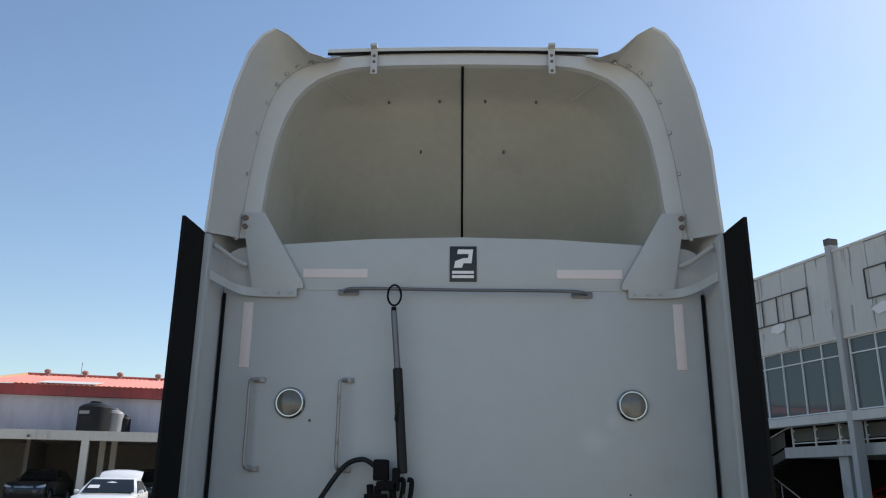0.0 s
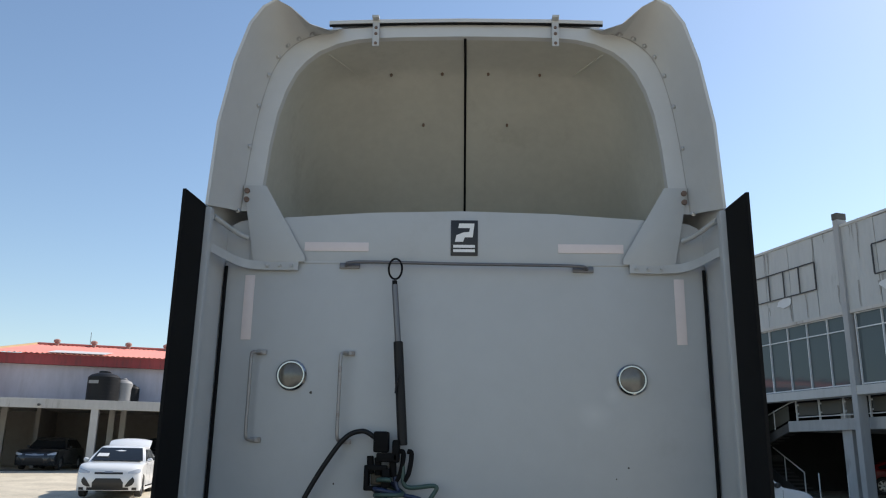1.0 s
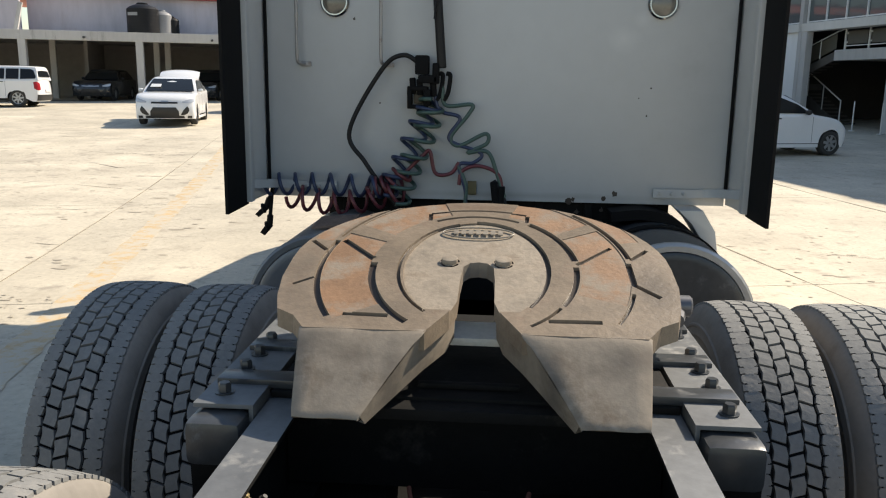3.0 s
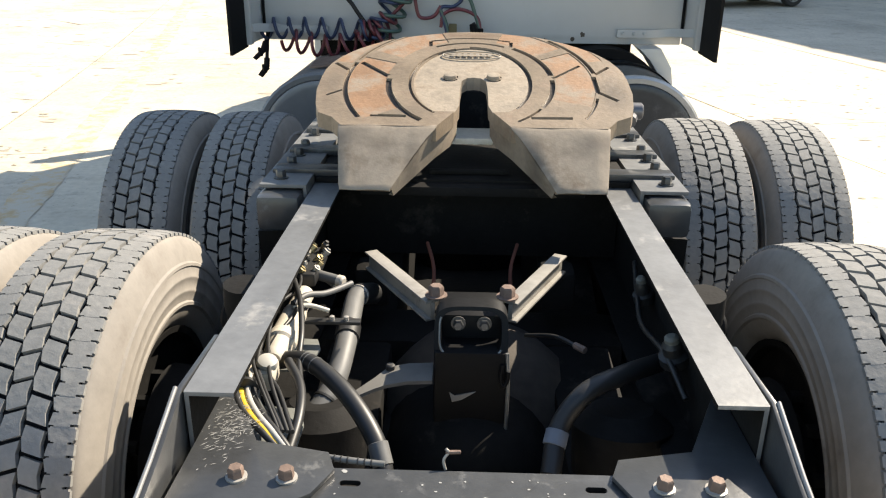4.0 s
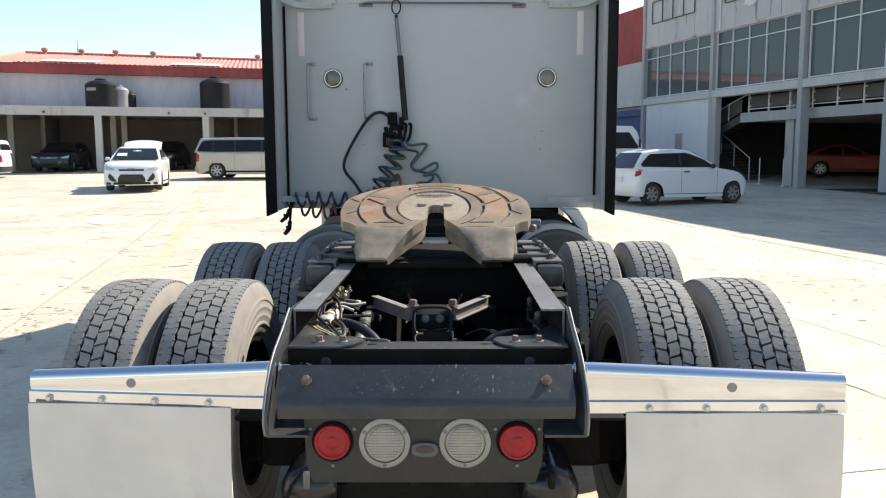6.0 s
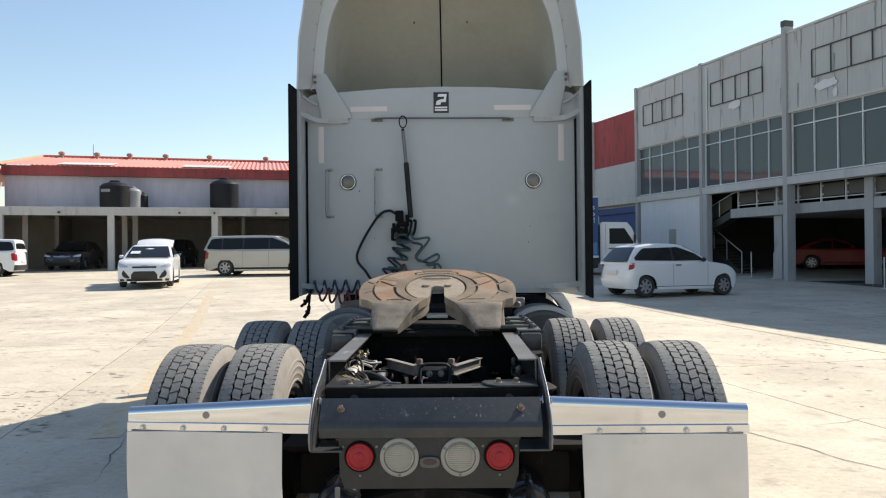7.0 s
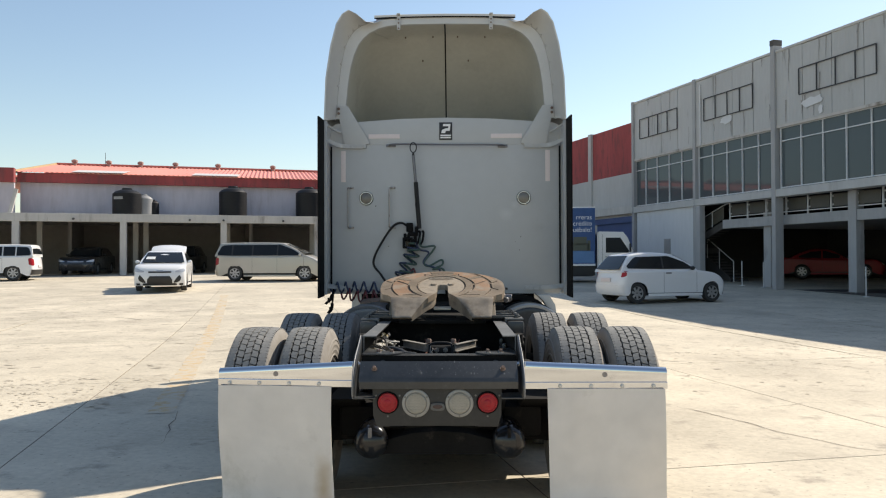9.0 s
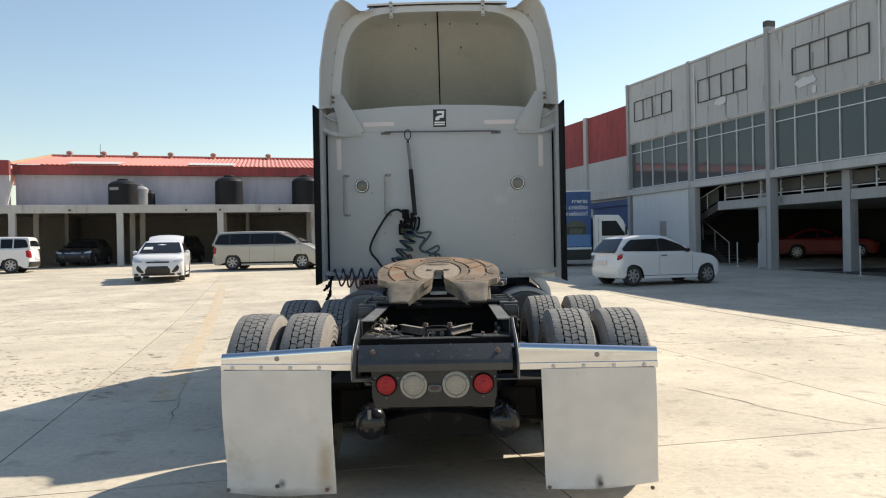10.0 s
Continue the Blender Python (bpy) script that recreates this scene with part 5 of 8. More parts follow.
prism(bm, [(-1.05, Y_WALL, 2.646), (1.05, Y_WALL, 2.646), (1.05, Y_WALL, 2.80), (0.88, Y_WALL, 2.872), (0.45, Y_WALL, 2.90), (0, Y_WALL, 2.911), (-0.45, Y_WALL, 2.90), (-0.88, Y_WALL, 2.872), (-1.05, Y_WALL, 2.80)], (0, 0.011, 0), 0.004)
part("upper_panel", bm, M_PANEL, sleeper)
bm = BM()
box(bm, (-1.16, Y_WALL - 0.004, 2.637), (1.16, Y_WALL + 0.004, 2.649), 0.002)
part("seam_strip", bm, M_PANEL, sleeper)
for s in both:
    bm = BM()
    box(bm, (s * 1.148, Y_WALL - 0.012, 1.2), (s * 1.163, Y_WALL - 0.001, 2.62), 0.002)
    part("seam_seal", bm, M_SEAL, sleeper)
    # round work lamps
    bm = BM()
    lathe(bm, (s * 0.797 - 0.005, Y_WALL, 2.094), (0, -1, 0), [(0, 0.073), (0.012, 0.072), (0.020, 0.064), (0.020, 0.058), (0.012, 0.054)], 36, caps=False)
    lamp = part("work_lamp", bm, mat("dull_chrome", (0.42, 0.42, 0.43), 0.16, metal=1.0, var=0.1) if s < 0 else bpy.data.materials["dull_chrome"], sleeper, "round chrome-rimmed work lamp")
    bm = BM()
    lathe(bm, (s * 0.797 - 0.005, Y_WALL, 2.094), (0, -1, 0), [(0, 0.056), (0.013, 0.056), (0.019, 0.04), (0.021, 0.01)], 32)
    part("lamp_lens", bm, M_LAMPGLASS, sleeper)
    # reflective strips
    bm = BM()
    box(bm, (s * 0.62 - 0.158, Y_WALL - 0.004, 2.70), (s * 0.62 + 0.158, Y_WALL - 0.0005, 2.745), 0.001)
    part("reflective_strip", bm, M_REFLECT, sleeper)
    bm = BM()
    box(bm, (s * 1.035 - 0.024, Y_WALL - 0.004, 2.26), (s * 1.035 + 0.024, Y_WALL - 0.0005, 2.575), 0.001)
    part("reflective_strip", bm, M_REFLECT, sleeper)
M_GRAB = mat("weathered_zinc", (0.34, 0.33, 0.32), 0.45, metal=0.5, var=0.2, stain=(0.20, 0.15, 0.12), amount=0.2, stain_scale=20)
for x in (-0.985, -0.565):
    bm = BM()
    tube(bm, smooth_path([(x + 0.03, Y_WALL - 0.006, 2.20), (x + 0.005, Y_WALL - 0.045, 2.195), (x, Y_WALL - 0.055, 2.16), (x, Y_WALL - 0.055, 2.0), (x, Y_WALL - 0.055, 1.84), (x + 0.005, Y_WALL - 0.045, 1.80), (x + 0.03, Y_WALL - 0.006, 1.795)], 8), 0.0085, 10)
    for z in (2.20, 1.795):
        box(bm, (x + 0.01, Y_WALL - 0.014, z - 0.012), (x + 0.06, Y_WALL - 0.001, z + 0.012), 0.004)
    part("grab_handle", bm, M_GRAB, sleeper, "bare metal grab handle")
add_smudge(M_PANEL, (0.62, Y_WALL, 1.93), (0.10, 1, 0.07), (0.60, 0.605, 0.60), 0.5)
add_smudge(M_PANEL, (0.70, Y_WALL, 2.02), (0.05, 1, 0.05), (0.58, 0.585, 0.58), 0.45)
add_smudge(M_PANEL, (0.10, Y_WALL, 1.155), (1.0, 1, 0.022), (0.30, 0.29, 0.28), 0.5)
# decal: dark panel with a plain pale shape and two bars
bm = BM()
box(bm, (-0.06, Y_WALL - 0.005, 2.682), (0.072, Y_WALL - 0.0005, 2.862), 0.001)
part("decal", bm, M_DECAL, sleeper, "black square decal with pale shapes")
yq = Y_WALL - 0.0075
for pts in ([(-0.02, 2.845), (0.055, 2.845), (0.047, 2.775), (0.008, 2.775), (0.0, 2.752), (-0.04, 2.752), (-0.033, 2.785), (0.004, 2.800), (0.03, 2.802), (0.033, 2.822), (-0.024, 2.822)],
            [(-0.048, 2.736), (0.058, 2.736), (0.058, 2.722), (-0.048, 2.722)], [(-0.048, 2.714), (0.058, 2.714), (0.058, 2.700), (-0.048, 2.700)]):
    part("decal_mark", prism(BM(), [(x, yq, z) for x, z in pts], (0, 0.0025, 0)), M_WHITE, sleeper)
# rod that carries the hose pole
bm = BM()
tube(bm, smooth_path([(-0.57, Y_WALL - 0.01, 2.625), (-0.50, Y_WALL - 0.05, 2.635), (0, Y_WALL - 0.055, 2.628), (0.52, Y_WALL - 0.05, 2.625), (0.60, Y_WALL - 0.01, 2.618)], 8), 0.008, 8)
box(bm, (-0.60, Y_WALL - 0.012, 2.612), (-0.50, Y_WALL - 0.001, 2.64), 0.004)
box(bm, (0.53, Y_WALL - 0.012, 2.602), (0.63, Y_WALL - 0.001, 2.632), 0.004)
part("hose_rod", bm, M_ZINC, sleeper)

# side extenders: pale panel, post, black rubber edge, curved arms
for s in both:
    bm = BM()
    rows = []
    for y, dx in ((3.70, 0.0), (3.60, 0.008), (3.48, 0.006), (3.40, -0.004)):
        rows.append([(s * (1.187 + dx), y, 1.13), (s * (1.187 + dx), y, 2.83), (s * (1.167 + dx), y, 2.83), (s * (1.167 + dx), y, 1.13)])
    loft(bm, rows, close=True)
    ext = truck_part("side_extender", bm, M_TRUCK, "white side extender with a black rubber edge")
    bm = BM()
    box(bm, (s * 1.155, 3.375, 1.13), (s * 1.192, 3.43, 2.83), 0.008)
    part("extender_post", bm, M_PANEL, ext)
    bm = BM()
    rows = []
    for y, dx in ((3.40, 0.0), (3.32, 0.002), (3.24, 0.006), (3.14, 0.012)):
        lo = 1.12 - (3.40 - y) * 0.05
        hi = 2.835
        rows.append([(s * (1.180 + dx), y, lo), (s * (1.180 + dx), y, hi), (s * (1.194 + dx), y, hi), (s * (1.194 + dx), y, lo)])
    loft(bm, rows, close=True)
    part("rubber_edge", bm, M_SEAL, ext, "black rubber edge strip")
    for zc in (2.62, 1.185):
        bm = BM()
        path = smooth_path([(s * 0.80, 3.655, zc - 0.0), (s * 0.98, 3.655, zc), (s * 1.08, 3.62, zc + 0.01), (s * 1.16, 3.42, zc + 0.03)], 8)
        rows = [[p + Vector((0, 0, -0.021)), p + Vector((0, 0.014, -0.021)), p + Vector((0, 0.014, 0.021)), p + Vector((0, 0, 0.021))] for p in path]
        loft(bm, rows, close=True)
        for x in (0.83, 0.89, 0.95):
            bolt_head(bm, (s * x, 3.655, zc), (0, -1, 0), 0.008, 0.008)
        part("extender_arm", bm, M_PANEL, ext)
    bm = BM()
    tube(bm, smooth_path([(s * 1.16, 3.44, 2.80), (s * 1.10, 3.60, 2.77), (s * 1.06, 3.66, 2.76)], 6), 0.012, 8)
    part("upper_stay", bm, M_PANEL, ext)

# roof fairing: outer shell, inner bowl, flange
A_RIM = [(1.184, 3.37, 2.84), (1.170, 3.38, 3.25), (1.124, 3.40, 3.58), (1.070, 3.42, 3.80), (1.012, 3.43, 3.90), (0.950, 3.43, 3.938), (0.885, 3.45, 3.91), (0.795, 3.50, 3.845), (0.71, 3.58, 3.855), (0.655, 3.64, 3.90)]
B_RIM = [(1.11, 3.672, 2.90), (1.08, 3.672, 3.25), (1.05, 3.672, 3.47), (1.01, 3.672, 3.64), (0.965, 3.672, 3.74), (0.915, 3.672, 3.80), (0.855, 3.672, 3.845), (0.78, 3.672, 3.875), (0.71, 3.672, 3.895), (0.655, 3.672, 3.91)]
C_RIM = [(1.02, 3.675, 2.90), (0.99, 3.675, 3.25), (0.962, 3.675, 3.43), (0.925, 3.675, 3.56), (0.88, 3.675, 3.66), (0.83, 3.675, 3.725), (0.765, 3.675, 3.78), (0.675, 3.675, 3.823), (0.58, 3.675, 3.848), (0.48, 3.675, 3.858)]
O_ROW = [(1.194, 2.84), (1.180, 3.25), (1.137, 3.58), (1.075, 3.78), (1.015, 3.87), (0.955, 3.91), (0.88, 3.94), (0.79, 3.955), (0.71, 3.965), (0.645, 3.97)]


def shell_row(y, k, h):
    return [(x * k, y, 2.84 + (z - 2.84) * h) for x, z in O_ROW]


bm = BM()
for s in both:
    S = lambda pts: [(s * x, y, z) for x, y, z in pts]
    loft(bm, [S(shell_row(6.9, 0.86, 0.0)), S(shell_row(6.2, 0.92, 0.55)), S(shell_row(5.4, 0.97, 0.86)), S(shell_row(4.6, 1.0, 1.0)), S(shell_row(4.0, 1.0, 1.0)), S(A_RIM), S([(x - 0.012, y + 0.004, z - 0.004) for x, y, z in A_RIM]), S(B_RIM)])
rows = []
for y, k, h in ((3.95, 1.0, 1.0), (4.6, 1.0, 1.0), (5.4, 0.97, 0.86), (6.2, 0.92, 0.55), (6.9, 0.86, 0.0)):
    x, z = 0.645 * k, 2.84 + 1.13 * h
    rows.append([(-x, y, z), (-x * 0.5, y, z + 0.006), (0, y, z + 0.008), (x * 0.5, y, z + 0.006), (x, y, z)])
loft(bm, rows)
fairing = truck_part("roof_fairing", bm, M_TRUCK, "white hollow roof fairing open to the rear")
bm = BM()
B_full = [(-x, y, z) for x, y, z in B_RIM] + [(-0.3, 3.672, 3.935), (0, 3.672, 3.945), (0.3, 3.672, 3.935)] + B_RIM[::-1]
C_full = [(-x, y, z) for x, y, z in C_RIM] + [(-0.3, 3.675, 3.864), (0, 3.675, 3.868), (0.3, 3.675, 3.864)] + C_RIM[::-1]
loft(bm, [B_full, [(x, y - 0.002, z) for x, y, z in C_full], [(x * 0.995, y + 0.03, z - 0.004) for x, y, z in C_full]])
part("flange", bm, M_TRUCK, fairing)
bm = BM()


def bowl(y, k, h):
    return [(x * k, y, 2.86 + (z - 2.86) * h) for x, _, z in C_full]


loft(bm, [[(x * 0.995, y + 0.03, z - 0.004) for x, y, z in C_full], bowl(3.98, 0.988, 0.99), bowl(4.06, 0.98, 0.965), bowl(4.35, 0.965, 0.80), bowl(4.65, 0.955, 0.56), bowl(4.9, 0.945, 0.30), bowl(5.05, 0.935, 0.03)])
part("inner_bowl", bm, M_FIBRE, fairing, "dull beige raw fibreglass inside of the fairing")
bm = BM()
tube(bm, [(0.0, 3.69, 3.862), (0, 3.98, 3.855), (0, 4.06, 3.830), (0, 4.35, 3.664), (0, 4.65, 3.422), (0, 4.9, 3.16), (0, 5.05, 2.88)], 0.007, 6)
part("seam", bm, M_SEAL, fairing)
bm = BM()
for s in both:
    for x, y, z in ((0.13, 4.03, 3.832), (0.42, 4.03, 3.826), (0.25, 4.34, 3.655)):
        lathe(bm, (s * x, y, z), (0, -0.3, -1), [(-0.01, 0.007), (0.006, 0.007), (0.009, 0.004)], 10)
        part("rivet", bm, M_BOLT, fairing)
        bm = BM()
# bolts along the side rims
for s in both:
    # darker bead: the fold's shadow line is put into its colour
    bead = tube(BM(), [(s * x, y - 0.002, z) for x, y, z in smooth_path(B_RIM, 4)], 0.0035, 8)
    part("rim_fold", bead, mat("fold_shade", (0.36, 0.36, 0.35), 0.6, var=0.2), fairing)
    for f in range(8):
        k = f * 0.95
        i = min(int(k), 7)
        a, b = Vector(A_RIM[i]).lerp(Vector(A_RIM[i + 1]), k - i), Vector(B_RIM[i]).lerp(Vector(B_RIM[i + 1]), k - i)
        p = a.lerp(b, 0.90)
        bm = BM()
        lathe(bm, (s * (p.x - 0.006), p.y, p.z), (-s, -0.7, 0), [(-0.01, 0.010), (0.008, 0.010), (0.011, 0.006)], 10)
        part("bolt", bm, M_ALU, fairing)
    for z in (3.0, 2.955):
        bm = BM()
        lathe(bm, (s * 1.078, 3.655, z), (0, -1, 0), [(0, 0.014), (0.012, 0.013)], 12)
        part("bolt", bm, M_BOLT, fairing)
    # corner gusset
    bm = BM()
    prism(bm, [(s * x, 3.655, z) for x, z in [(1.10, 3.03), (0.985, 3.03), (0.77, 2.665), (0.77, 2.64), (1.02, 2.64)]], (0, 0.014, 0), 0.003)
    part("corner_gusset", bm, M_PANEL, fairing)
    bm = BM()
    tube(bm, [(s * 0.72, 3.72, 3.785), (s * 0.60, 4.0, 3.805)], 0.0035, 6)
    part("stiffener", bm, M_FIBRE, fairing)
    # visor hinges
    bm = BM()
    box(bm, (s * 0.468 - 0.018, 3.648, 3.80), (s * 0.468 + 0.018, 3.662, 3.94), 0.003)
    box(bm, (s * 0.468 - 0.018, 3.61, 3.945), (s * 0.468 + 0.018, 3.66, 3.958), 0.003)
    part("visor_bracket", bm, M_PANEL, fairing)
    for z in (3.815, 3.87, 3.905):
        bm = BM()
        lathe(bm, (s * 0.468, 3.648, z), (0, -1, 0), [(0, 0.009), (0.006, 0.007)], 10)
        part("bolt", bm, M_BOLT, fairing)
bm = BM()
rows = []
for y, dz in ((3.66, 0.008), (3.650, 0.008), (3.648, 0.026), (3.66, 0.034), (4.02, 0.06), (4.02, 0.03)):
    rows.append([(x, y, 3.918 + dz + 0.014 * (1 - (x / 0.72) ** 2)) for x in (-0.715, -0.45, 0, 0.45, 0.715)])
loft(bm, rows)
part("visor", bm, M_TRUCK, fairing)
bm = BM()
tube(bm, [(x, 3.658, 3.920 + 0.014 * (1 - (x / 0.72) ** 2)) for x in (-0.715, -0.45, -0.2, 0, 0.2, 0.45, 0.715)], 0.0065, 8)
part("visor_seal", bm, M_SEAL, fairing)

# cab and bonnet ahead of the sleeper
bm = BM()
prof = [(6.05, 1.16), (6.05, 2.78), (6.55, 2.80), (7.05, 2.02), (7.15, 1.95), (8.6, 1.72), (9.0, 1.45), (9.1, 0.75), (8.3, 0.70), (7.2, 0.70)]
prism(bm, [(-1.02, y, z) for y, z in prof], (2.04, 0, 0), 0.05)
cab = truck_part("cab", bm, M_TRUCK, "white cab with long sloping bonnet")
bm = BM()
prism(bm, [(-0.92, 6.60, 2.74), (0.92, 6.60, 2.74), (0.92, 7.03, 2.07), (-0.92, 7.03, 2.07)], (0, 0.012, 0.008), 0.002)
part("windscreen", bm, glass_mat("dark_glass", (0.012, 0.014, 0.016)), cab)
M_GLASS = bpy.data.materials["dark_glass"]
for s in both:
    bm = BM()
    prism(bm, [(s * 1.022, y, z) for y, z in [(6.15, 1.95), (6.15, 2.55), (6.55, 2.6), (6.95, 2.02)]], (s * 0.006, 0, 0))
    part("side_window", bm, M_GLASS, cab)
    bm = BM()
    box(bm, (s * 1.22, 6.75, 1.75), (s * 1.42, 6.85, 2.35), 0.03)
    tube(bm, [(s * 1.03, 6.8, 2.3), (s * 1.3, 6.8, 2.25)], 0.02, 8)
    tube(bm, [(s * 1.03, 6.8, 1.8), (s * 1.3, 6.8, 1.85)], 0.02, 8)
    part("mirror", bm, M_SEAL, cab)
    bm = BM()
    lathe(bm, (s * 0.68, 7.75, Z_AXLE), (s, 0, 0), [(0, 0.62), (0.345, 0.62), (0.345, 0.56), (0, 0.56)], 32, caps=False)
    part("wheel_arch", bm, M_SEAL, cab)
# unseen step boxes and inner wings, added to keep light from below the truck
for s in both:
    bm = BM()
    prism(bm, [(s * 0.62, y, z) for y, z in [(4.80, 0.36), (6.95, 0.30), (7.02, 0.72), (6.90, 1.16), (4.80, 1.16)]], (s * 0.48, 0, 0), 0.03)
    part("step_box", bm, M_TRUCK, cab, "unseen white step box blocking light under the cab door")
    for z in (0.42, 0.74):
        part("step", box(BM(), (s * 1.05, 5.7, z), (s * 1.14, 6.4, z + 0.03), 0.008), M_ALU, cab)
    bm = BM()
    prism(bm, [(s * 0.45, y, z) for y, z in [(6.95, 0.40), (8.95, 0.40), (8.95, 1.1), (6.95, 1.1)]], (s * 0.10, 0, 0), 0.02)
    part("inner_wing", bm, M_DIRTSHADE, cab)
bm = BM()
box(bm, (-1.1, 9.0, 0.32), (1.1, 9.25, 0.75), 0.05)
part("bumper", bm, M_CHROME, cab)
bm = BM()
for k in range(9):
    box(bm, (-0.5 + 0.12 * k, 9.02, 0.82), (-0.46 + 0.12 * k, 9.09, 1.40), 0.01)
part("grille", bm, M_CHROME, cab)

# hose pole, connectors and coiled lines on the rear panel
YH = Y_WALL - 0.07


def q(px, py, dy=0.0):
    """A place on the rear panel, from a drawing of it."""
    return Vector((-1.171 + 0.00282 * (px - 445), YH + dy, 1.744 - 0.0028 * (py - 300) - 0.00003 * (px - 733)))


bm = BM()
tube(bm, [(-0.322 + 0.032 * math.cos(a), YH + 0.01, 2.60 + 0.05 * math.sin(a)) for a in [math.tau * k / 24 for k in range(25)]], 0.005, 6)
cyl(bm, (-0.322, YH, 2.54), (-0.322, YH, 2.50), 0.012, 10)
truck_part("pole_ring", bm, M_SEAL)
bm = BM()
cyl(bm, (-0.322, YH, 2.52), (-0.295, YH, 2.22), 0.0145, 12)
truck_part("pole_spring", bm, M_ZINC)
bm = BM()
cyl(bm, (-0.297, YH, 2.25), (-0.262, YH, 1.78), 0.0225, 14, 0.004)
for k in range(3):
    tube(bm, [(-0.285 + rnd.uniform(-0.02, 0.02), YH - 0.02, 2.12 - 0.03 * k), (-0.30, YH - 0.03, 2.05 - 0.02 * k)], 0.004, 5)
truck_part("hose_pole", bm, M_HOSE_BLACK, "black hanging hose pole")
for px, py, w, h in ((733, 282, 0.034, 0.046), (744, 306, 0.050, 0.020), (757, 296, 0.016, 0.05)):
    c = q(px, py)
    truck_part("hose_connector", box(BM(), tuple(c - Vector((w, 0.03, h))), tuple(c + Vector((w, 0.04, h))), 0.010), M_SEAL, "black hose connector block")
c = q(722, 338)
for lo, hi in (((-0.035, 0.032), (0.06, 0.055)), ((-0.035, -0.055), (0.06, -0.035)), ((-0.040, -0.055), (-0.018, 0.055)), ((0.040, -0.04), (0.075, 0.04))):
    truck_part("connector_bracket", box(BM(), (c.x + lo[0], c.y - 0.03, c.z + lo[1]), (c.x + hi[0], c.y + 0.04, c.z + hi[1]), 0.007), M_SEAL)
truck_part("socket", box(BM(), (c.x - 0.012, c.y + 0.0, c.z - 0.03), (c.x + 0.036, c.y + 0.035, c.z + 0.025), 0.006), mat("brown_socket", (0.07, 0.055, 0.035), 0.6))
for px, py in ((716, 318), (728, 320), (752, 322)):
    truck_part("connector_prong", cyl(BM(), q(px, py - 14), q(px + 2, py + 14), 0.016, 10, 0.004), M_SEAL)
bm = BM()
for px in (762, 775):
    c = q(px, 310)
    tube(bm, smooth_path([c + Vector((0, 0, 0.04)), c + Vector((0.02, 0, 0.03)), c + Vector((0.01, 0, -0.05)), c + Vector((-0.01, 0, -0.09))], 6), 0.011, 8)
truck_part("hose_hook", bm, M_SEAL)
lines = [
    (M_HOSE_BLUE, 0.0095, coil([q(452, 500), q(560, 497), q(690, 500)], 7, 0.052), "blue coiled air line"),
    (M_HOSE_RED, 0.0095, coil([q(492, 520), q(590, 530), q(700, 505)], 6.5, 0.058), "dark red coiled air line"),
    (M_HOSE_GREEN, 0.0100, coil([q(690, 525), q(712, 460), q(740, 395), q(752, 340)], 7, 0.060), "green coiled electric cable"),
    (M_HOSE_BLUE, 0.0095, coil([q(668, 510), q(700, 450), q(728, 390), q(748, 345)], 5.5, 0.055), "blue coiled air line"),
    (M_HOSE_RED, 0.0095, coil([q(640, 500), q(672, 495), q(705, 468)], 4.5, 0.05), "dark red coiled air line"),
    (M_HOSE_BLACK, 0.0115, smooth_path([q(732, 282), q(700, 266), q(662, 292), q(604, 400), q(632, 455), q(668, 505), q(690, 535)], 10), "black electric cable"),
    (M_HOSE_RED, 0.0095, smooth_path([q(705, 470), q(735, 440), q(748, 432), q(758, 470), q(785, 470), q(800, 450)], 10), "dark red air line"),
    (M_HOSE_RED, 0.0095, smooth_path([q(800, 490), q(806, 465), q(835, 455), q(870, 470), q(878, 510)], 10), "dark red air line"),
    (M_HOSE_GREEN, 0.0100, smooth_path([q(768, 318), q(775, 350), q(820, 348), q(815, 365), q(785, 405), q(800, 420), q(845, 398), q(848, 415), q(815, 432), q(850, 430), q(868, 470), q(882, 510)], 10), "green cable"),
    (M_HOSE_BLUE, 0.0095, smooth_path([q(755, 330), q(765, 360), q(800, 372), q(782, 410), q(838, 432), q(825, 450), q(800, 455), q(812, 500), q(812, 545)], 10), "blue air line"),
    (M_HOSE_GREEN, 0.0100, smooth_path([q(798, 455), q(812, 490), q(812, 540), q(816, 570)], 8), "green cable"),
    (M_HOSE_BLACK, 0.0105, smooth_path([q(862, 480), q(875, 500), q(884, 530), q(870, 560)], 8), "black air line"),
]
for m, r, pts, lab in lines:
    bm = BM()
    tube(bm, pts, r, 7)
    truck_part("air_line" if "air" in lab else "cable", bm, m, lab)
for x0, y0, x1, y1 in ((466, 498, 455, 528), (462, 502, 456, 560)):
    # coupling head: neck, flat round seat and a side lug
    a, e = q(x0, y0), q(x1, y1)
    bm = BM()
    cyl(bm, a, e, 0.010, 8)
    d = (e - a).normalized()
    cyl(bm, e - d * 0.01, e + d * 0.045, 0.016, 10, 0.004)
    lathe(bm, e + d * 0.055 + Vector((-0.022, 0, 0)), (1, 0.25, 0.35), [(0, 0.014), (0.005, 0.026), (0.016, 0.026), (0.022, 0.014)], 14)
    prism(bm, [e + d * 0.03 + Vector((-0.01, -0.012, 0)), e + d * 0.085 + Vector((-0.045, -0.012, 0)), e + d * 0.10 + Vector((-0.02, -0.012, 0)), e + d * 0.05 + Vector((0.018, -0.012, 0))], (0, 0.022, 0), 0.003)
    truck_part("coupler", bm, M_SEAL, "black hose coupling head")
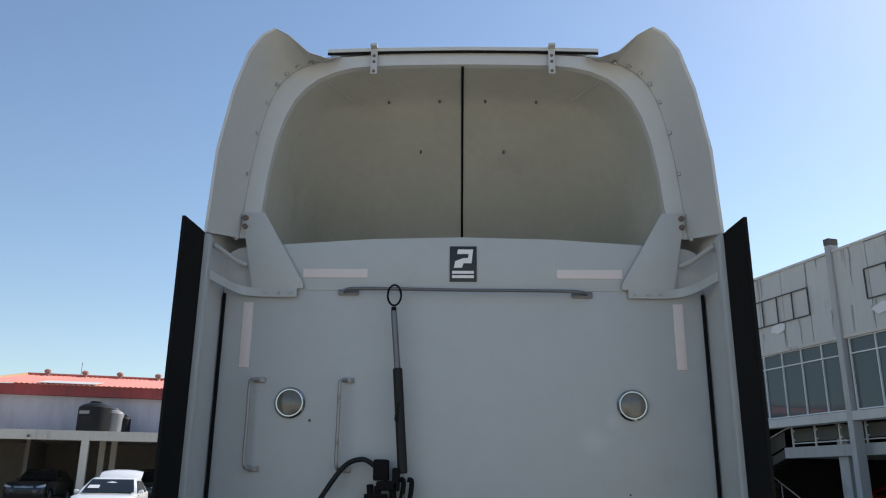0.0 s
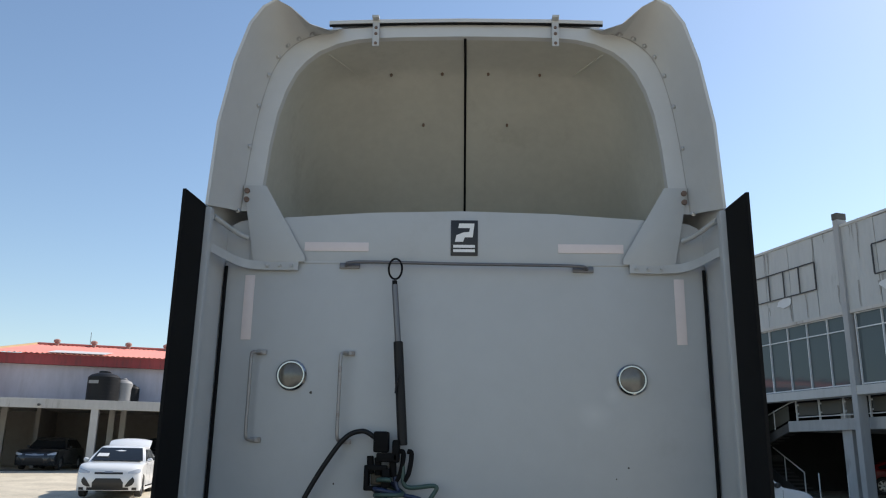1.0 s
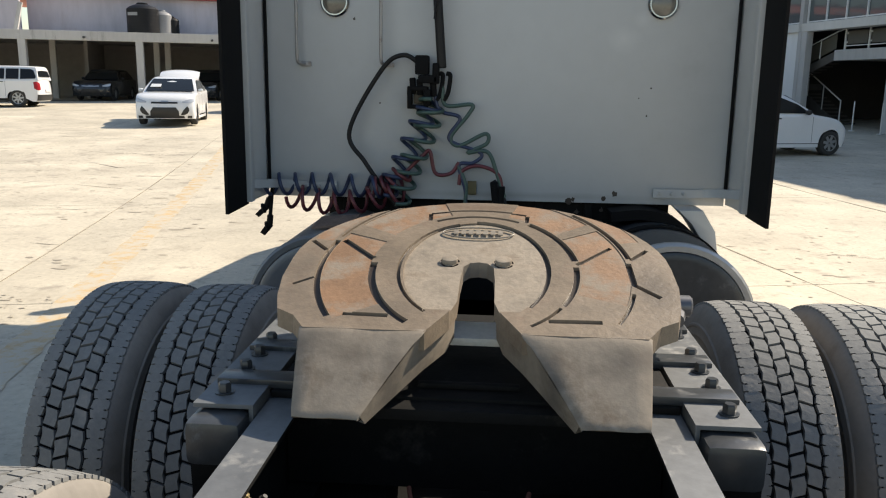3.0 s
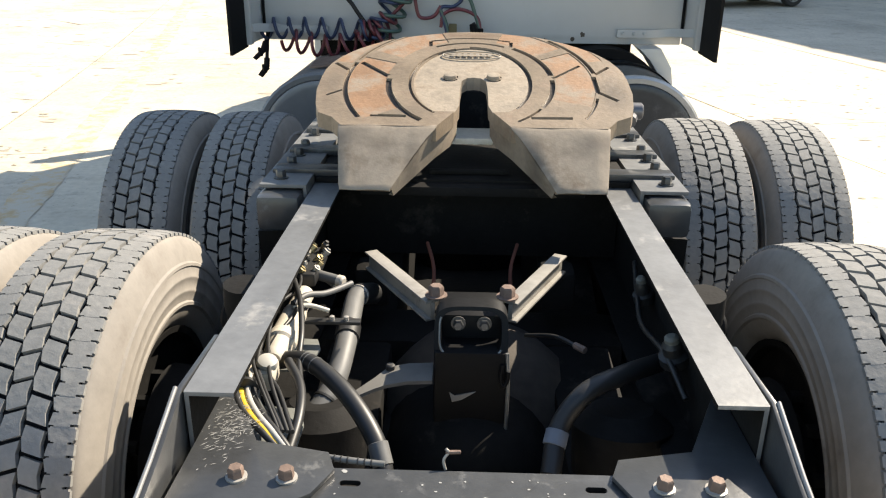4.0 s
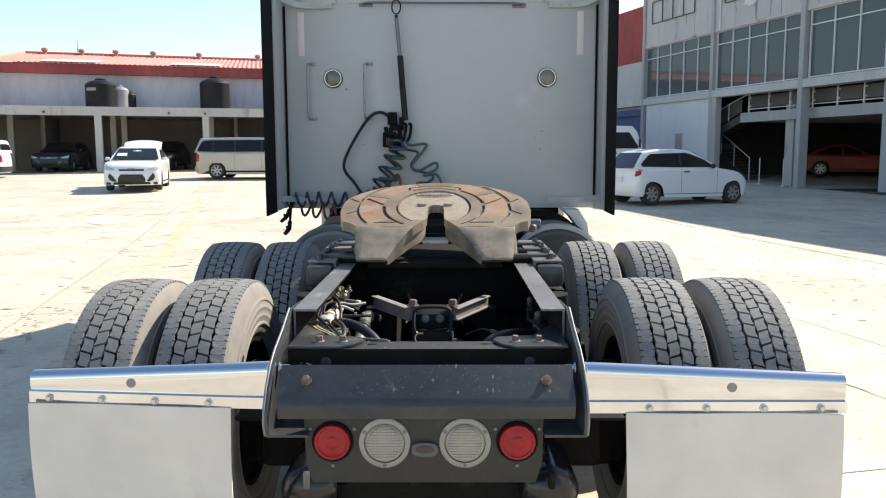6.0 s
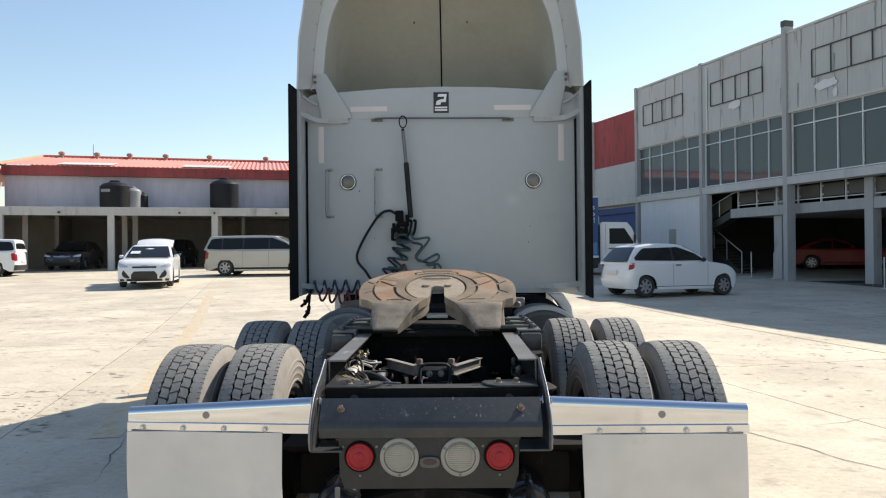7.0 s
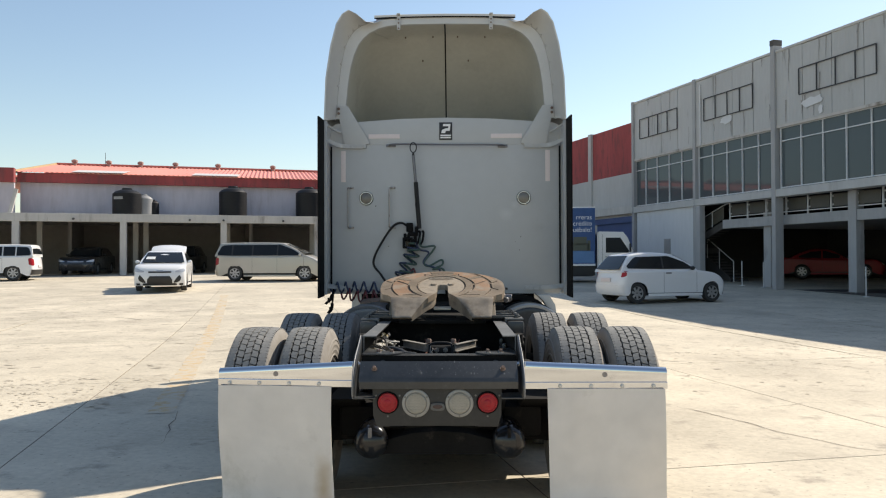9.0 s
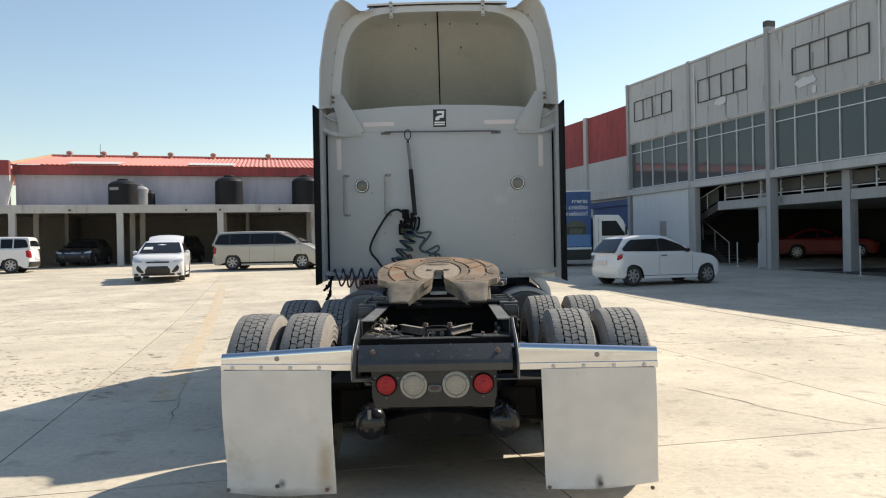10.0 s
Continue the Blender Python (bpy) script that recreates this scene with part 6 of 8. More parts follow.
for x0, y0, x1, y1 in ((862, 482, 867, 522), (876, 490, 874, 538)):
    truck_part("coupler", cyl(BM(), q(x0, y0), q(x1, y1), 0.020, 10, 0.004), M_SEAL)
bm = BM()
c = q(823, 497, 0.06)
box(bm, tuple(c - Vector((0.022, 0.01, 0.035))), tuple(c + Vector((0.022, 0.01, 0.035))), 0.004)
truck_part("socket", bm, mat("ochre_socket", (0.16, 0.13, 0.06), 0.6))
rnd = random.Random(31)
for px, py, r in ((1005, 512, 0.012), (1012, 535, 0.012), (1058, 508, 0.013), (1078, 500, 0.016), (1056, 530, 0.011), (610, 205, 0.008), (998, 515, 0.02), (655, 350, 0.005), (1130, 312, 0.005), (1110, 330, 0.004), (1125, 360, 0.005)):
    bm = BM()
    c = q(px, py, 0.0685)
    prism(bm, [c + Vector((r * rnd.uniform(0.6, 1.2) * math.cos(a), 0, r * rnd.uniform(0.5, 1.3) * math.sin(a))) for a in [math.tau * k / 9 for k in range(9)]], (0, 0.001, 0))
    truck_part("dirt_mark", bm, M_GROOVE)


# ---- cars ----
M_CARWHITE = mat("white_car_paint", (0.74, 0.74, 0.74), 0.3, var=0.03, coat=0.6)
M_CARBEIGE = mat("champagne_car_paint", (0.46, 0.425, 0.36), 0.32, metal=0.2, var=0.03, coat=0.6)
M_CARRED = mat("red_car_paint", (0.22, 0.008, 0.012), 0.45, var=0.05, coat=0.1, spec=0.3)
M_CARDARK = mat("dark_car_paint", (0.014, 0.015, 0.018), 0.25, var=0.1, coat=0.6)
M_BLACKTRIM = mat("black_trim", (0.02, 0.02, 0.02), 0.5, var=0.15)
M_HEADLAMP = mat("headlamp_glass", (0.55, 0.56, 0.57), 0.12, metal=0.3, var=0.1, coat=0.5)
M_CARTYRE = mat("car_tyre", (0.035, 0.034, 0.033), 0.85, var=0.2)
M_ALLOY = mat("alloy_rim", (0.42, 0.42, 0.43), 0.35, metal=0.7, var=0.1)


def car(name, label, paint, at, L=4.4, W=1.78, H=1.48, base=2.6, hood=0.95, belt=0.98, tail=1.02, ws=(0.62, 0.10), bl=(-1.35, -1.75), roof_drop=0.05,
        tyre_r=0.31, pillars=(0.0, -0.85), nose=0.0, chrome=False, lower=None, band=False, mirror=None, tall_rear=False, group="parked cars"):
    """A parked car, nose to local +y. ws: foot and head of the windscreen in y; bl: head and foot of the rear window."""
    top = thing(name, label, "car", group, at)
    hl, hw = L / 2, W / 2
    clear = 0.20
    yf, yr = base / 2 + 0.02, -base / 2 + 0.02
    ra = tyre_r + 0.05
    lower = lower or paint
    mirror = mirror or paint

    def lerp(a, b, t):
        return a + (b - a) * t

    def arch(yc):
        return [(yc - ra * math.cos(math.pi * k / 12), max(clear, tyre_r + ra * math.sin(math.pi * k / 12))) for k in range(13)]

    nh = hood - nose
    front_c = [(hl - 0.10, clear), (hl - 0.015, 0.36), (hl, 0.48), (hl - 0.02, 0.60), (hl - 0.09, nh - 0.20), (hl - 0.26, nh - 0.09), (hl - 0.52, lerp(nh, hood, 0.4) - 0.035), (ws[0], hood)]
    rear_c = [(bl[1] - 0.02, tail), (-hl + 0.09, tail - 0.04), (-hl + 0.03, tail - 0.22), (-hl, 0.56), (-hl + 0.015, 0.40), (-hl + 0.07, clear + 0.02)]

    def soften(c):
        return [(p.x, p.y) for p in smooth_path([(a, b, 0) for a, b in c], 3)]

    front, rear = soften(front_c), soften(rear_c)
    prof = arch(yr) + arch(yf) + front + [(0.0, belt), (bl[1] + 0.3, belt + (tail - belt) * 0.7)] + rear
    cross = ((-1.0, 0.865, -0.075), (-0.993, 0.895, -0.04), (-0.97, 0.925, -0.014), (-0.90, 0.957, 0.0), (-0.7, 0.982, 0.008), (-0.35, 0.996, 0.014), (0, 1.0, 0.016))
    cross = cross + tuple((-f, s_, d_) for f, s_, d_ in cross[-2::-1])
    rows = []
    for f, sh, dz in cross:
        rows.append([(f * hw, y * (1 - (1 - sh) * max(0.0, min(1.0, (abs(y) - base / 2 - 0.1) / (hl - base / 2 - 0.1)))), z + (dz if z > 0.68 else dz * 0.3 if z > 0.55 else 0)) for y, z in prof])
    bm = BM()
    loft(bm, rows, close=True)
    part("body", bm, paint, top)

    def skin_y(c, z):
        """How far out the nose or tail profile lies at that height."""
        for (ya, za), (yb_, zb_) in zip(c, c[1:]):
            if min(za, zb_) <= z <= max(za, zb_) and za != zb_:
                return lerp(ya, yb_, (z - za) / (zb_ - za))
        return c[2][0]

    def sweep(f):
        for (a, sa, _), (b_, sb, _) in zip(cross, cross[1:]):
            if a <= f <= b_:
                return lerp(sa, sb, (f - a) / (b_ - a))
        return cross[0][1]

    def patch(nm, pts, c, material, out, label_=""):
        """A lamp or grille that follows the nose or tail; pts are (share of half width, z low, z high)."""
        rws = []
        for t in (0.0, 0.25, 0.5, 0.75, 1.0):
            r = []
            for f, z0, z1 in pts:
                z = lerp(z0, z1, t)
                y = skin_y(c, z)
                r.append((f * hw, y * (1 - (1 - sweep(f)) * max(0.0, min(1.0, (abs(y) - base / 2 - 0.1) / (hl - base / 2 - 0.1)))) + math.copysign(out, y), z))
            rws.append(r)
        bm = BM()
        back = -math.copysign(0.05, c[2][0])
        loft(bm, rws + [[(x, y + back, z) for x, y, z in rws[-1]], [(x, y + back, z) for x, y, z in rws[0]], rws[0]])
        return part(nm, bm, material, top, label_)

    # cabin
    bw, tw = hw * 0.955, hw * 0.74
    zt = H
    yb = [ws[0], ws[1], bl[0], bl[1]]
    zb = belt - 0.03
    sec_c = [(yb[0] + 0.04, hood - 0.05), (lerp(yb[0], yb[1], 0.5), lerp(hood, zt, 0.52)), (yb[1] + 0.06, zt - 0.075), (yb[1] - 0.22, zt - 0.018), (lerp(yb[1], yb[2], 0.55), zt), (yb[2] + 0.15, zt - roof_drop * 0.8), (yb[2] - 0.03, zt - roof_drop - 0.05), (lerp(yb[2], yb[3], 0.6), lerp(zt - roof_drop, tail, 0.6)), (yb[3], tail - 0.05)]
    sec = soften(sec_c)

    def wide(z):
        f = max(0.0, min(1.0, (z - zb) / (zt - zb)))
        return bw + (tw - bw) * f ** 1.15

    rows = []
    for f, dz in ((-1, 0.05), (-0.97, 0.026), (-0.88, 0.008), (-0.5, 0.0), (0, -0.006), (0.5, 0.0), (0.88, 0.008), (0.97, 0.026), (1, 0.05)):
        rows.append([(f * wide(z), y, z - dz * max(0.0, min(1.0, (z - belt - 0.15) / 0.2))) for y, z in sec])
    bm = BM()
    loft(bm, rows, close=True)
    part("cabin", bm, paint, top)

    def pane_x(nm, y0, z0, y1, z1, k0, k1, out):
        bm = BM()
        rws = []
        for t in (0.0, 0.5, 1.0):
            y, z, k = lerp(y0, y1, t), lerp(z0, z1, t) + (0.012 if t == 0.5 else 0), lerp(k0, k1, t)
            rws.append([(g * wide(z) * k, y + out[0] * (1 - 0.3 * g * g), z + out[1]) for g in (-1, -0.6, 0, 0.6, 1)])
        loft(bm, rws)
        loft(bm, [[(x, y - out[0] * 0.3, z - 0.004) for x, y, z in r] for r in rws])
        part(nm, bm, M_GLASS, top)

    pane_x("windscreen", lerp(yb[0], yb[1], 0.04), lerp(hood, zt, 0.05), lerp(yb[0], yb[1], 0.90), zt - 0.10, 0.90, 0.88, (0.022, 0.022))
    foot, head = (0.97, 0.03) if tall_rear else (0.86, 0.10)
    pane_x("rear_window", lerp(yb[2], yb[3], foot), lerp(zt - roof_drop, tail, foot - 0.02), lerp(yb[2], yb[3], head), zt - roof_drop - (0.055 if tall_rear else 0.10), 0.86, 0.84, (-0.030 if tall_rear else -0.024, 0.012))
    lift = 0.10 if tall_rear else 0.0
    z0, z1 = belt + 0.03, zt - 0.115
    cuts = [lerp(yb[0], yb[1], 0.16)] + list(pillars) + [lerp(yb[3], yb[2], 0.45)]
    for s in both:
        outl = []
        for i in range(len(cuts) - 1):
            ya, yc = cuts[i] - (0.03 if i else 0), cuts[i + 1] + 0.03
            if i == len(cuts) - 2:
                pts = [(ya, z0), (ya, z1), (max(yb[2] + 0.16, yc + 0.03), z1 - 0.02), (max(yb[2] + 0.06, yc + 0.02), z1 - 0.07), (yc, z0 + 0.09), (yc + 0.03, z0 + 0.02)]
            elif i == 0:
                pts = [(ya, z0), (lerp(ya, yb[1], 0.5), lerp(z0, z1, 0.55)), (min(yb[1] - 0.08, ya), z1 - 0.02), (min(yb[1] - 0.2, ya), z1 + 0.01), (yc, z1), (yc, z0)]
            else:
                pts = [(ya, z0), (ya, z1), (yc, z1), (yc, z0)]
            bm = BM()
            prism(bm, [(s * (wide(z) + 0.004), y, z) for y, z in pts], (s * 0.007, 0, 0))
            part("side_window", bm, M_GLASS, top)
            if band and i:
                bm = BM()
                prism(bm, [(s * (wide(z) + 0.002), y, z) for y, z in [(ya + 0.07, z0), (ya + 0.07, z1), (ya - 0.01, z1), (ya - 0.01, z0)]], (s * 0.006, 0, 0))
                part("pillar_trim", bm, M_BLACKTRIM, top)
        bm = BM()
        my = yb[0] - 0.26
        lathe(bm, (s * (hw - 0.03), my, belt + 0.055), (s, 0, 0), [(0, 0.03), (0.03, 0.05), (0.10, 0.062), (0.14, 0.05), (0.155, 0.02)], 14)
        part("mirror", bm, mirror, top)
        patch("headlamp", [(s * f, lo + nh - 0.95, hi + nh - 0.95) for f, lo, hi in ((0.60, 0.655, 0.70), (0.75, 0.65, 0.745), (0.90, 0.66, 0.785), (0.975, 0.69, 0.80))], front, M_HEADLAMP, 0.012)
        patch("tail_lamp", [(s * f, lo + lift * 0.5, hi + lift) for f, lo, hi in ((0.76 + lift, 0.70, tail - 0.16), (0.90, 0.68, tail - 0.10), (0.97, 0.70, tail - 0.11), (0.995, 0.74, tail - 0.14))], rear, M_RED, 0.012)
        for yy in (yf, yr):
            bm = BM()
            lathe(bm, (s * (hw - 0.20), yy, tyre_r), (s, 0, 0), [(0, tyre_r * 0.65), (0.0, tyre_r * 0.93), (0.03, tyre_r), (0.16, tyre_r), (0.19, tyre_r * 0.93), (0.19, tyre_r * 0.66)], 28, caps=False)
            tw_ = part("wheel", bm, M_CARTYRE, top)
            bm = BM()
            lathe(bm, (s * (hw - 0.05), yy, tyre_r), (s, 0, 0), [(0, tyre_r * 0.67), (0.018, tyre_r * 0.64), (-0.04, tyre_r * 0.58), (-0.06, tyre_r * 0.3)], 24)
            well = part("rim", bm, M_BLACKTRIM, tw_)
            for k in range(7):
                a = k * math.tau / 7 + 0.3
                d = Vector((0, math.cos(a), math.sin(a)))
                u = Vector((s, 0, 0)).cross(d)
                c = Vector((s * (hw - 0.065), yy, tyre_r))
                bm = BM()
                prism(bm, [c + d * 0.02 + u * 0.035, c + d * tyre_r * 0.63 + u * 0.028, c + d * tyre_r * 0.63 - u * 0.028, c + d * 0.02 - u * 0.035], (s * 0.028, 0, 0), 0.004)
                part("spoke", bm, M_ALLOY, tw_)
            bm = BM()
            lathe(bm, (s * (hw - 0.055), yy, tyre_r), (s, 0, 0), [(0, tyre_r * 0.60), (0.02, tyre_r * 0.61), (0.024, tyre_r * 0.67), (0, tyre_r * 0.68)], 24, caps=False)
            part("rim_edge", bm, M_ALLOY, tw_)
            # dark wheel housing above the tyre
            bm = BM()
            pts = [(yy + (ra - 0.004) * math.cos(math.pi * k / 12), tyre_r + (ra - 0.004) * math.sin(math.pi * k / 12)) for k in range(13)]
            loft(bm, [[(s * (hw - 0.02), y, z) for y, z in pts], [(s * (hw - 0.32), y, z) for y, z in pts]])
            prism(bm, [(s * (hw - 0.30), y, z) for y, z in pts], (s * 0.01, 0, 0))
            part("wheel_housing", bm, M_BLACKTRIM, top)
        for yy in (pillars[:2] if len(pillars) > 1 else [pillars[0]]):
            bm = BM()
            box(bm, (s * (hw * 0.99), yy + 0.06, belt - 0.10), (s * (hw + 0.022), yy + 0.24, belt - 0.07), 0.008)
            part("door_handle", bm, mirror, top)
        for yy in [lerp(yb[0], yb[1], 0.1)] + list(pillars[:2]):
            bm = BM()
            box(bm, (s * (hw - 0.01), yy - 0.004, 0.30), (s * (hw + 0.0015), yy + 0.004, belt - 0.05))
            part("door_gap", bm, M_BLACKTRIM, top)
        bm = BM()
        box(bm, (s * (hw - 0.02), yr + ra + 0.01, 0.19), (s * (hw + 0.006), yf - ra - 0.01, 0.27), 0.01)
        part("sill", bm, lower, top)
        patch("fog_lamp_recess", [(s * f, lo, hi) for f, lo, hi in ((0.54, 0.31, 0.34), (0.64, 0.31, 0.47), (0.76, 0.36, 0.58), (0.82, 0.44, 0.50))], front, M_BLACKTRIM, 0.014)
    patch("grille", [(f, 0.29, 0.29 + (0.25 if abs(f) < 0.4 else 0.13)) for f in (-0.48, -0.38, -0.2, 0, 0.2, 0.38, 0.48)], front, M_BLACKTRIM, 0.014, "black trapezoid grille")
    patch("upper_grille", [(f, nh - 0.32 + (0.10 * f * f if chrome else 0), nh - 0.265 + (0.10 * f * f if chrome else 0)) for f in (-0.44, -0.2, 0, 0.2, 0.44)], front, M_ALLOY if chrome else M_BLACKTRIM, 0.010)
    patch("badge", [(f, nh - 0.275, nh - 0.235) for f in (-0.12, 0, 0.12)], front, M_ALLOY, 0.016)
    patch("front_lip", [(f, 0.215, 0.29) for f in (-0.9, -0.5, 0, 0.5, 0.9)], front, M_BLACKTRIM, 0.012)
    patch("rear_bumper", [(f, 0.26, 0.50) for f in (-0.97, -0.9, -0.7, 0, 0.7, 0.9, 0.97)], rear, lower, 0.035)
    bm = BM()
    box(bm, (-0.26, -hl - 0.022, 0.60), (0.26, -hl + 0.02, 0.71), 0.004)
    part("rear_plate", bm, M_REFLECT, top)
    bm = BM()
    box(bm, (-hw * 0.62, -hl * 0.92, 0.20), (hw * 0.62, hl * 0.92, 0.45))
    part("underbody", bm, M_BLACKTRIM, top)
    return top


def on_yard(x, y, yaw):
    return pose(x, y, gz(y), 0, 0, yaw)


hatch = car("hatchback", "white hatchback with its tailgate raised parked on the concrete", M_CARWHITE, on_yard(-10.66, 25.08, 195), L=4.30, W=1.72, H=1.47, base=2.65, hood=0.97, ws=(0.85, -0.05), bl=(-1.45, -1.95), pillars=(-0.15, -1.0), tail=1.05)
bm = BM()
loft(bm, [[(x * k, y, z - 0.16 * abs(x) ** 2.5) for x in (-0.70, -0.6, -0.4, -0.2, 0, 0.2, 0.4, 0.6, 0.70)] for y, z, k in ((-1.35, 1.42, 0.90), (-1.5, 1.54, 0.92), (-1.75, 1.66, 0.92), (-2.05, 1.71, 0.90), (-2.30, 1.66, 0.84), (-2.34, 1.58, 0.82), (-1.8, 1.54, 0.88), (-1.5, 1.46, 0.9))])
part("raised_tailgate", bm, M_CARWHITE, hatch, "raised white tailgate")
bm = BM()
prism(bm, [(0.30, 0.66, 1.13), (0.62, 0.62, 1.13), (0.58, 0.50, 1.22), (0.28, 0.53, 1.22)], (0, 0.008, 0.008))
part("windscreen_paper", bm, M_WHITE, hatch)
car("minivan", "champagne minivan with dark windows parked by the carport", M_CARBEIGE, on_yard(-7.97, 31.21, -90.8), L=5.0, W=1.98, H=1.70, base=3.08, hood=1.12, nose=0.16, belt=1.08, tail=1.12, ws=(1.62, 0.62), bl=(-2.2, -2.42), pillars=(0.35, -0.75, -1.65), tyre_r=0.34, roof_drop=0.03, band=True)
car("utility_vehicle", "white boxy utility vehicle with dark windows", M_CARWHITE, on_yard(-21.34, 31.81, 103.5), L=4.4, W=1.78, H=1.66, base=2.63, hood=1.10, belt=1.10, tail=1.13, ws=(0.75, 0.35), bl=(-2.0, -2.12), pillars=(0.15, -0.85, -1.4), tyre_r=0.35, roof_drop=0.02, lower=M_BLACKTRIM, mirror=M_BLACKTRIM)
car("small_hatchback", "small white three-door hatchback parked in building shade", M_CARWHITE, on_yard(6.18, 19.14, -72), L=3.54, W=1.62, H=1.44, base=2.46, hood=0.93, nose=0.05, belt=0.93, tail=0.92, tall_rear=True, ws=(0.80, 0.02), bl=(-1.36, -1.72), pillars=(-0.36,), tyre_r=0.285, roof_drop=0.06, band=True, mirror=M_BLACKTRIM)
car("coupe", "red low car parked in the shaded ground floor", M_CARRED, on_yard(17.0, 31.4, -110), L=4.3, W=1.75, H=1.34, base=2.5, hood=0.88, belt=0.88, tail=0.95, ws=(0.6, -0.1), bl=(-1.0, -1.7), pillars=(-0.4,))
car("dark_sedan", "dark car parked nose out under the carport", M_CARDARK, on_yard(-19.85, 38.6, 189), L=4.5, W=1.8, H=1.5, chrome=True)
car("dark_wagon", "dark car parked deep under the carport", M_CARDARK, on_yard(-15.6, 41.5, 185), L=4.5, W=1.8, H=1.6)


def box_lorry():
    t = thing("box_lorry", "white-cab lorry with a blue advertising box body", "lorry", at=on_yard(4.24, 29.53, -91.6))
    M_DIMGLASS = mat("dusty_dark_glass", (0.012, 0.015, 0.018), 0.4, var=0.2, spec=0.2)
    M_BLUE = mat("blue_printed_panel", (0.035, 0.09, 0.24), 0.45, var=0.25, big=0.5, fine=3)
    bm = BM()
    box(bm, (-1.05, -3.2, 0.72), (1.05, 1.75, 3.10), 0.03)
    part("box_body", bm, M_BLUE, t, "blue printed box body")
    bm = BM()
    box(bm, (-1.06, -3.21, 0.67), (1.06, 1.76, 0.76), 0.01)
    box(bm, (-1.06, -3.21, 3.07), (1.06, 1.76, 3.12), 0.01)
    part("box_rail", bm, M_WHITE, t)
    bm = BM()
    prof = [(1.85, 0.42), (3.38, 0.42), (3.42, 1.08), (3.10, 1.86), (2.92, 2.08), (1.95, 2.1), (1.85, 2.0)]
    rows = [[(f * 0.92 * k, y, z) for y, z in prof] for f, k in ((-1, 1), (-0.9, 1), (0, 1), (0.9, 1), (1, 1))]
    loft(bm, rows, close=True)
    bmesh.ops.bevel(bm, geom=[e for e in bm.edges if len(e.link_faces) == 2 and e.calc_face_angle() > 0.9], offset=0.05, segments=2, affect="EDGES")
    part("cab", bm, M_CARWHITE, t)
    for s in both:
        bm = BM()
        prism(bm, [(s * 0.925, y, z) for y, z in [(2.2, 1.22), (2.2, 1.84), (2.8, 1.84), (3.15, 1.30), (3.13, 1.22)]], (s * 0.006, 0, 0))
        part("side_window", bm, M_DIMGLASS, t)
        bm = BM()
        box(bm, (s * 0.98, 3.15, 1.25), (s * 1.10, 3.22, 1.6), 0.02)
        part("mirror", bm, M_BLACKTRIM, t)
        for y in (-2.0, 2.6):
            bm = BM()
            lathe(bm, (s * 0.72, y, 0.40), (s, 0, 0), [(0, 0.25), (0, 0.38), (0.03, 0.40), (0.2, 0.40), (0.23, 0.37), (0.22, 0.24), (0.17, 0.22), (0.17, 0.05)], 26)
            part("wheel", bm, M_CARTYRE, t)
    bm = BM()
    prism(bm, [(-0.80, 3.40, 1.14), (0.80, 3.40, 1.14), (0.74, 3.11, 1.82), (-0.74, 3.11, 1.82)], (0, 0.02, 0.01))
    part("windscreen", bm, M_GLASS, t)
    bm = BM()
    box(bm, (-0.4, -3.1, 0.55), (0.4, 3.2, 0.85), 0.02)
    part("chassis", bm, M_BLACKTRIM, t)
    for s in both:
        bm = BM()
        prism(bm, [(s * 0.70, y, z) for y, z in [(-1.5, 0.30), (-1.45, 0.66), (1.75, 0.66), (1.75, 0.28), (1.6, 0.24), (-1.35, 0.24)]], (s * 0.26, 0, 0), 0.02)
        part("side_guard", bm, M_BLACKTRIM, t)
        bm = BM()
        box(bm, (s * 0.925, 2.05, 0.50), (s * 0.93, 2.06, 2.0))
        part("door_gap", bm, M_BLACKTRIM, t)
        bm = BM()
        box(bm, (s * 0.93, 2.18, 1.02), (s * 0.945, 2.34, 1.06), 0.004)
        part("door_handle", bm, M_BLACKTRIM, t)
    M_TXT = mat("pale_lettering", (0.75, 0.77, 0.8), 0.5, var=0.03)
    for row, (word, z) in enumerate((("rreras", 2.60), ("a de cr\u00e9dito", 2.34), ("ru\u00e9balo!", 2.08))):
        cu = bpy.data.curves.new("lettering", "FONT")
        cu.body, cu.size, cu.align_x, cu.extrude = word, 0.27, "RIGHT", 0.002
        cu.materials.append(M_TXT)
        o = new("lettering", cu)
        o.parent = t
        o.matrix_basis = pose(1.056, 1.62, z, 90, 0, 90)
    # armchair picture: plain shapes
    bm = BM()
    for lo, hi in (((0.75, 1.30), (1.5, 1.60)), ((0.85, 1.55), (1.4, 1.87)), ((0.70, 1.30), (0.84, 1.73)), ((1.42, 1.30), (1.55, 1.73))):
        box(bm, (1.052, lo[0], lo[1]), (1.057, hi[0], hi[1]))
    part("printed_armchair", bm, mat("printed_green", (0.09, 0.10, 0.075), 0.5), t)
    bm = BM()
    box(bm, (1.051, -3.1, 0.80), (1.0545, 1.7, 1.28))
    part("printed_floor", bm, mat("printed_light_blue", (0.10, 0.22, 0.42), 0.5), t)


box_lorry()


# ---- buildings ----
M_RENDER = mat("weathered_white_render", (0.50, 0.494, 0.478), 0.85, var=0.12, big=0.35, fine=5, bump=0.25, stain=(0.36, 0.345, 0.33), amount=0.14, stain_scale=0.9, streak=True)
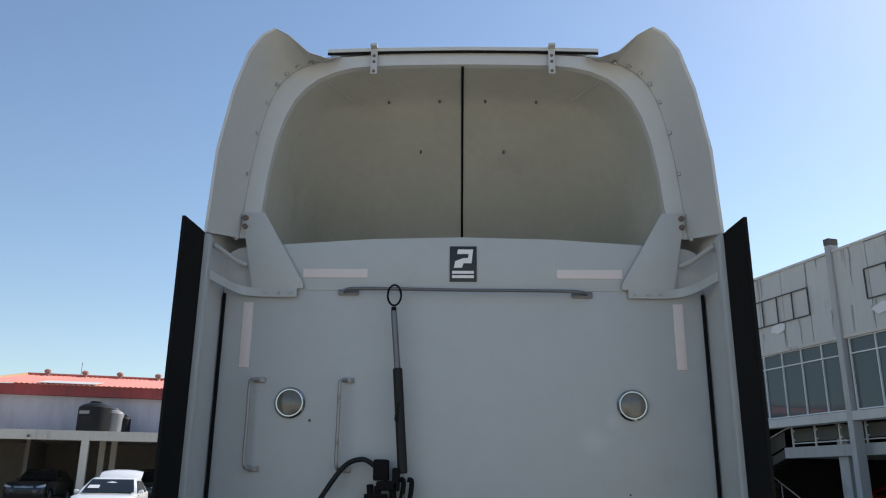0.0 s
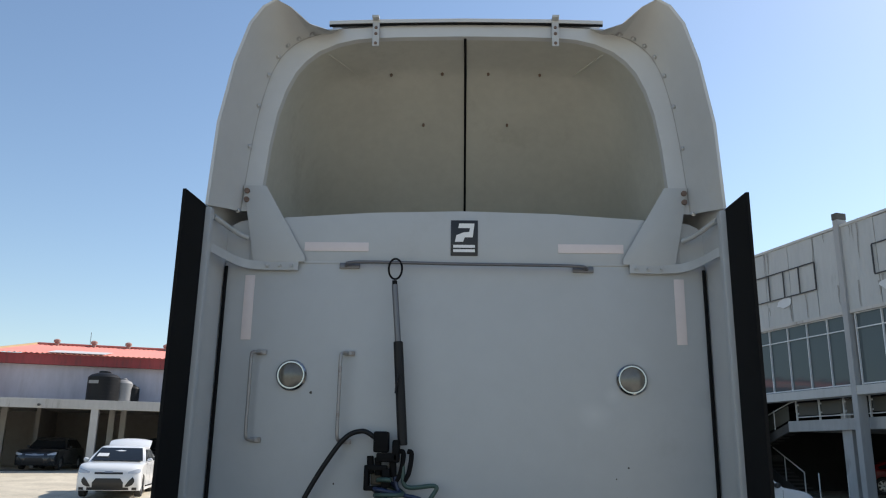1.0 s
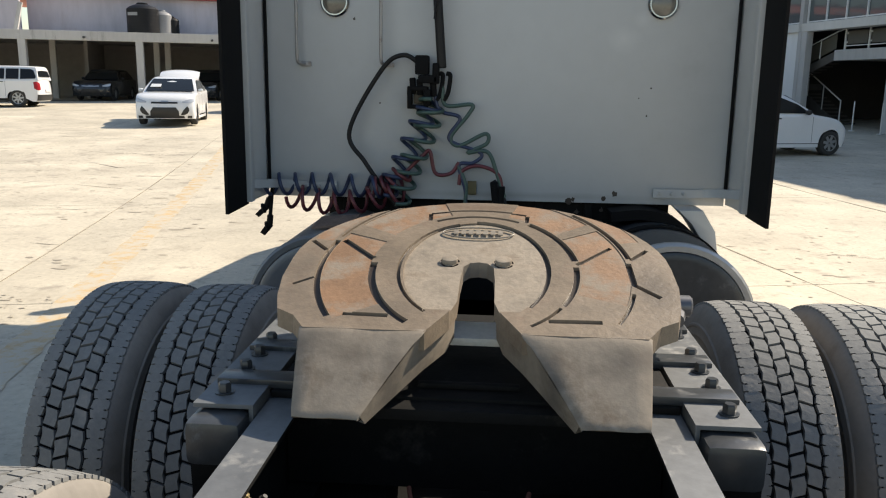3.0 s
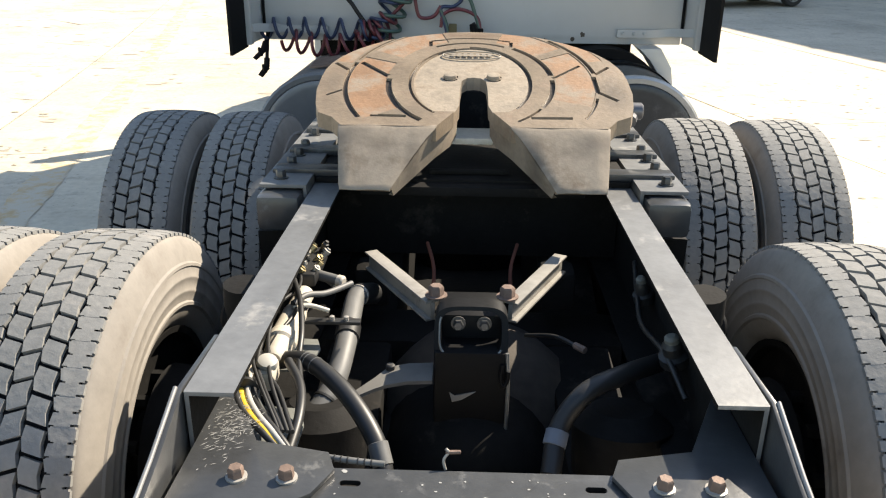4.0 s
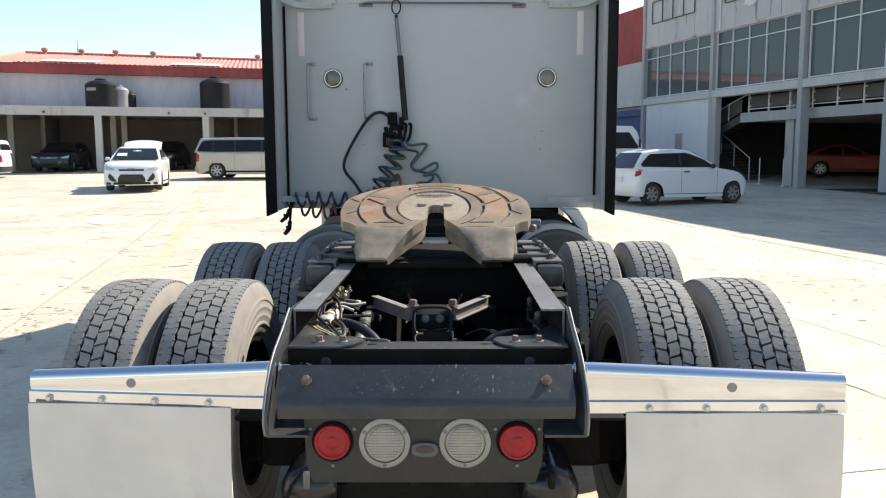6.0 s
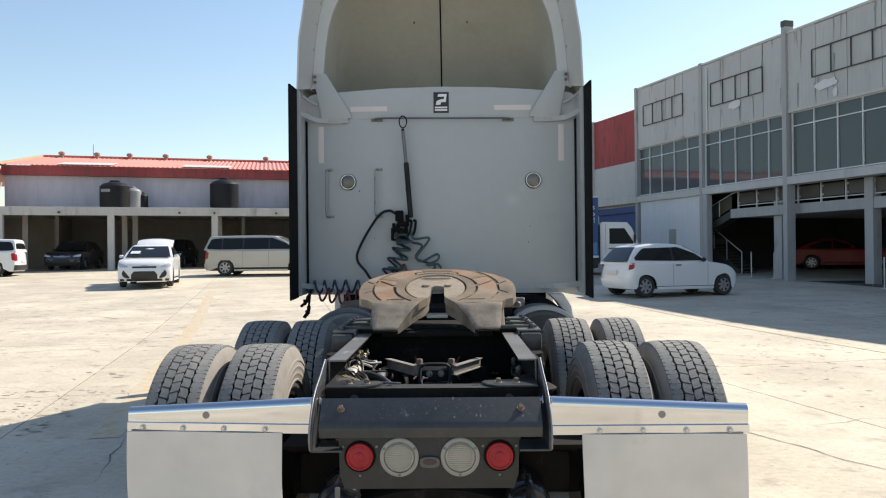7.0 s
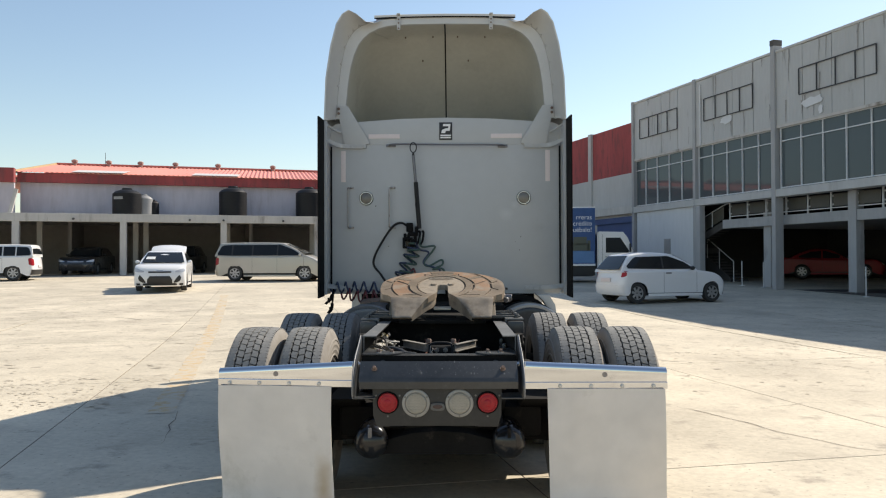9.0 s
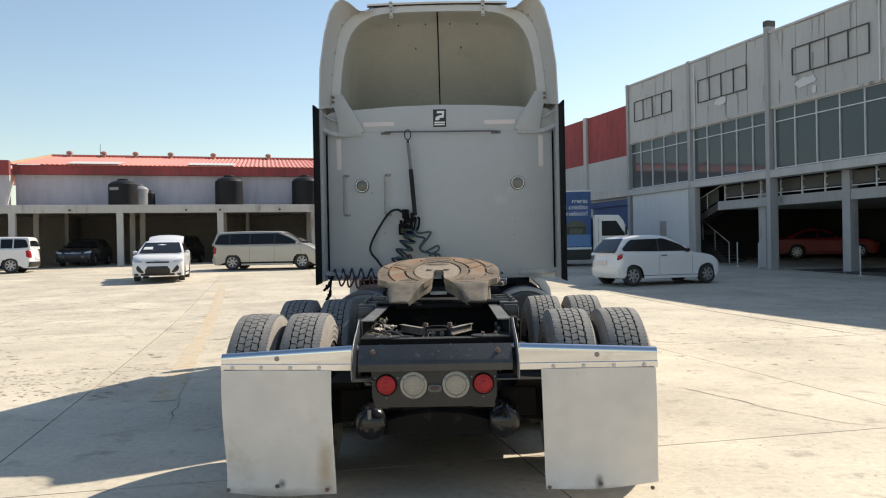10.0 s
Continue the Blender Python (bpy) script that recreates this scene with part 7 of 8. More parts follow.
M_LILAC = mat("stained_lilac_render", (0.52, 0.485, 0.515), 0.88, var=0.17, big=0.5, fine=4, bump=0.2, stain=(0.34, 0.30, 0.295), amount=0.30, stain_scale=0.5, streak=True)
M_BEAM = mat("weathered_concrete_beam", (0.50, 0.48, 0.45), 0.9, var=0.15, big=0.6, fine=6, bump=0.3, stain=(0.19, 0.165, 0.14), amount=0.22, stain_scale=1.1, streak=True)
M_REDPAINT = mat("red_painted_band", (0.34, 0.060, 0.058), 0.75, var=0.22, big=0.5, fine=5, stain=(0.20, 0.060, 0.057), amount=0.42, streak=True)
M_REDROOF = mat("red_roof_sheet", (0.64, 0.21, 0.165), 0.6, var=0.1, big=0.3, fine=3, stain=(0.62, 0.30, 0.24), amount=0.1, stain_scale=0.3)
M_SKYLIGHT = mat("pale_roof_light", (0.62, 0.58, 0.55), 0.5, var=0.06)
# floor colour darkened to carry the shade under the open storeys
M_DARKFLOOR = mat("shade_dark_floor", (0.055, 0.052, 0.05), 0.5, var=0.2, big=0.4)
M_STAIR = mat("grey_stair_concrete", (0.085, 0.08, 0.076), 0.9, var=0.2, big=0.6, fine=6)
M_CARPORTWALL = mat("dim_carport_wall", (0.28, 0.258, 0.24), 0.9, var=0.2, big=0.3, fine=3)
# near black: the shade indoors is put into this wall colour
M_CAVE = mat("shade_dark_wall", (0.04, 0.037, 0.035), 0.9, var=0.2, big=0.3, fine=3)
M_SHEET = mat("grey_metal_sheet", (0.455, 0.455, 0.443), 0.55, metal=0.1, var=0.1, big=0.3, fine=6, stain=(0.22, 0.21, 0.20), amount=0.12, stain_scale=0.7, streak=True)
M_FRAME = mat("pale_window_frame", (0.66, 0.67, 0.68), 0.5, var=0.1)
M_DARKFRAME = mat("dark_metal_frame", (0.05, 0.05, 0.052), 0.6, var=0.2)
M_PANE = glass_mat("shop_glass", (0.085, 0.105, 0.112), 0.04)
M_BLUESHUT = mat("blue_shutter", (0.055, 0.09, 0.21), 0.5, var=0.15)
M_BLACKTANK = mat("black_plastic_tank", (0.009, 0.009, 0.010), 0.5, var=0.2, stain=(0.03, 0.028, 0.026), amount=0.1, spec=0.25)
M_GREYTANK = mat("grey_plastic_tank", (0.26, 0.26, 0.26), 0.5, var=0.15)
M_DULLRAIL = mat("dull_grey_rail", (0.56, 0.56, 0.55), 0.6, var=0.15)
M_STREAK = mat("rain_streak", (0.31, 0.30, 0.285), 0.9, var=0.25, big=3, fine=12)
M_WHITEWALL = mat("white_painted_wall", (0.64, 0.65, 0.66), 0.8, var=0.08, big=0.4, fine=5, bump=0.15, stain=(0.50, 0.495, 0.48), amount=0.12, stain_scale=0.8, streak=True)
M_PILLAR = mat("grimy_grey_render", (0.37, 0.37, 0.37), 0.85, var=0.16, big=0.6, fine=6, bump=0.25, stain=(0.22, 0.21, 0.20), amount=0.18, stain_scale=1.2, streak=True)
M_STEEL = mat("galvanised_steel", (0.40, 0.41, 0.42), 0.4, metal=0.7, var=0.15)


SHOW_AT = Matrix.Translation((11.78, 23.93, 0.309)) @ Matrix.Rotation(1.8813, 4, "Z") @ Matrix.Scale(0.838, 4)
# the carport stands square to the showroom
PORT_AT = Matrix.Translation((-17.392, 36.814, 0.668)) @ Matrix.Rotation(1.8813 - math.pi / 2, 4, "Z") @ Matrix.Scale(0.9667, 4) @ Matrix.Translation((17.34, -36, 0))


def carport_building():
    b = thing("carport_building", "long carport with pale upper wall and red metal roof", "building", at=PORT_AT)
    g = 0.10
    P = lambda n, bm, m, lab="", smooth=False: part(n, bm, m, b, lab, smooth)
    bm = BM()
    box(bm, (-70, 36, 2.98), (6, 36.35, 3.42), 0.015)
    P("front_beam", bm, M_BEAM, "stained concrete beam")
    bm = BM()
    box(bm, (-70, 36.35, 3.20), (6, 46, 3.40))
    P("deck", bm, M_BEAM)
    for k in range(12):
        x = -17.14 + 5.258 * (k - 6)
        bm = BM()
        box(bm, (x - 0.17, 36.02, g - 0.3), (x + 0.17, 36.42, 2.99), 0.02)
        P("column", bm, M_BEAM)
        bm = BM()
        for dx in (0.30, 0.88) if k % 2 == 0 else (0.36,):
            box(bm, (x + dx - 0.15, 40.5, g - 0.3), (x + dx + 0.15, 40.8, 3.2), 0.02)
        P("column", bm, M_BEAM)
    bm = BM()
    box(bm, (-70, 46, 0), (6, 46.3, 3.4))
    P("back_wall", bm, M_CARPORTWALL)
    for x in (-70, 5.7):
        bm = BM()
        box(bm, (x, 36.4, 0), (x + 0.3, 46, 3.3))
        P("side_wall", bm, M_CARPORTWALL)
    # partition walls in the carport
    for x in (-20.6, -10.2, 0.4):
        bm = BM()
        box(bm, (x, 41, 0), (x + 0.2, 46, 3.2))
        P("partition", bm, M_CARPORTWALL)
    bm = BM()
    box(bm, (-22.85, 39.5, 3.40), (6, 39.75, 5.36), 0.01)
    P("upper_wall", bm, M_LILAC, "stained lilac-white upper wall")
    bm = BM()
    box(bm, (-22.95, 39.2, 5.33), (6.1, 39.5, 5.86), 0.01)
    P("red_fascia", bm, M_REDPAINT, "red painted fascia band")
    # corrugated roof
    bm = BM()
    xs = [0.13 * k for k in range(226)]
    r0 = [(-23.1 + x, 39.1, 5.89 + (0.028 if k % 2 else -0.028)) for k, x in enumerate(xs)]
    r1 = [(-22.0 + x * 0.963, 46.0, 7.12 + (0.028 if k % 2 else -0.028)) for k, x in enumerate(xs)]
    r2 = [(-20.9 + x * 0.925, 53.0, 5.86) for k, x in enumerate(xs)]
    loft(bm, [r0, r1, r2])
    roof = P("roof", bm, M_REDROOF, "red corrugated metal roof")
    bm = BM()
    box(bm, (-22.0, 45.8, 7.12), (6.1, 46.2, 7.23), 0.02)
    part("ridge_cap", bm, M_REDROOF, roof, "", False)
    for x0, x1 in ((-20.2, -17.38), (-13.64, -10.98), (-6, -3)):
        bm = BM()
        prism(bm, [(x0, 39.2, 5.95), (x1, 39.2, 5.95), (x1 + 0.2, 40.7, 6.225), (x0 + 0.2, 40.7, 6.225)], (0, 0, 0.02))
        part("roof_light", bm, M_SKYLIGHT, roof, "", False)
    for x in (-20.9, -18.86, -16.92, -14.74, -12.0, -8.36, -5.0, -1.5):
        bm = BM()
        lathe(bm, (x, 45.6, 7.02), (0, 0, 1), [(0, 0.12), (0.22, 0.12), (0.23, 0.19), (0.36, 0.19), (0.43, 0.08)], 14)
        part("roof_vent", bm, mat("vent_metal", (0.36, 0.22, 0.18), 0.6), roof)
    # gable end
    bm = BM()
    prism(bm, [(-22.8, 39.5, 5.3), (-21.75, 46, 7.05), (-20.7, 52.5, 5.3)], (0.2, 0, 0))
    P("gable", bm, M_LILAC)
    bm = BM()
    prism(bm, [(-23.16, 39.0, 5.77), (-22.06, 46, 7.04), (-22.06, 46, 7.24), (-23.16, 39.0, 5.97)], (0.12, 0, 0))
    P("barge_board", bm, mat("faded_ochre_board", (0.45, 0.33, 0.18), 0.7))
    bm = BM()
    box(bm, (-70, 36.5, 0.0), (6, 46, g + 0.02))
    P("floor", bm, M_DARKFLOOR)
    # mast on the roof
    bm = BM()
    cyl(bm, (-19.0, 45, 6.9), (-19.0, 45, 7.86), 0.014, 6)
    P("mast", bm, M_DARKFRAME)
    # drain spouts in the beam
    for x in (-19.6, -11.9, -13.7, -8.6):
        bm = BM()
        cyl(bm, (x, 35.8, 3.12), (x, 36.05, 3.14), 0.06, 8)
        P("spout", bm, M_DARKFRAME)


carport_building()


def side_wing():
    """Red-banded wing beyond the carport's gable."""
    b = thing("storage_wing", "low storage wing with a red painted band", "building", at=PORT_AT)
    bm = BM()
    box(bm, (-70, 38.2, 3.42), (-22.9, 38.5, 5.20), 0.01)
    part("wall", bm, M_LILAC, b, "", False)
    bm = BM()
    box(bm, (-70, 38.0, 5.20), (-22.88, 38.5, 5.99), 0.02)
    part("red_band", bm, M_REDPAINT, b, "", False)
    bm = BM()
    box(bm, (-70, 38.5, 5.7), (-23.4, 52, 5.9))
    part("roof", bm, M_REDROOF, b, "", False)
    bm = BM()
    prism(bm, [(-23.12, 37.6, 3.43), (-22.92, 37.6, 3.43), (-22.60, 37.6, 4.78), (-22.76, 37.6, 4.84)], (0, 0.2, 0))
    part("raking_beam", bm, M_BEAM, b, "", False)


side_wing()


def water_tank(x, y, z, r, h, material, label, printed):
    t = thing("water_tank", label, "tank", "water tanks", pose(x, y, z))
    bm = BM()
    prof = [(0, r * 0.97)]
    for k in range(7):
        z0 = h * 0.78 * k / 7
        prof += [(z0 + 0.01, r), (z0 + h * 0.09, r), (z0 + h * 0.10, r * 0.998), (z0 + h * 0.108, r * 0.998)]
    prof += [(h * 0.80, r), (h * 0.88, r * 0.82), (h * 0.95, r * 0.42)]
    lathe(bm, (0, 0, 0), (0, 0, 1), prof, 28)
    part("shell", bm, material, t)
    bm = BM()
    lathe(bm, (0, 0, h * 0.94), (0, 0, 1), [(0, r * 0.36), (h * 0.05, r * 0.36), (h * 0.07, r * 0.30)], 20)
    part("lid", bm, material, t)
    if not printed:
        return
    bm = BM()
    prism(bm, [(-0.3 * r - 0.2, -r * 0.93, h * 0.58), (0.1 * r, -r * 1.005, h * 0.58), (0.1 * r, -r * 1.005, h * 0.68), (-0.3 * r - 0.2, -r * 0.93, h * 0.68)], (0, -0.01, 0))
    part("label_patch", bm, M_GREYTANK, t)


for px, py, pr, ph, pm, label in (
        (-17.09, 37.7, 0.77, 1.55, M_BLACKTANK, "black plastic water tank standing on the carport deck"),
        (-16.22, 38.3, 0.46, 1.28, M_GREYTANK, "grey plastic water tank behind a black one"),
        (-15.78, 38.5, 0.36, 1.00, M_BLACKTANK, "small black plastic water tank on the carport deck"),
        (-11.32, 37.7, 0.79, 1.80, M_BLACKTANK, "tall black plastic water tank on the carport deck"),
        (-6.90, 37.7, 0.79, 1.85, M_BLACKTANK, "black plastic water tank partly behind the truck")):
    p = PORT_AT @ Vector((px, py, 3.40))
    water_tank(p.x, p.y, p.z, pr * 0.9667, ph * 0.9667, pm, label, ph == 1.55)


def showroom_building():
    b = thing("showroom_building", "three-storey grey showroom with ribbon windows and open ground floor", "building",
              at=SHOW_AT)
    P = lambda n, bm, m, lab="", smooth=False, parent=b: part(n, bm, m, parent, lab, smooth)
    U0, U1 = -30.0, 12.15
    # corrugated parapet wall, sheet by sheet
    bays = [(6.1, 12.15), (0.3, 6.1), (-6.0, 0.3), (-12.2, -6.0), (-18.4, -12.2), (-24.6, -18.4), (-30, -24.6)]
    rnd = random.Random(3)
    for a, c in bays:
        n = 4
        for k in range(n):
            x0, x1 = a + (c - a) * k / n + 0.012, a + (c - a) * (k + 1) / n - 0.012
            bm = BM()
            N = 16
            off = rnd.uniform(0, 0.012)
            front = [(x0 + (x1 - x0) * i / N, off + (0.004 if i % 2 else 0.0)) for i in range(N + 1)]
            out = [(x, y, 7.02) for x, y in front] + [(x1, -0.2, 7.02), (x0, -0.2, 7.02)]
            prism(bm, out, (0, 0, 3.21 + rnd.uniform(-0.03, 0.03)))
            P("wall_sheet", bm, M_SHEET)
        bm = BM()
        box(bm, (a, -0.25, 10.23), (c, 0.06, 10.33), 0.01)
        P("coping", bm, M_RENDER)
        # ribbon window
        bm = BM()
        box(bm, (a + 0.16, -0.16, 4.40), (c - 0.16, -0.14, 7.0))
        w = P("window", bm, M_PANE, "dark reflecting ribbon window")
        n = 5
        for k in range(n + 1):
            x = a + 0.16 + (c - a - 0.32) * k / n
            bm = BM()
            box(bm, (x - 0.019, -0.14, 4.40), (x + 0.019, -0.07, 7.0), 0.005)
            P("mullion", bm, M_FRAME, parent=w)
        for z in (4.44, 6.42, 6.97):
            bm = BM()
            box(bm, (a + 0.16, -0.135, z - 0.022), (c - 0.16, -0.075, z + 0.022), 0.005)
            P("transom", bm, M_FRAME, parent=w)
        bm = BM()
        box(bm, (a, -0.35, 4.05), (c, 0.10, 4.38), 0.02)
        P("sill_beam", bm, M_RENDER)
        bm = BM()
        box(bm, (a, -0.2, 6.98), (c, 0.03, 7.10), 0.01)
        P("lintel", bm, M_BEAM)
    for u in (11.95, 6.1, -6.0, -12.2, -18.4, -24.6, -29.9):
        bm = BM()
        box(bm, (u - 0.11, -0.2, -0.9), (u + 0.11, 0.10, 10.37), 0.02)
        P("pilaster", bm, M_PILLAR)
    bm = BM()
    box(bm, (0.25, -0.3, -0.9), (0.50, 0.13, 10.55), 0.03)
    P("pilaster", bm, M_PILLAR, "tall grey pilaster")
    bm = BM()
    box(bm, (0.24, -0.3, 10.552), (0.51, 0.14, 10.80), 0.02)
    P("pilaster_cap", bm, mat("blackened_cap", (0.10, 0.095, 0.09), 0.9, var=0.3))
    for u in (5.6, -5.5):
        bm = BM()
        tube(bm, [(u, 0.06, 7.05), (u, 0.06, 10.0)], 0.03, 8)
        P("downpipe", bm, M_FRAME)
    # empty sign frames on the parapet
    for a, c in ((7.56, 11.2), (1.72, 5.29), (-5.05, -1.14), (-11.3, -7.4), (-17.5, -13.6)):
        f = P("sign_frame", box(BM(), (a, 0.05, 8.13), (c, 0.09, 8.17)), M_DARKFRAME)
        P("frame_bar", box(BM(), (a, 0.05, 9.21), (c, 0.09, 9.25)), M_DARKFRAME, parent=f)
        for k in range(5):
            x = a + (c - a) * k / 4
            P("frame_bar", box(BM(), (x - 0.02, 0.051, 8.17), (x + 0.02, 0.092, 9.21)), M_DARKFRAME, parent=f)
    # stained patch where a sign was torn off
    for u, z, w in ((-1.9, 7.75, 0.7), (3.6, 7.95, 0.5), (-2.3, 7.35, 0.15)):
        bm = BM()
        n = 14
        prism(bm, [(u + w * math.cos(math.tau * k / n) * rnd.uniform(0.6, 1), 0.045, z + 0.22 * math.sin(math.tau * k / n) * rnd.uniform(0.6, 1.2)) for k in range(n)], (0, 0.012, 0))
        P("torn_patch", bm, M_WHITEWALL)
    # dark streaks and cracks below the coping and the torn patches
    for k in range(52):
        u, zt = rnd.uniform(-12, 11.5), rnd.choice((10.20, 10.20, 8.1, 7.9, rnd.uniform(7.6, 9.8)))
        ln, w = rnd.uniform(0.3, 1.6), rnd.uniform(0.012, 0.05)
        wob = [(rnd.uniform(-0.03, 0.03), f) for f in (0.0, 0.25, 0.5, 0.75, 1.0)]
        left = [(u + o - w * (1 - 0.8 * f), 0.030, max(7.15, zt - ln * f)) for o, f in wob]
        right = [(u + o + w * (1 - 0.8 * f), 0.030, max(7.15, zt - ln * f)) for o, f in wob]
        bm = BM()
        loft(bm, [left, right, [(x, 0.027, z) for x, _, z in right], [(x, 0.027, z) for x, _, z in left], left])
        P("streak", bm, M_STREAK)
    # ground floor: closed bay
    bm = BM()
    box(bm, (6.3, -0.3, -0.9), (11.75, -0.05, 4.05), 0.01)
    P("closed_bay_wall", bm, M_WHITEWALL, "white painted wall of the closed bay")
    bm = BM()
    box(bm, (8.4, -0.06, 1.7), (9.0, -0.02, 2.5), 0.01)
    P("wall_vent", bm, M_STEEL)
    P("column", box(BM(), (5.66, -0.22, -0.9), (5.985, 0.09, 4.045), 0.02), M_PILLAR)
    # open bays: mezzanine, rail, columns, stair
    # slab darker than its edge: indoor shade is put into the colour
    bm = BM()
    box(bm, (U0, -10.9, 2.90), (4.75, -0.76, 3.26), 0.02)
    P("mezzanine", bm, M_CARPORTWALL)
    bm = BM()
    box(bm, (U0, -0.755, 2.88), (4.75, -0.55, 3.30), 0.02)
    P("mezzanine_edge", bm, M_PILLAR)
    for u in (-3.25, -9.0, -15.0, -20.6):
        bm = BM()
        box(bm, (u - 0.2, -0.9, -0.9), (u + 0.2, -0.5, 4.05), 0.02)
        P("column", bm, M_PILLAR)
    bm = BM()
    box(bm, (1.62, -1.15, -0.9), (2.10, -0.76, 4.05), 0.02)
    P("column", bm, M_PILLAR)
    M_RAILPANEL = mat("smoked_rail_panel", (0.075, 0.07, 0.055), 0.45, var=0.2)
    rail = P("railing", box(BM(), (U0, -0.66, 4.07), (4.30, -0.61, 4.13), 0.01), M_DULLRAIL, "steel railing with smoked panels on the mezzanine")
    P("lower_rail", box(BM(), (U0, -0.65, 3.42), (4.30, -0.62, 3.46)), M_DULLRAIL, parent=rail)
    u = 4.28
    while u > U0:
        P("baluster", box(BM(), (u - 0.035, -0.66, 3.30), (u + 0.035, -0.61, 4.07)), M_DULLRAIL, parent=rail)
        P("rail_panel", box(BM(), (u - 1.17, -0.642, 3.50), (u - 0.10, -0.634, 4.00)), M_RAILPANEL, parent=rail)
        for z in (3.58, 3.92):
            P("clip", box(BM(), (u - 0.13, -0.655, z - 0.03), (u - 0.03, -0.62, z + 0.03)), M_DULLRAIL, parent=rail)
        u -= 1.27
    # dog-leg stair: up behind the closed bay to a landing, then back up to the mezzanine
    up = lambda x: 3.30 - 0.34 * (x - 4.75)
    low = lambda x: 0.30 + 0.56 * (x - 5.5)
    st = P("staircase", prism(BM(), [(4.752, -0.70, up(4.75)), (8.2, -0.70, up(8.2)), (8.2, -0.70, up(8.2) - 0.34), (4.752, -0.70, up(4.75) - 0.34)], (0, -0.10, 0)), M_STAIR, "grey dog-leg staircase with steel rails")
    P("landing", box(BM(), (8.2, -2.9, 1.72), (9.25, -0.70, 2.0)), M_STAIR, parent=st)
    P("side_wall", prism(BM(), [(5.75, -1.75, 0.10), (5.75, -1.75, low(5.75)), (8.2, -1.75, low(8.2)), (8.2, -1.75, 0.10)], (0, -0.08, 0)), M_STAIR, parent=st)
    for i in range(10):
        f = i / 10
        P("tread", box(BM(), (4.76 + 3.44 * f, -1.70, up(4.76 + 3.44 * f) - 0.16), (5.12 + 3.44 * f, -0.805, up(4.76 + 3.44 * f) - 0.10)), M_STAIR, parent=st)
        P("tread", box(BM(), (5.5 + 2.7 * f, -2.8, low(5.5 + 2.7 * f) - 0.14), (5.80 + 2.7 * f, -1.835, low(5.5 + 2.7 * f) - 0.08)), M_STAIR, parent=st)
    P("handrail", tube(BM(), [(4.28, -0.64, 4.10), (4.75, -0.66, 4.02), (8.2, -0.66, up(8.2) + 0.82)], 0.026, 8), M_DULLRAIL, parent=st)
    P("stair_panel", prism(BM(), [(4.80, -0.68, up(4.80) + 0.08), (8.1, -0.68, up(8.1) + 0.08), (8.1, -0.68, up(8.1) + 0.76), (4.80, -0.68, up(4.80) + 0.66)], (0, 0.008, 0)), M_RAILPANEL, parent=st)
    P("handrail", tube(BM(), [(5.48, -1.72, 0.10), (5.48, -1.72, 1.30), (8.2, -1.72, 2.82)], 0.028, 8), M_DULLRAIL, parent=st)
    for x in (5.7, 6.6, 7.5):
        P("post", tube(BM(), [(x, -0.66, up(x)), (x, -0.66, up(x) + 0.80)], 0.022, 8), M_DULLRAIL, parent=st)
    for x in (6.6, 7.6):
        P("post", tube(BM(), [(x, -1.72, low(x)), (x, -1.72, low(x) + 1.0)], 0.024, 8), M_DULLRAIL, parent=st)
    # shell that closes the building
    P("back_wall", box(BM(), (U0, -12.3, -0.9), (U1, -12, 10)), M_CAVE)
    P("end_wall", box(BM(), (U1 - 0.3, -12, -0.9), (U1, -0.26, 10.20)), M_RENDER)
    P("end_wall", box(BM(), (U0, -12, -0.9), (U0 + 0.3, -0.4, 10.20)), M_RENDER)
    P("roof", box(BM(), (U0, -12, 9.7), (U1, -0.2, 9.95)), M_BEAM)
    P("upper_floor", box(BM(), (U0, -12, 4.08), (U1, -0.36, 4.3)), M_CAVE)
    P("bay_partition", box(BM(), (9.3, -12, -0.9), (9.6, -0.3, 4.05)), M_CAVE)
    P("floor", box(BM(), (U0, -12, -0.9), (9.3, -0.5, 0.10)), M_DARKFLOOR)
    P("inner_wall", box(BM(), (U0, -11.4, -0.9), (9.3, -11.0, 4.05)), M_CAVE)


showroom_building()


def red_warehouse():
    b = thing("red_warehouse", "warehouse with red upper wall and white stained lower wall", "building",
              at=SHOW_AT)
    P = lambda n, bm, m: part(n, bm, m, b, "", False)
    P("red_wall", box(BM(), (12.25, -0.9, 6.5), (48, -0.6, 9.45), 0.01), M_REDPAINT)
    P("pale_wall", box(BM(), (12.25, -0.9, 4.5), (48, -0.58, 6.5), 0.01), M_RENDER)
    P("beam", box(BM(), (12.25, -1.0, 4.1), (48, -0.3, 4.55), 0.02), M_BEAM)
    P("lower_wall", box(BM(), (12.25, -0.95, -0.9), (48, -0.7, 4.1)), M_RENDER)
    for u in (18.2, 24.4, 30.6):
        P("pilaster", box(BM(), (u - 0.2, -0.8, -0.9), (u + 0.2, -0.45, 9.5), 0.02), M_RENDER)
    for u in (12.8, 18.8, 25.0):
        P("shutter", box(BM(), (u, -0.72, 0.2), (u + 4.8, -0.66, 3.6), 0.005), M_BLUESHUT)
        P("shutter_box", box(BM(), (u - 0.1, -0.72, 3.6), (u + 4.9, -0.5, 3.95), 0.01), M_BLUESHUT)
    P("roof", box(BM(), (12.25, -12, 9.2), (48, -0.7, 9.4)), M_REDROOF)
    P("back_wall", box(BM(), (12.25, -12.3, -0.9), (48, -12, 9.4)), M_RENDER)


red_warehouse()


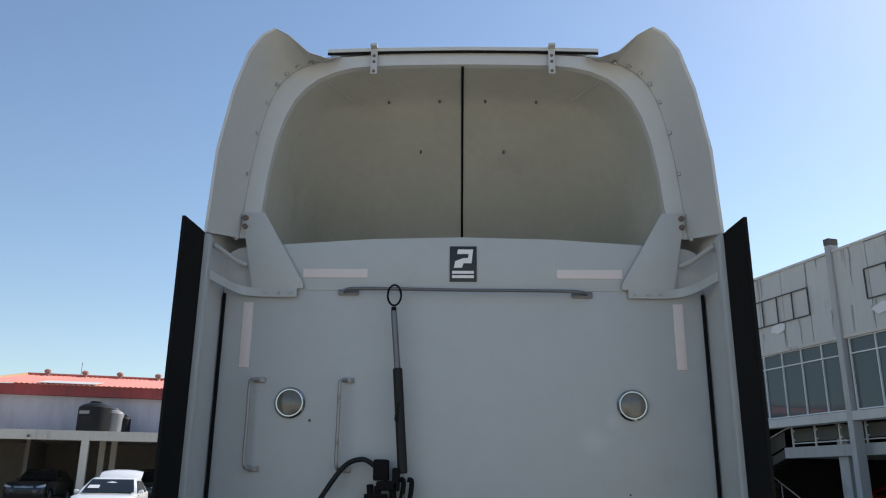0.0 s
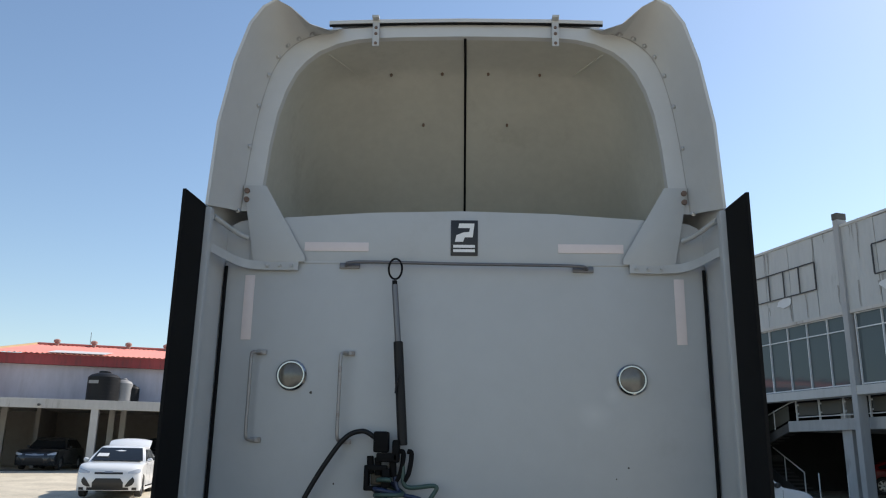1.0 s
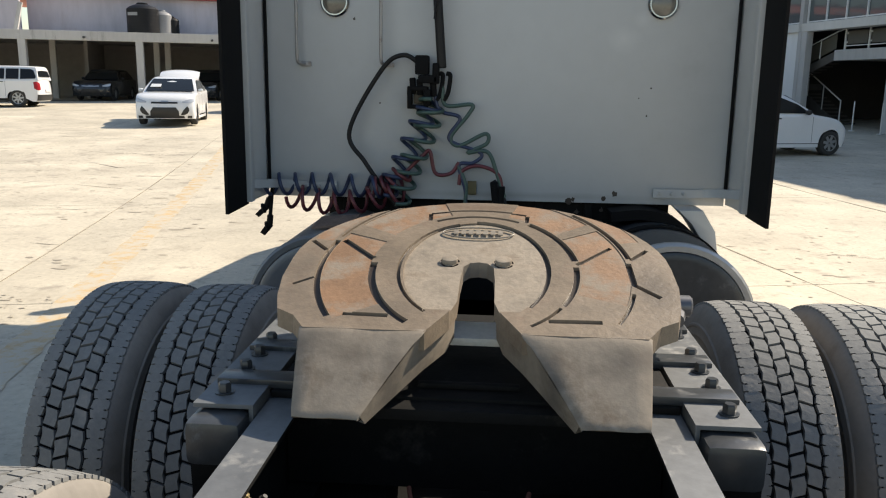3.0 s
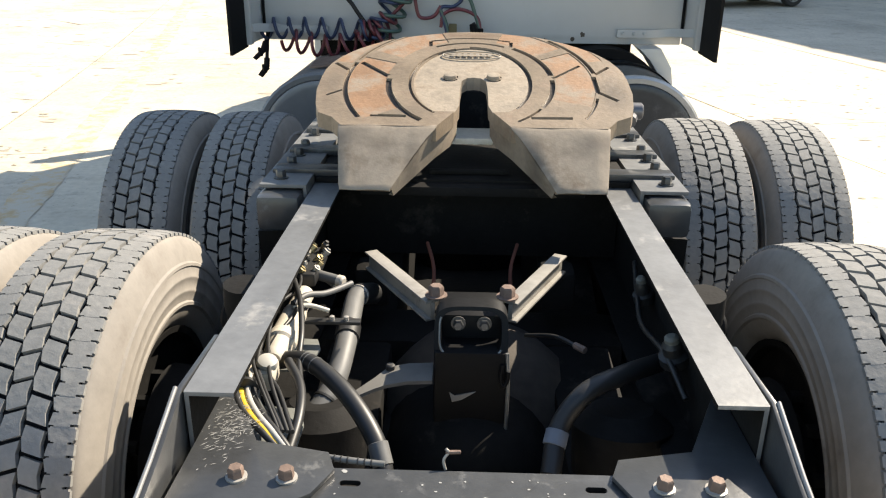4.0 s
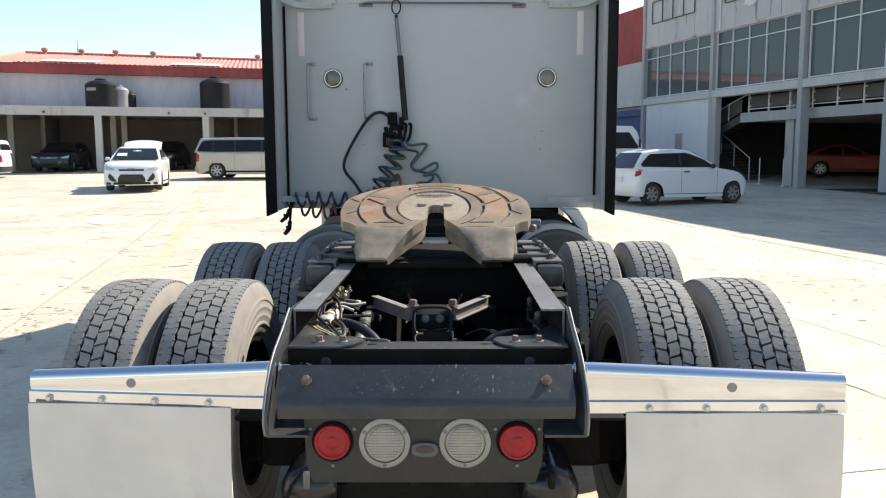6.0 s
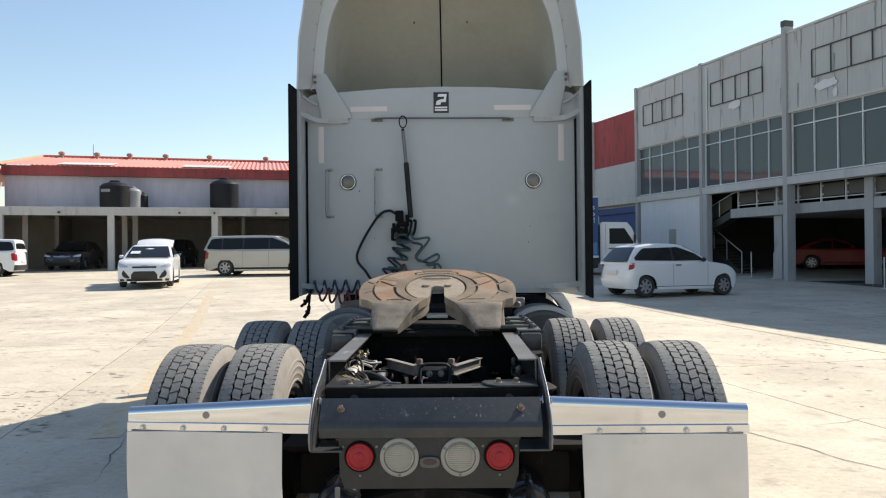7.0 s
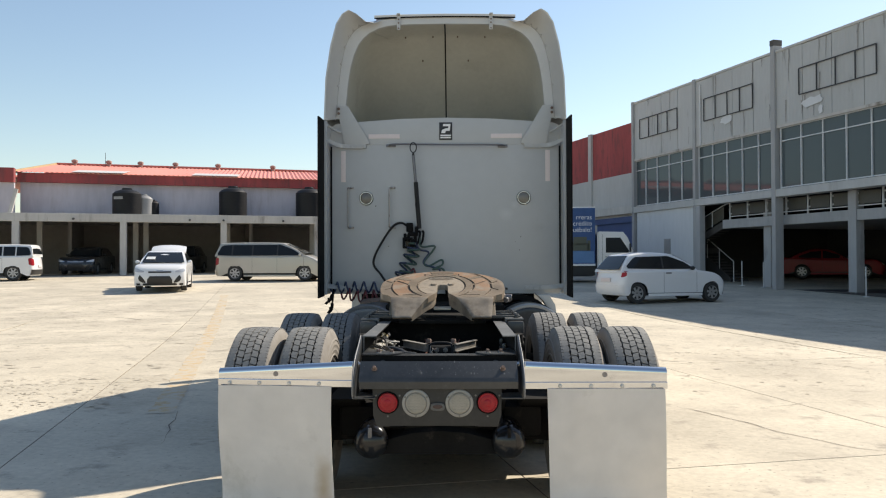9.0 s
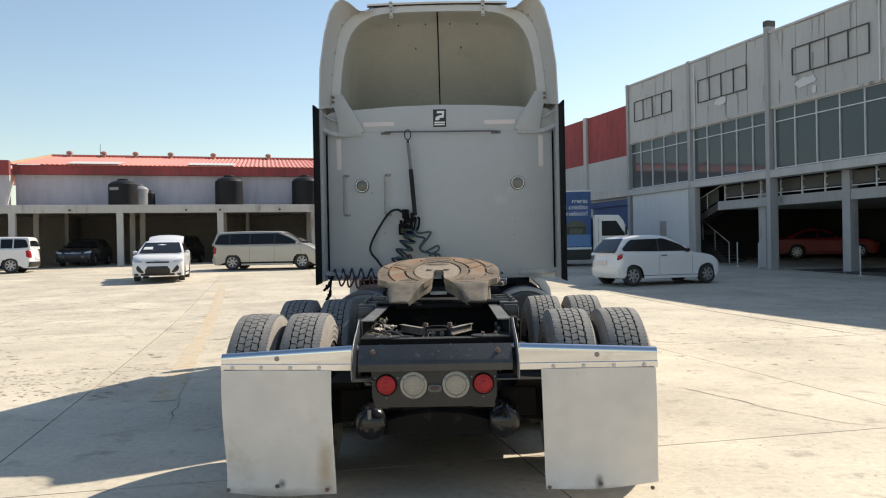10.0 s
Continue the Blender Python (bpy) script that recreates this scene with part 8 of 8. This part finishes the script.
def stanchion(u, v):
    m = SHOW_AT
    p = m @ Vector((u, v, 0))
    t = thing("bollard", "slim pale steel post standing on the concrete", "post", "posts before the showroom", pose(p.x, p.y, gz(p.y)))
    part("post", cyl(BM(), (0, 0, 0), (0, 0, 0.95), 0.021, 12, 0.008), M_DULLRAIL, t)
    part("foot", cyl(BM(), (0, 0, 0), (0, 0, 0.03), 0.10, 16, 0.008), M_DULLRAIL, t)


for u, v in ((2.95, -0.25), (1.5, -0.25), (-4.4, 0.0), (-6.0, 0.0), (-8.0, 0.0)):
    stanchion(u, v)


# ---- yard surface: slabs, paint, cracks ----
# the slabs lie at an angle to the truck, in line with the showroom
SU, SV, GAP = 3.54, 5.11, 0.012
TURN_C, TURN_S = math.cos(radians(13)), math.sin(radians(13))
I0, I1, J0, J1 = -9, 8, -4, 7


def yard_at(u, v, dz=0.0):
    x, y = u * TURN_C - v * TURN_S, u * TURN_S + v * TURN_C
    return (x, y, gz(min(y, 60.0)) + dz)


for i in range(I0, I1):
    for j in range(J0, J1):
        u0, u1 = 0.79 + SU * i + GAP / 2, 0.79 + SU * (i + 1) - GAP / 2
        v0, v1 = 0.85 + SV * j + GAP / 2, 0.85 + SV * (j + 1) - GAP / 2
        bm = BM()
        rows = [[yard_at(u0 + (u1 - u0) * a / 3, v0 + (v1 - v0) * b / 8) for a in range(4)] for b in range(9)]
        loft(bm, rows)
        loft(bm, [[yard_at(u, v) for u, v in ((u0, v0), (u1, v0), (u1, v1), (u0, v1), (u0, v0))], [yard_at(u, v, -0.003) for u, v in ((u0, v0), (u1, v0), (u1, v1), (u0, v1), (u0, v0))]])
        part("slab", bm, M_CONCRETE, ground, "", False)
# the farther yard, one sheet level with the slabs
bm = BM()
ua, ub, va, vb = 0.79 + SU * I0, 0.79 + SU * I1, 0.85 + SV * J0, 0.85 + SV * J1
for a0, a1, b0, b1 in ((-300, ua, -300, 90), (ub, 300, -300, 90), (ua, ub, -300, va), (ua, ub, vb, 90)):
    loft(bm, [[yard_at(a0 + (a1 - a0) * p / 60, b0 + (b1 - b0) * q_ / 130) for p in range(61)] for q_ in range(131)])
solid("yard", bm, M_CONCRETE, "wide pale concrete yard around the truck", "ground")
bm = BM()
bm.faces.new([bm.verts.new((x, y, gz(60) - 0.02)) for x, y in ((-3000, 60), (3000, 60), (3000, 3000), (-3000, 3000))])
solid("far_ground", bm, mat("far_ground", (0.2, 0.18, 0.14), 0.95), "distant bare ground behind the buildings", "ground")

# worn yellow line
LINE = [Vector((x, y, 0)) for x, y in ((-2.72, 3.25), (-2.80, 3.6), (-3.25, 5.4), (-4.0, 8.4), (-4.95, 12.2), (-6.15, 16.8), (-7.6, 22.2))]
bm = BM()
rows = []
path = smooth_path(LINE, 12)
for k, p in enumerate(path):
    d = (path[min(k + 1, len(path) - 1)] - path[max(k - 1, 0)]).normalized()
    w = Vector((-d.y, d.x, 0)) * (0.125 + 0.012 * math.sin(2.7 * k) + 0.008 * math.sin(7.1 * k))
    rows.append([(p.x - w.x, p.y - w.y, gz(p.y) + 0.0045), (p.x + w.x, p.y + w.y, gz(p.y) + 0.0045)])
loft(bm, rows)
solid("painted_line", bm, M_YELLOW, "worn yellow painted line on the concrete", "road marking")


def crack(pts, seed, width=0.012):
    """A dark, wandering crack in the slabs."""
    rnd = random.Random(seed)
    path = []
    for (ax, ay), (bx, by) in zip(pts, pts[1:]):
        n = max(3, int(math.hypot(bx - ax, by - ay) / 0.22))
        for k in range(n):
            t = k / n
            path.append(Vector((ax + (bx - ax) * t + rnd.uniform(-0.022, 0.022), ay + (by - ay) * t + rnd.uniform(-0.022, 0.022), 0)))
    rows = []
    for k, p in enumerate(path):
        dd = (path[min(k + 1, len(path) - 1)] - path[max(k - 1, 0)]).normalized()
        nn = Vector((-dd.y, dd.x, 0)) * width * rnd.uniform(0.25, 0.8) * min(1, k / 3, (len(path) - 1 - k) / 3 + 0.05)
        z = Vector((0, 0, gz(p.y) + 0.0042))
        rows.append([p - nn + z, p + nn + z])
    bm = BM()
    loft(bm, rows)
    return solid("crack", bm, M_JOINT, "thin dark crack across the concrete", "crack")


COURSES = [
    ([(-2.21, 1.9), (-2.36, 2.5), (-2.54, 3.19), (-2.62, 3.5)], 0.013), ([(2.3, 3.6), (2.45, 3.36), (2.65, 2.94), (2.79, 2.58), (2.99, 2.18), (3.22, 1.85), (3.7, 1.4)], 0.014),
    ([(3.04, 3.47), (3.67, 3.76), (4.38, 3.91)], 0.016), ([(2.93, 5.66), (3.26, 5.09)], 0.016), ([(-4.55, 5.38), (-4.33, 5.45), (-4.16, 5.55)], 0.05), ([(-5.02, 7.6), (-4.66, 7.48), (-4.4, 7.5)], 0.03),
    ([(-8.02, 14.76), (-7.2, 14.15), (-6.4, 14.88)], 0.05), ([(-7.0, 8.71), (-6.62, 8.74)], 0.05), ([(-3.15, 6.06), (-2.93, 6.12)], 0.03), ([(-12.2, 19.4), (-10.6, 20.2), (-9.3, 20.3)], 0.05),
    ([(-7, 12), (-5.8, 11.6), (-5.1, 11.9)], 0.03), ([(-6.5, 9.6), (-5.6, 9.7), (-4.6, 10.2)], 0.022), ([(-8.6, 16.6), (-7.2, 16.2), (-6.2, 16.6)], 0.03), ([(-4.3, 12.9), (-3.2, 13.2), (-2.3, 12.8)], 0.024),
    ([(3.2, 8.4), (4.1, 7.9), (5.2, 7.7)], 0.014), ([(-9.5, 11.0), (-8.6, 11.2), (-7.9, 10.9)], 0.03), ([(-3.8, 10.0), (-3.3, 10.1), (-2.6, 9.8)], 0.02),
]
for k, (c, w) in enumerate(COURSES):
    crack(c, k + 1, w * 0.6)
rnd = random.Random(17)
bm = BM()
for k in range(1100):
    if k % 3 == 1:
        x, y = rnd.uniform(2.6, 8.0), rnd.gauss(7.4, 1.5)
        r = rnd.uniform(0.006, 0.026)
    elif k % 2:
        x, y = rnd.uniform(-5.4, -3.4), rnd.uniform(3.3, 5.6)
        r = rnd.uniform(0.005, 0.02)
    else:
        x, y = rnd.uniform(-11, -2), rnd.uniform(6.0, 21)
        r = rnd.uniform(0.01, 0.04)
    bm.faces.new([bm.verts.new((x + r * (1 + 1.5 * (k % 5 == 0)) * rnd.uniform(0.6, 1.8) * math.cos(a), y + r * rnd.uniform(0.5, 1.2) * math.sin(a), gz(y) + 0.0041)) for a in [math.tau * j / 8 for j in range(8)]])
solid("stains", bm, mat("worn_spot", (0.375, 0.325, 0.255), 0.85, var=0.3), "small dark oil spots scattered on the concrete", "stain", kind="stuff")
